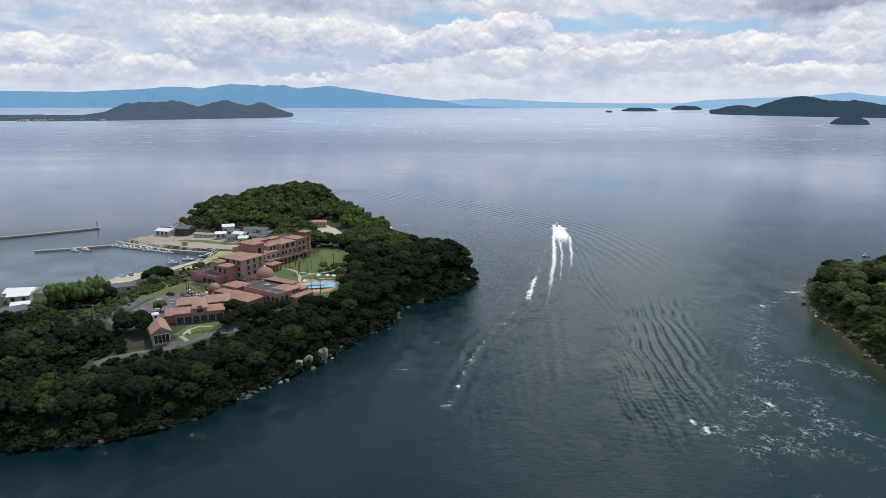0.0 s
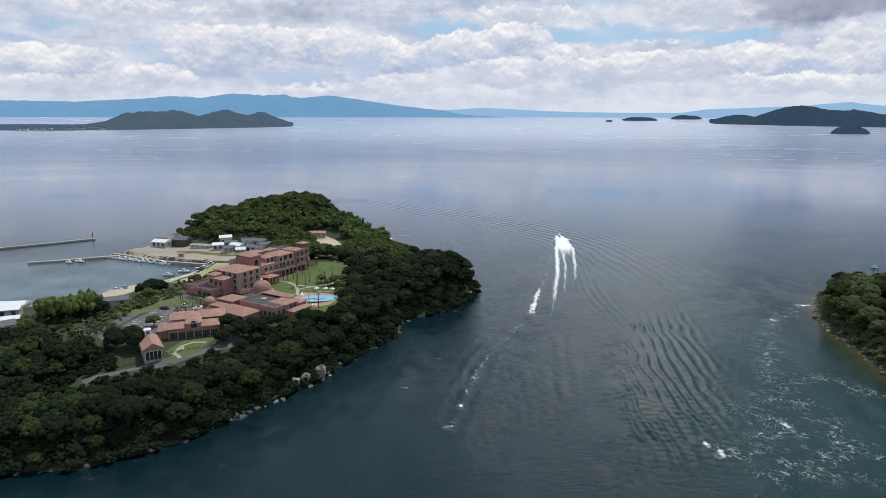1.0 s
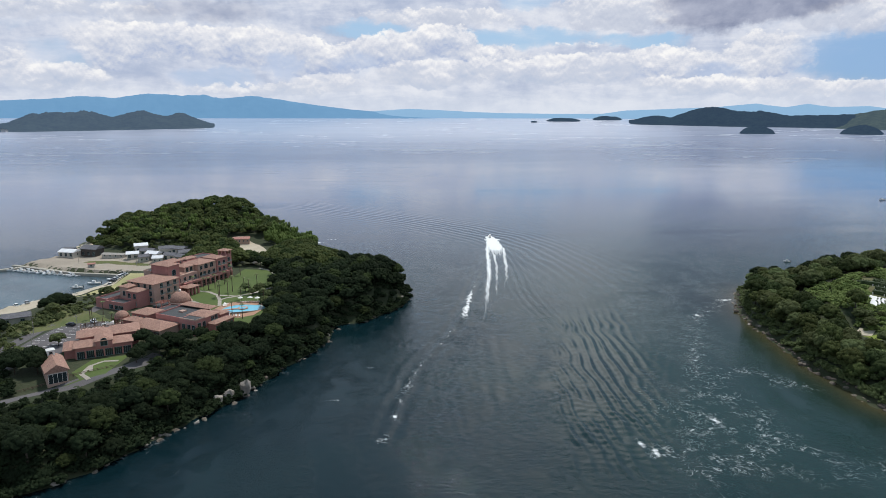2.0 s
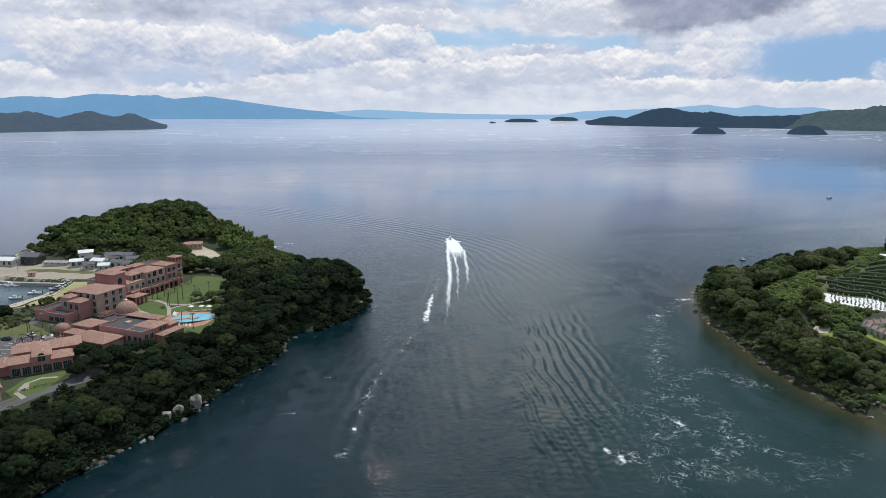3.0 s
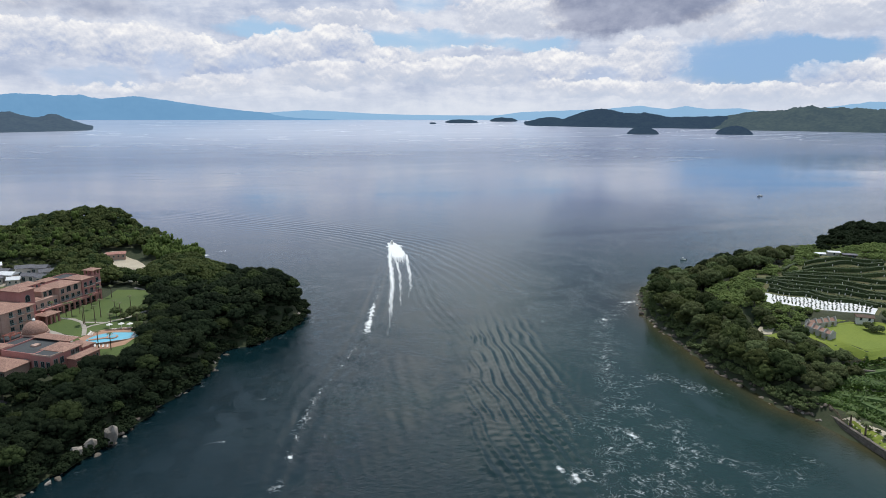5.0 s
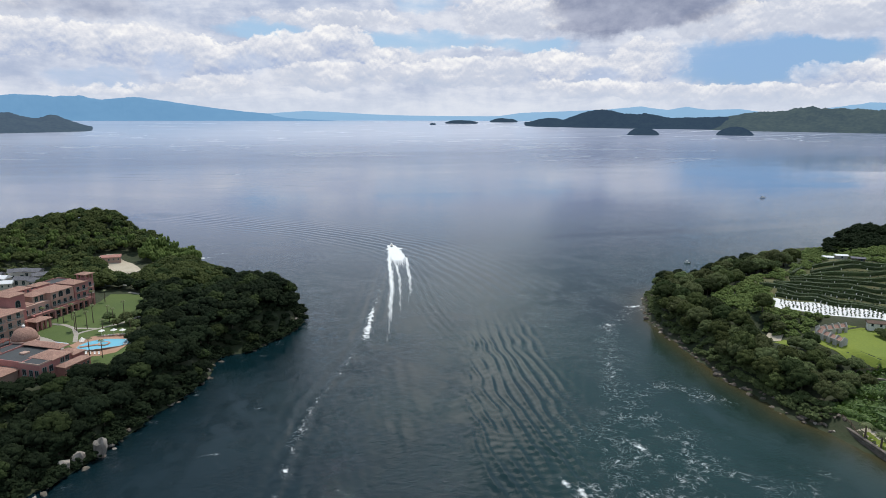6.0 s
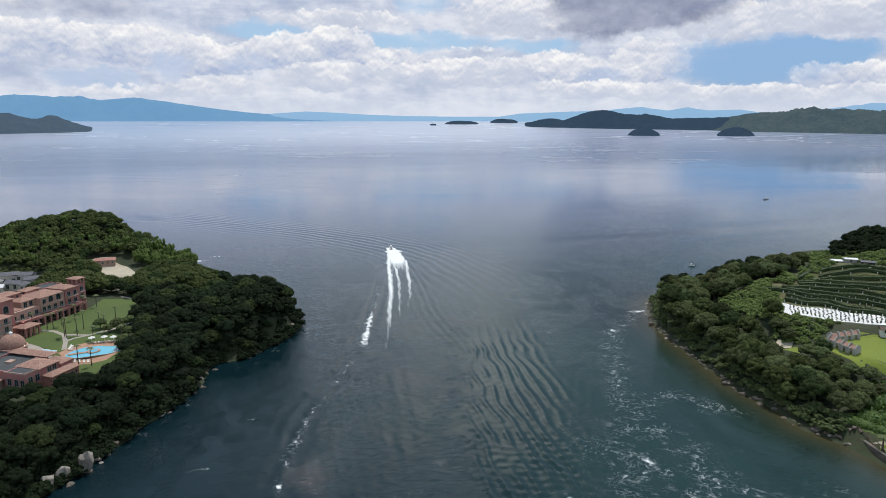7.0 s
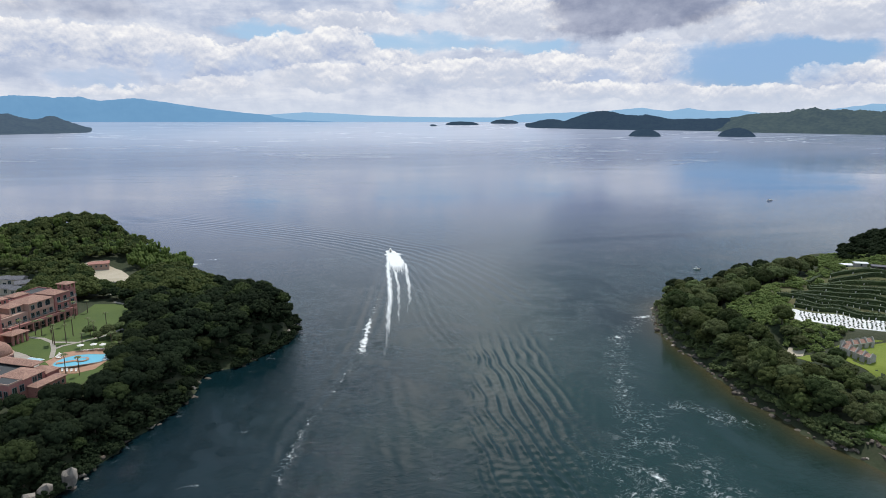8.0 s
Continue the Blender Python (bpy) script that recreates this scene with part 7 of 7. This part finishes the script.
def foliage_row(name, a, b, width, height, mat, label, seed, fn=east, gap=0.0, per_m=22, size=0.5, category="hedge", group="orchard hedges"):
    """A leafy row along a line: cards round a rounded section, over a solid heart."""
    rng = np.random.RandomState(seed)
    a, b = np.array(a, float), np.array(b, float)
    length = np.hypot(*(b - a))
    n = int(length * per_m)
    u = rng.uniform(0, 1, n)
    keep = wobble(u * length, u * 0 + seed, 9.0, seed) > -1.1 + gap
    u = u[keep]
    n = len(u)
    side = np.array([-(b - a)[1], (b - a)[0]]) / length
    ang = rng.uniform(-0.2, math.pi + 0.2, n)
    k = 1 + 0.22 * wobble(u * length, u * 0, 3.0, seed + 1)
    off, up = np.cos(ang) * width / 2 * k, np.sin(ang).clip(0) * height * 0.5 * k + height * 0.5 * k * rng.uniform(0.3, 1.05, n)
    p = np.stack([a[0] + (b - a)[0] * u + side[0] * off, a[1] + (b - a)[1] * u + side[1] * off, up], 1)
    p[:, 2] += fn(p[:, 0], p[:, 1])
    nrm = np.stack([side[0] * np.cos(ang), side[1] * np.cos(ang), np.sin(ang) + 0.3], 1) + rng.normal(size=(n, 3)) * 0.5
    nrm /= np.linalg.norm(nrm, axis=1)[:, None]
    t = np.cross(nrm, rng.normal(size=(n, 3)))
    t /= np.linalg.norm(t, axis=1)[:, None]
    c = np.cross(nrm, t)
    s = size * rng.uniform(0.6, 1.3, (n, 1))
    cards = np.stack([p - t * s * 0.6, p - c * s * 0.45, p + t * s * 0.6, p + c * s * 0.45], 1).reshape(-1, 3)
    m = max(2, int(length / 2.5))
    heart, hq = [], []
    for i in range(m + 1):
        q = a + (b - a) * i / m
        z = float(fn(np.array([q[0]]), np.array([q[1]]))[0])
        for o, h in ((-0.36, -0.2), (-0.3, 0.72), (0.3, 0.72), (0.36, -0.2)):
            heart.append((q[0] + side[0] * width * o, q[1] + side[1] * width * o, z + height * h))
    for i in range(m):
        for j in range(3):
            k0 = i * 4 + j
            hq.append((k0, k0 + 1, k0 + 5, k0 + 4))
    hq = np.array(hq) + len(cards)
    verts = np.concatenate([cards, np.array(heart)])
    quads = np.concatenate([np.arange(len(cards)).reshape(-1, 4), hq])
    return tagged(mesh_object(name, verts, quads, mat), label, category, group)


ROWS = [((234.5, 289.5), (258, 251.5)), ((238, 292.5), (264, 252)), ((236, 302.5), (272, 259)), ((244, 299), (276, 262.5)), ((246, 304), (283, 268)), ((258, 306), (292, 273)), ((262, 311), (298, 281)), ((270, 312), (304, 287)), ((278, 314), (309, 294)), ((284, 319), (315, 300)), ((268, 318), (290, 326)), ((300, 278), (318, 268)), ((306, 284), (322, 274))]
for i, (a, b) in enumerate(ROWS):
    foliage_row("hedge", a, b, 2.7, 2.3, HEDGE_LEAF, "clipped dark green orchard windbreak row on a terrace", 60 + i, gap=0.15 if i > 4 else 0.0)
    n = int(math.dist(a, b) / 2.3)
    t = thing("post_row", "row of white orchard posts before a hedge", "posts", group="orchard posts")
    for k in range(n):
        if (k * 7 + i * 5) % 9 < (6 if i < 4 else 2):
            x, y = a[0] + (b[0] - a[0]) * k / n - 1.1, a[1] + (b[1] - a[1]) * k / n - 1.2
            z = ground_at(east, x, y)
            part("post", boxes((x - 0.13, x + 0.13, y - 0.13, y + 0.13, z - 0.2, z + 1.05)), WHITE, t)


def mulch_shrubs():
    rng = np.random.RandomState(77)
    me = quads_and_tris("shrub", *crown_arrays(301, 1.1, 0.7, 6, 16, 0.34), HEDGE_LEAF)
    for j in range(8):
        for i in range(25):
            u, v = (i + 0.5 + rng.uniform(-0.2, 0.2)) / 25, (j + 0.5) / 8
            top = (231.5 + 24.0 * u, 284.5 - 33.0 * u)
            low = (222 + 27 * u, 273 - 27 * u)
            x, y = top[0] * (1 - v) + low[0] * v, top[1] * (1 - v) + low[1] * v
            s = new("shrub", me)
            s.matrix_basis = Matrix.LocRotScale((x, y, ground_at(east, x, y) + 0.15), Euler((0, 0, i * 2.1)), (0.58, 0.58, rng.uniform(0.4, 0.65)))
            tagged(s, "low dark shrub planted through white mulch", "shrub", "shrubs of the mulched field")


mulch_shrubs()


def ruin_unit(w, d, h, m):
    """One bay: pale slab walls with a doorway and a broken tiled pitch leaning between them."""
    t = thing("ruin_bay", "roofless pale concrete bay with a tiled pitch", "ruin", m, "gabled ruin bays")
    for s in (-1, 1):
        bm = bmesh.new()
        outline = [(-d / 2, 0), (-d / 2, h * 0.75), (-d * 0.1, h * 1.32), (d / 2, h * 0.95), (d / 2, 0)]
        x = s * w / 2
        a = [bm.verts.new((x - 0.2, y, z - 0.4 * (z == 0))) for y, z in outline]
        b = [bm.verts.new((x + 0.2, y, z - 0.4 * (z == 0))) for y, z in outline]
        bm.faces.new(a)
        bm.faces.new(b[::-1])
        for i in range(5):
            bm.faces.new((a[i], b[i], b[(i + 1) % 5], a[(i + 1) % 5]))
        part("side_wall", bm, CONCRETE, t)
    part("front_wall", boxes((-w / 2 + 0.2, -0.55, -d / 2, -d / 2 + 0.35, -0.4, h * 0.72), (0.55, w / 2 - 0.2, -d / 2, -d / 2 + 0.35, -0.4, h * 0.72), (-0.55, 0.55, -d / 2, -d / 2 + 0.35, 2.0, h * 0.72)), CONCRETE, t)
    bm = bmesh.new()
    v = [bm.verts.new(p) for p in ((-w / 2 + 0.2, -d / 2 + 0.2, h * 0.72), (w / 2 - 0.2, -d / 2 + 0.2, h * 0.72), (w / 2 - 0.2, d * 0.1, h * 1.05), (-w / 2 + 0.2, d * 0.1, h * 1.05))]
    q = [bm.verts.new((p.co.x, p.co.y, p.co.z - 0.18)) for p in v]
    bm.faces.new(v)
    bm.faces.new(q[::-1])
    for i in range(4):
        bm.faces.new((v[i], q[i], q[(i + 1) % 4], v[(i + 1) % 4]))
    part("tiled_pitch", bm, TILE, t, "terracotta tiled pitch")
    return t


for i in range(4):
    x, y = 213.6 + 0.1 * i, 242.0 - 2.9 * i
    ruin_unit(2.8, 3.0, 3.1 - 0.1 * i, Matrix.Translation((x, y, ground_at(east, x, y))) @ pose(0, 0, 0, 0, 0, -86))
for i in range(4):
    x, y = 216.8 + 3.3 * i, 245.2 + 0.1 * i
    ruin_unit(3.2, 3.0, 3.1, Matrix.Translation((x, y, ground_at(east, x, y))) @ pose(0, 0, 0, 0, 0, -8))
house(241.5, 243, -36, 6.0, 3.2, 2.1, 0.8, WHITE, BROWN, "small white garden house with a brown roof", east, "garden_house", True, 2)
house(303.5, 328.5, -30, 4.5, 3.2, 2.0, 0.6, PLASTER, METAL_WHITE, "farm shed with a white sheet roof", east, "farm_shed", True, 1)
house(309, 325, -30, 5.5, 3.4, 2.2, 0.5, PLASTER, METAL_WHITE, "farm store under a pale sheet roof", east, "farm_store", True, 1)
house(305, 311, -38, 6, 3.4, 2.0, 0.6, TIMBER_WALL, TILE_GREY, "farm shelter with dark walls and grey roof", east, "farm_shelter", True, 2)
for x, y, s in ((236.5, 236.5, 0.5), (237.8, 232.5, 0.45), (235.5, 233, 0.42), (249, 238, 0.7), (252, 234, 0.8), (221, 259, 0.32), (216, 262, 0.4), (226, 256, 0.3), (212, 264, 0.45), (208, 258, 0.7), (186, 207, 0.8), (196, 212, 0.85), (206, 219, 0.8), (203, 211, 0.7), (202, 230, 0.7), (200, 240, 0.8)):
    tree(x, y, ground_at(east, x, y) - 0.5, "oak", int(x) % 4, s, x, LEAF_MID, "small rounded leafy tree beside the lawn", group="small trees of the island gardens")
for i, (x, y) in enumerate(((179.0, 189.5), (178.4, 183.5), (182, 170))):
    p = palm(4.6, 0.34, 26, 2.4, 20 + i)
    p.matrix_basis = Matrix.Translation((x, y, ground_at(east, x, y)))
    tagged(p, "stout date palm with a dense arching crown on the verge", group="promenade palms")
for i, (a, b, w, h) in enumerate((((188, 206), (200, 190), 9, 2.2), ((196, 212), (214, 196), 10, 2.4), ((204, 214), (226, 202), 9, 2.0), ((181, 204), (188, 194), 6, 1.3), ((187.5, 192), (189, 168), 3.5, 1.0), ((192, 196), (196, 170), 9, 2.0), ((204, 196), (206, 170), 10, 2.2))):
    foliage_row("vine_thicket", a, b, w, h, VINE_LEAF, "bright green vine and kudzu thicket on the bank", 90 + i, per_m=110, size=0.7, category="thicket", group="bank thickets")
rng = np.random.RandomState(8)
bush_me = quads_and_tris("bush", *crown_arrays(310, 1.3, 0.9, 7, 20, 0.34), LEAF_MID)
for i in range(10):
    b = new("bush", bush_me)
    x, y = 181.8 + rng.uniform(-0.5, 0.9), 190 - i * 2.6
    b.matrix_basis = Matrix.LocRotScale((x, y, ground_at(east, x, y) - 0.2), Euler((0, 0, i)), (1, 1, rng.uniform(0.7, 1.1)))
    tagged(b, "clipped round garden bush along the promenade", "bush", "promenade bushes")


def stone_block(seed):
    bm = boxes((-0.5, 0.5, -0.5, 0.5, -0.5, 0.5))
    r = random.Random(seed)
    for v in bm.verts:
        v.co += Vector((r.uniform(-0.1, 0.1), r.uniform(-0.1, 0.1), r.uniform(-0.1, 0.1)))
    bmesh.ops.bevel(bm, geom=bm.edges[:], offset=0.09, segments=1, affect="EDGES")
    me = bpy.data.meshes.new("stone")
    bm.to_mesh(me)
    bm.free()
    me.materials.append(STONE_WALL)
    return me


STONES = [stone_block(i) for i in range(4)]


def stone_wall(points, z0, z1, label, rows, size):
    """A rubble wall: a core behind, and single stones set into its face."""
    core = bmesh.new()
    prism(core, ribbon(points, 0.7), z0, z1)
    w = part("sea_wall", core, STONE_WALL)
    tagged(w, label, "wall", kind="structure")
    r = random.Random(4)
    for a, b in zip(points[:-1], points[1:]):
        d = Vector((b[0] - a[0], b[1] - a[1]))
        n = int(d.length / size)
        for j in range(rows):
            for i in range(n):
                u = (i + 0.5 + 0.5 * (j % 2)) / n
                if u > 1:
                    continue
                s = new("stone", STONES[r.randrange(4)])
                s.parent = w
                s.matrix_basis = Matrix.LocRotScale((a[0] + d.x * u - 0.35, a[1] + d.y * u, z0 + (z1 - z0) * (j + 0.5) / rows), Euler((0, 0, math.atan2(d.y, d.x) + r.uniform(-0.1, 0.1))), (size * r.uniform(0.85, 1.05), 0.6, (z1 - z0) / rows * r.uniform(0.85, 1.0)))
    return w


stone_wall([(179.5, 201), (177.2, 190), (175.6, 180), (174.2, 171), (174.5, 158)], -0.8, 2.4, "rough stone sea wall along the promenade", 4, 1.0)
stone_wall([(201, 215), (209, 210), (220, 203)], 5.5, 9.0, "dark stone retaining wall below the lawn", 3, 1.1)
fence([(180, 199), (178, 190), (176.4, 180), (175, 171), (175.2, 160)], "timber railing on top of the sea wall", 2.0, 1.0, east)
fence([(208, 221), (214, 214), (224, 208)], "low timber rail along the lawn's edge", 2.0, 0.8, east)

# ---- shore rocks, thickets and boats ----


def rock_mesh(seed, mat):
    bm = bmesh.new()
    bmesh.ops.create_icosphere(bm, subdivisions=2, radius=1.0)
    off = Vector((seed * 7.3, seed * 1.9, 0))
    for v in bm.verts:
        k = 0.8 + 0.35 * noise.noise(v.co * 1.1 + off) + 0.16 * noise.noise(v.co * 3.1 + off)
        v.co = Vector((v.co.x * k, v.co.y * k * 0.8, max(-0.5, v.co.z * k * 0.7)))
    me = bpy.data.meshes.new("rock")
    bm.to_mesh(me)
    bm.free()
    me.materials.append(mat)
    return me


ROCKS = [rock_mesh(i, ROCK) for i in range(5)] + [rock_mesh(i + 9, ROCK_PALE) for i in range(4)]


def coast_run(coast, first, last, step):
    out = []
    for (xa, ya), (xb, yb) in zip(coast[first:last], coast[first + 1:last + 1]):
        n = max(1, int(math.hypot(xb - xa, yb - ya) / step))
        d = Vector((xb - xa, yb - ya)).normalized()
        for i in range(n):
            out.append((xa + (xb - xa) * i / n, ya + (yb - ya) * i / n, d))
    return out


def shore_rocks():
    r = random.Random(12)
    for coast, a, b, step, fn, sign, where in ((COAST_WEST, 3, 18, 5.0, west, -1, "wooded headland"), (COAST_EAST, 0, 8, 2.5, east, -1, "island")):
        for x, y, d in coast_run(coast, a, b, step):
            out = Vector((d.y, -d.x)) * (1 if fn is west else -1)
            for _ in range(r.choice((1, 1, 2)) if fn is west else r.choice((1, 2, 2))):
                k = r.uniform(-1.6, 2.2)
                px, py = x + out.x * k + r.uniform(-1, 1), y + out.y * k + r.uniform(-1, 1)
                s = r.uniform(0.5, 1.25) * (1.35 if r.random() < 0.14 else 1) * (1.0 if fn is west else 1.25)
                k = k if fn is west else k - 0.9
                me = ROCKS[r.randrange(9)] if r.random() < (0.07 if fn is west else 0.12) else ROCKS[r.randrange(5)]
                o = new("rock", me)
                z = max(ground_at(fn, px, py), -0.25)
                o.matrix_basis = Matrix.LocRotScale((px, py, z + 0.1 * s), Euler((r.uniform(-0.2, 0.2), r.uniform(-0.2, 0.2), r.uniform(0, 6.3))), (s * r.uniform(0.8, 1.4), s, s * r.uniform(0.7, 1.1)))
                tagged(o, "weathered boulder at the waterline of the " + where, "rock", "shore boulders of the " + where)
    # tumbled boulders at the head of the sea wall
    for i in range(26):
        px, py = r.uniform(172.5, 180.5), r.uniform(196, 208)
        s = r.uniform(0.6, 1.5)
        o = new("rock", ROCKS[r.randrange(9)])
        o.matrix_basis = Matrix.LocRotScale((px, py, max(ground_at(east, px, py), -0.2) + 0.15 * s), Euler((0.2, 0.1, i)), (s * 1.3, s, s * 0.8))
        tagged(o, "tumbled pale boulder at the head of the sea wall", "rock", "boulders by the sea wall")
    # a heap of pale boulders under the wood
    for i in range(10):
        u = (i / 9) ** 1.6
        px, py = -68 + 13 * u + r.uniform(-1.2, 1.2), 208.5 + 15 * u + r.uniform(-1.2, 1.2)
        s = r.uniform(0.5, 1.3)
        o = new("rock", ROCKS[(5 + i % 4) if i % 3 else i % 5])
        o.matrix_basis = Matrix.LocRotScale((px, py, max(ground_at(west, px, py), -0.2) + 0.2 * s), Euler((0.2, 0.3, i * 1.3)), (s * 1.2, s, s))
        tagged(o, "pale tumbled boulder at the foot of the wooded bank", "rock", "pale boulders of the headland")
    # tall pale sea stacks
    for x, y, s, h in ((-44.6, 240.2, 2.5, 6.4), (-49.6, 236.8, 2.6, 4.4), (-52.6, 234.6, 2.3, 3.6), (-43, 246, 1.6, 2.0), (-29.5, 272.5, 1.9, 1.6), (-65, 214, 1.7, 1.8), (-85, 188.5, 1.8, 1.7), (13.5, 345, 2.0, 3.2), (17, 352, 2.1, 3.4), (10, 338, 2.0, 2.6), (-19.5, 300, 1.5, 1.6)):
        o = new("sea_rock", ROCKS[5 + int(abs(x)) % 4])
        o.matrix_basis = Matrix.LocRotScale((x, y, 0.45 * h), Euler((0, 0, x)), (s, s * 1.1, h * 0.95))
        tagged(o, "tall pale weathered rock standing at the cliff foot", "rock", "pale cliff rocks")


shore_rocks()


def shore_thicket(coast, first, last, fn, mat, label, seed, inward, depth=10.0, start=-1.0):
    """Low overhanging shrubs from the waterline up the bank, under the trees."""
    r = np.random.RandomState(seed)
    places = []
    for x, y, d in coast_run(coast, first, last, 2.1):
        n = Vector((-d.y, d.x)) * inward
        k = start
        while k < depth:
            px, py = x + n.x * k + r.uniform(-0.9, 0.9), y + n.y * k + r.uniform(-0.9, 0.9)
            z = ground_at(fn, px, py)
            if z > -0.15:
                s = r.uniform(0.34, 0.56)
                places.append((px, py, z - 2.0 * s, "oak", r.randint(4), s, r.uniform(0, 6.28)))
            k += 2.3
    return forest("shore_thicket", places, mat, label)


shore_thicket(COAST_WEST, 2, 19, west, LEAF_DARK, "dark shrubs overhanging the headland's rocky waterline", 41, 1)
shore_thicket(COAST_EAST, 0, 8, east, LEAF_MID, "leafy shrubs over the island's rocky shore", 42, 1, 8.0, 2.4)

speed = boat(7.5, 2.5, True, HULL_WHITE, "white speedboat running fast with a foaming wake", "boats under way")
speed.matrix_basis = Matrix.Translation((BOAT[0], BOAT[1], 0.3)) @ pose(0, 0, 0, 4, 0, -8)
work = boat(4.2, 1.8, True, HULL_WHITE, "small white boat anchored off the wooded point", "anchored boats")
work.matrix_basis = Matrix.Translation((281.7, 420.8, 0.1)) @ pose(0, 0, 0, 0, 0, 60)
far_boat = boat(9.0, 2.8, True, HULL_WHITE, "white fishing boat out on the open strait", "anchored boats")
far_boat.matrix_basis = Matrix.Translation((602, 717, 0.1)) @ pose(0, 0, 0, 0, 0, 100)
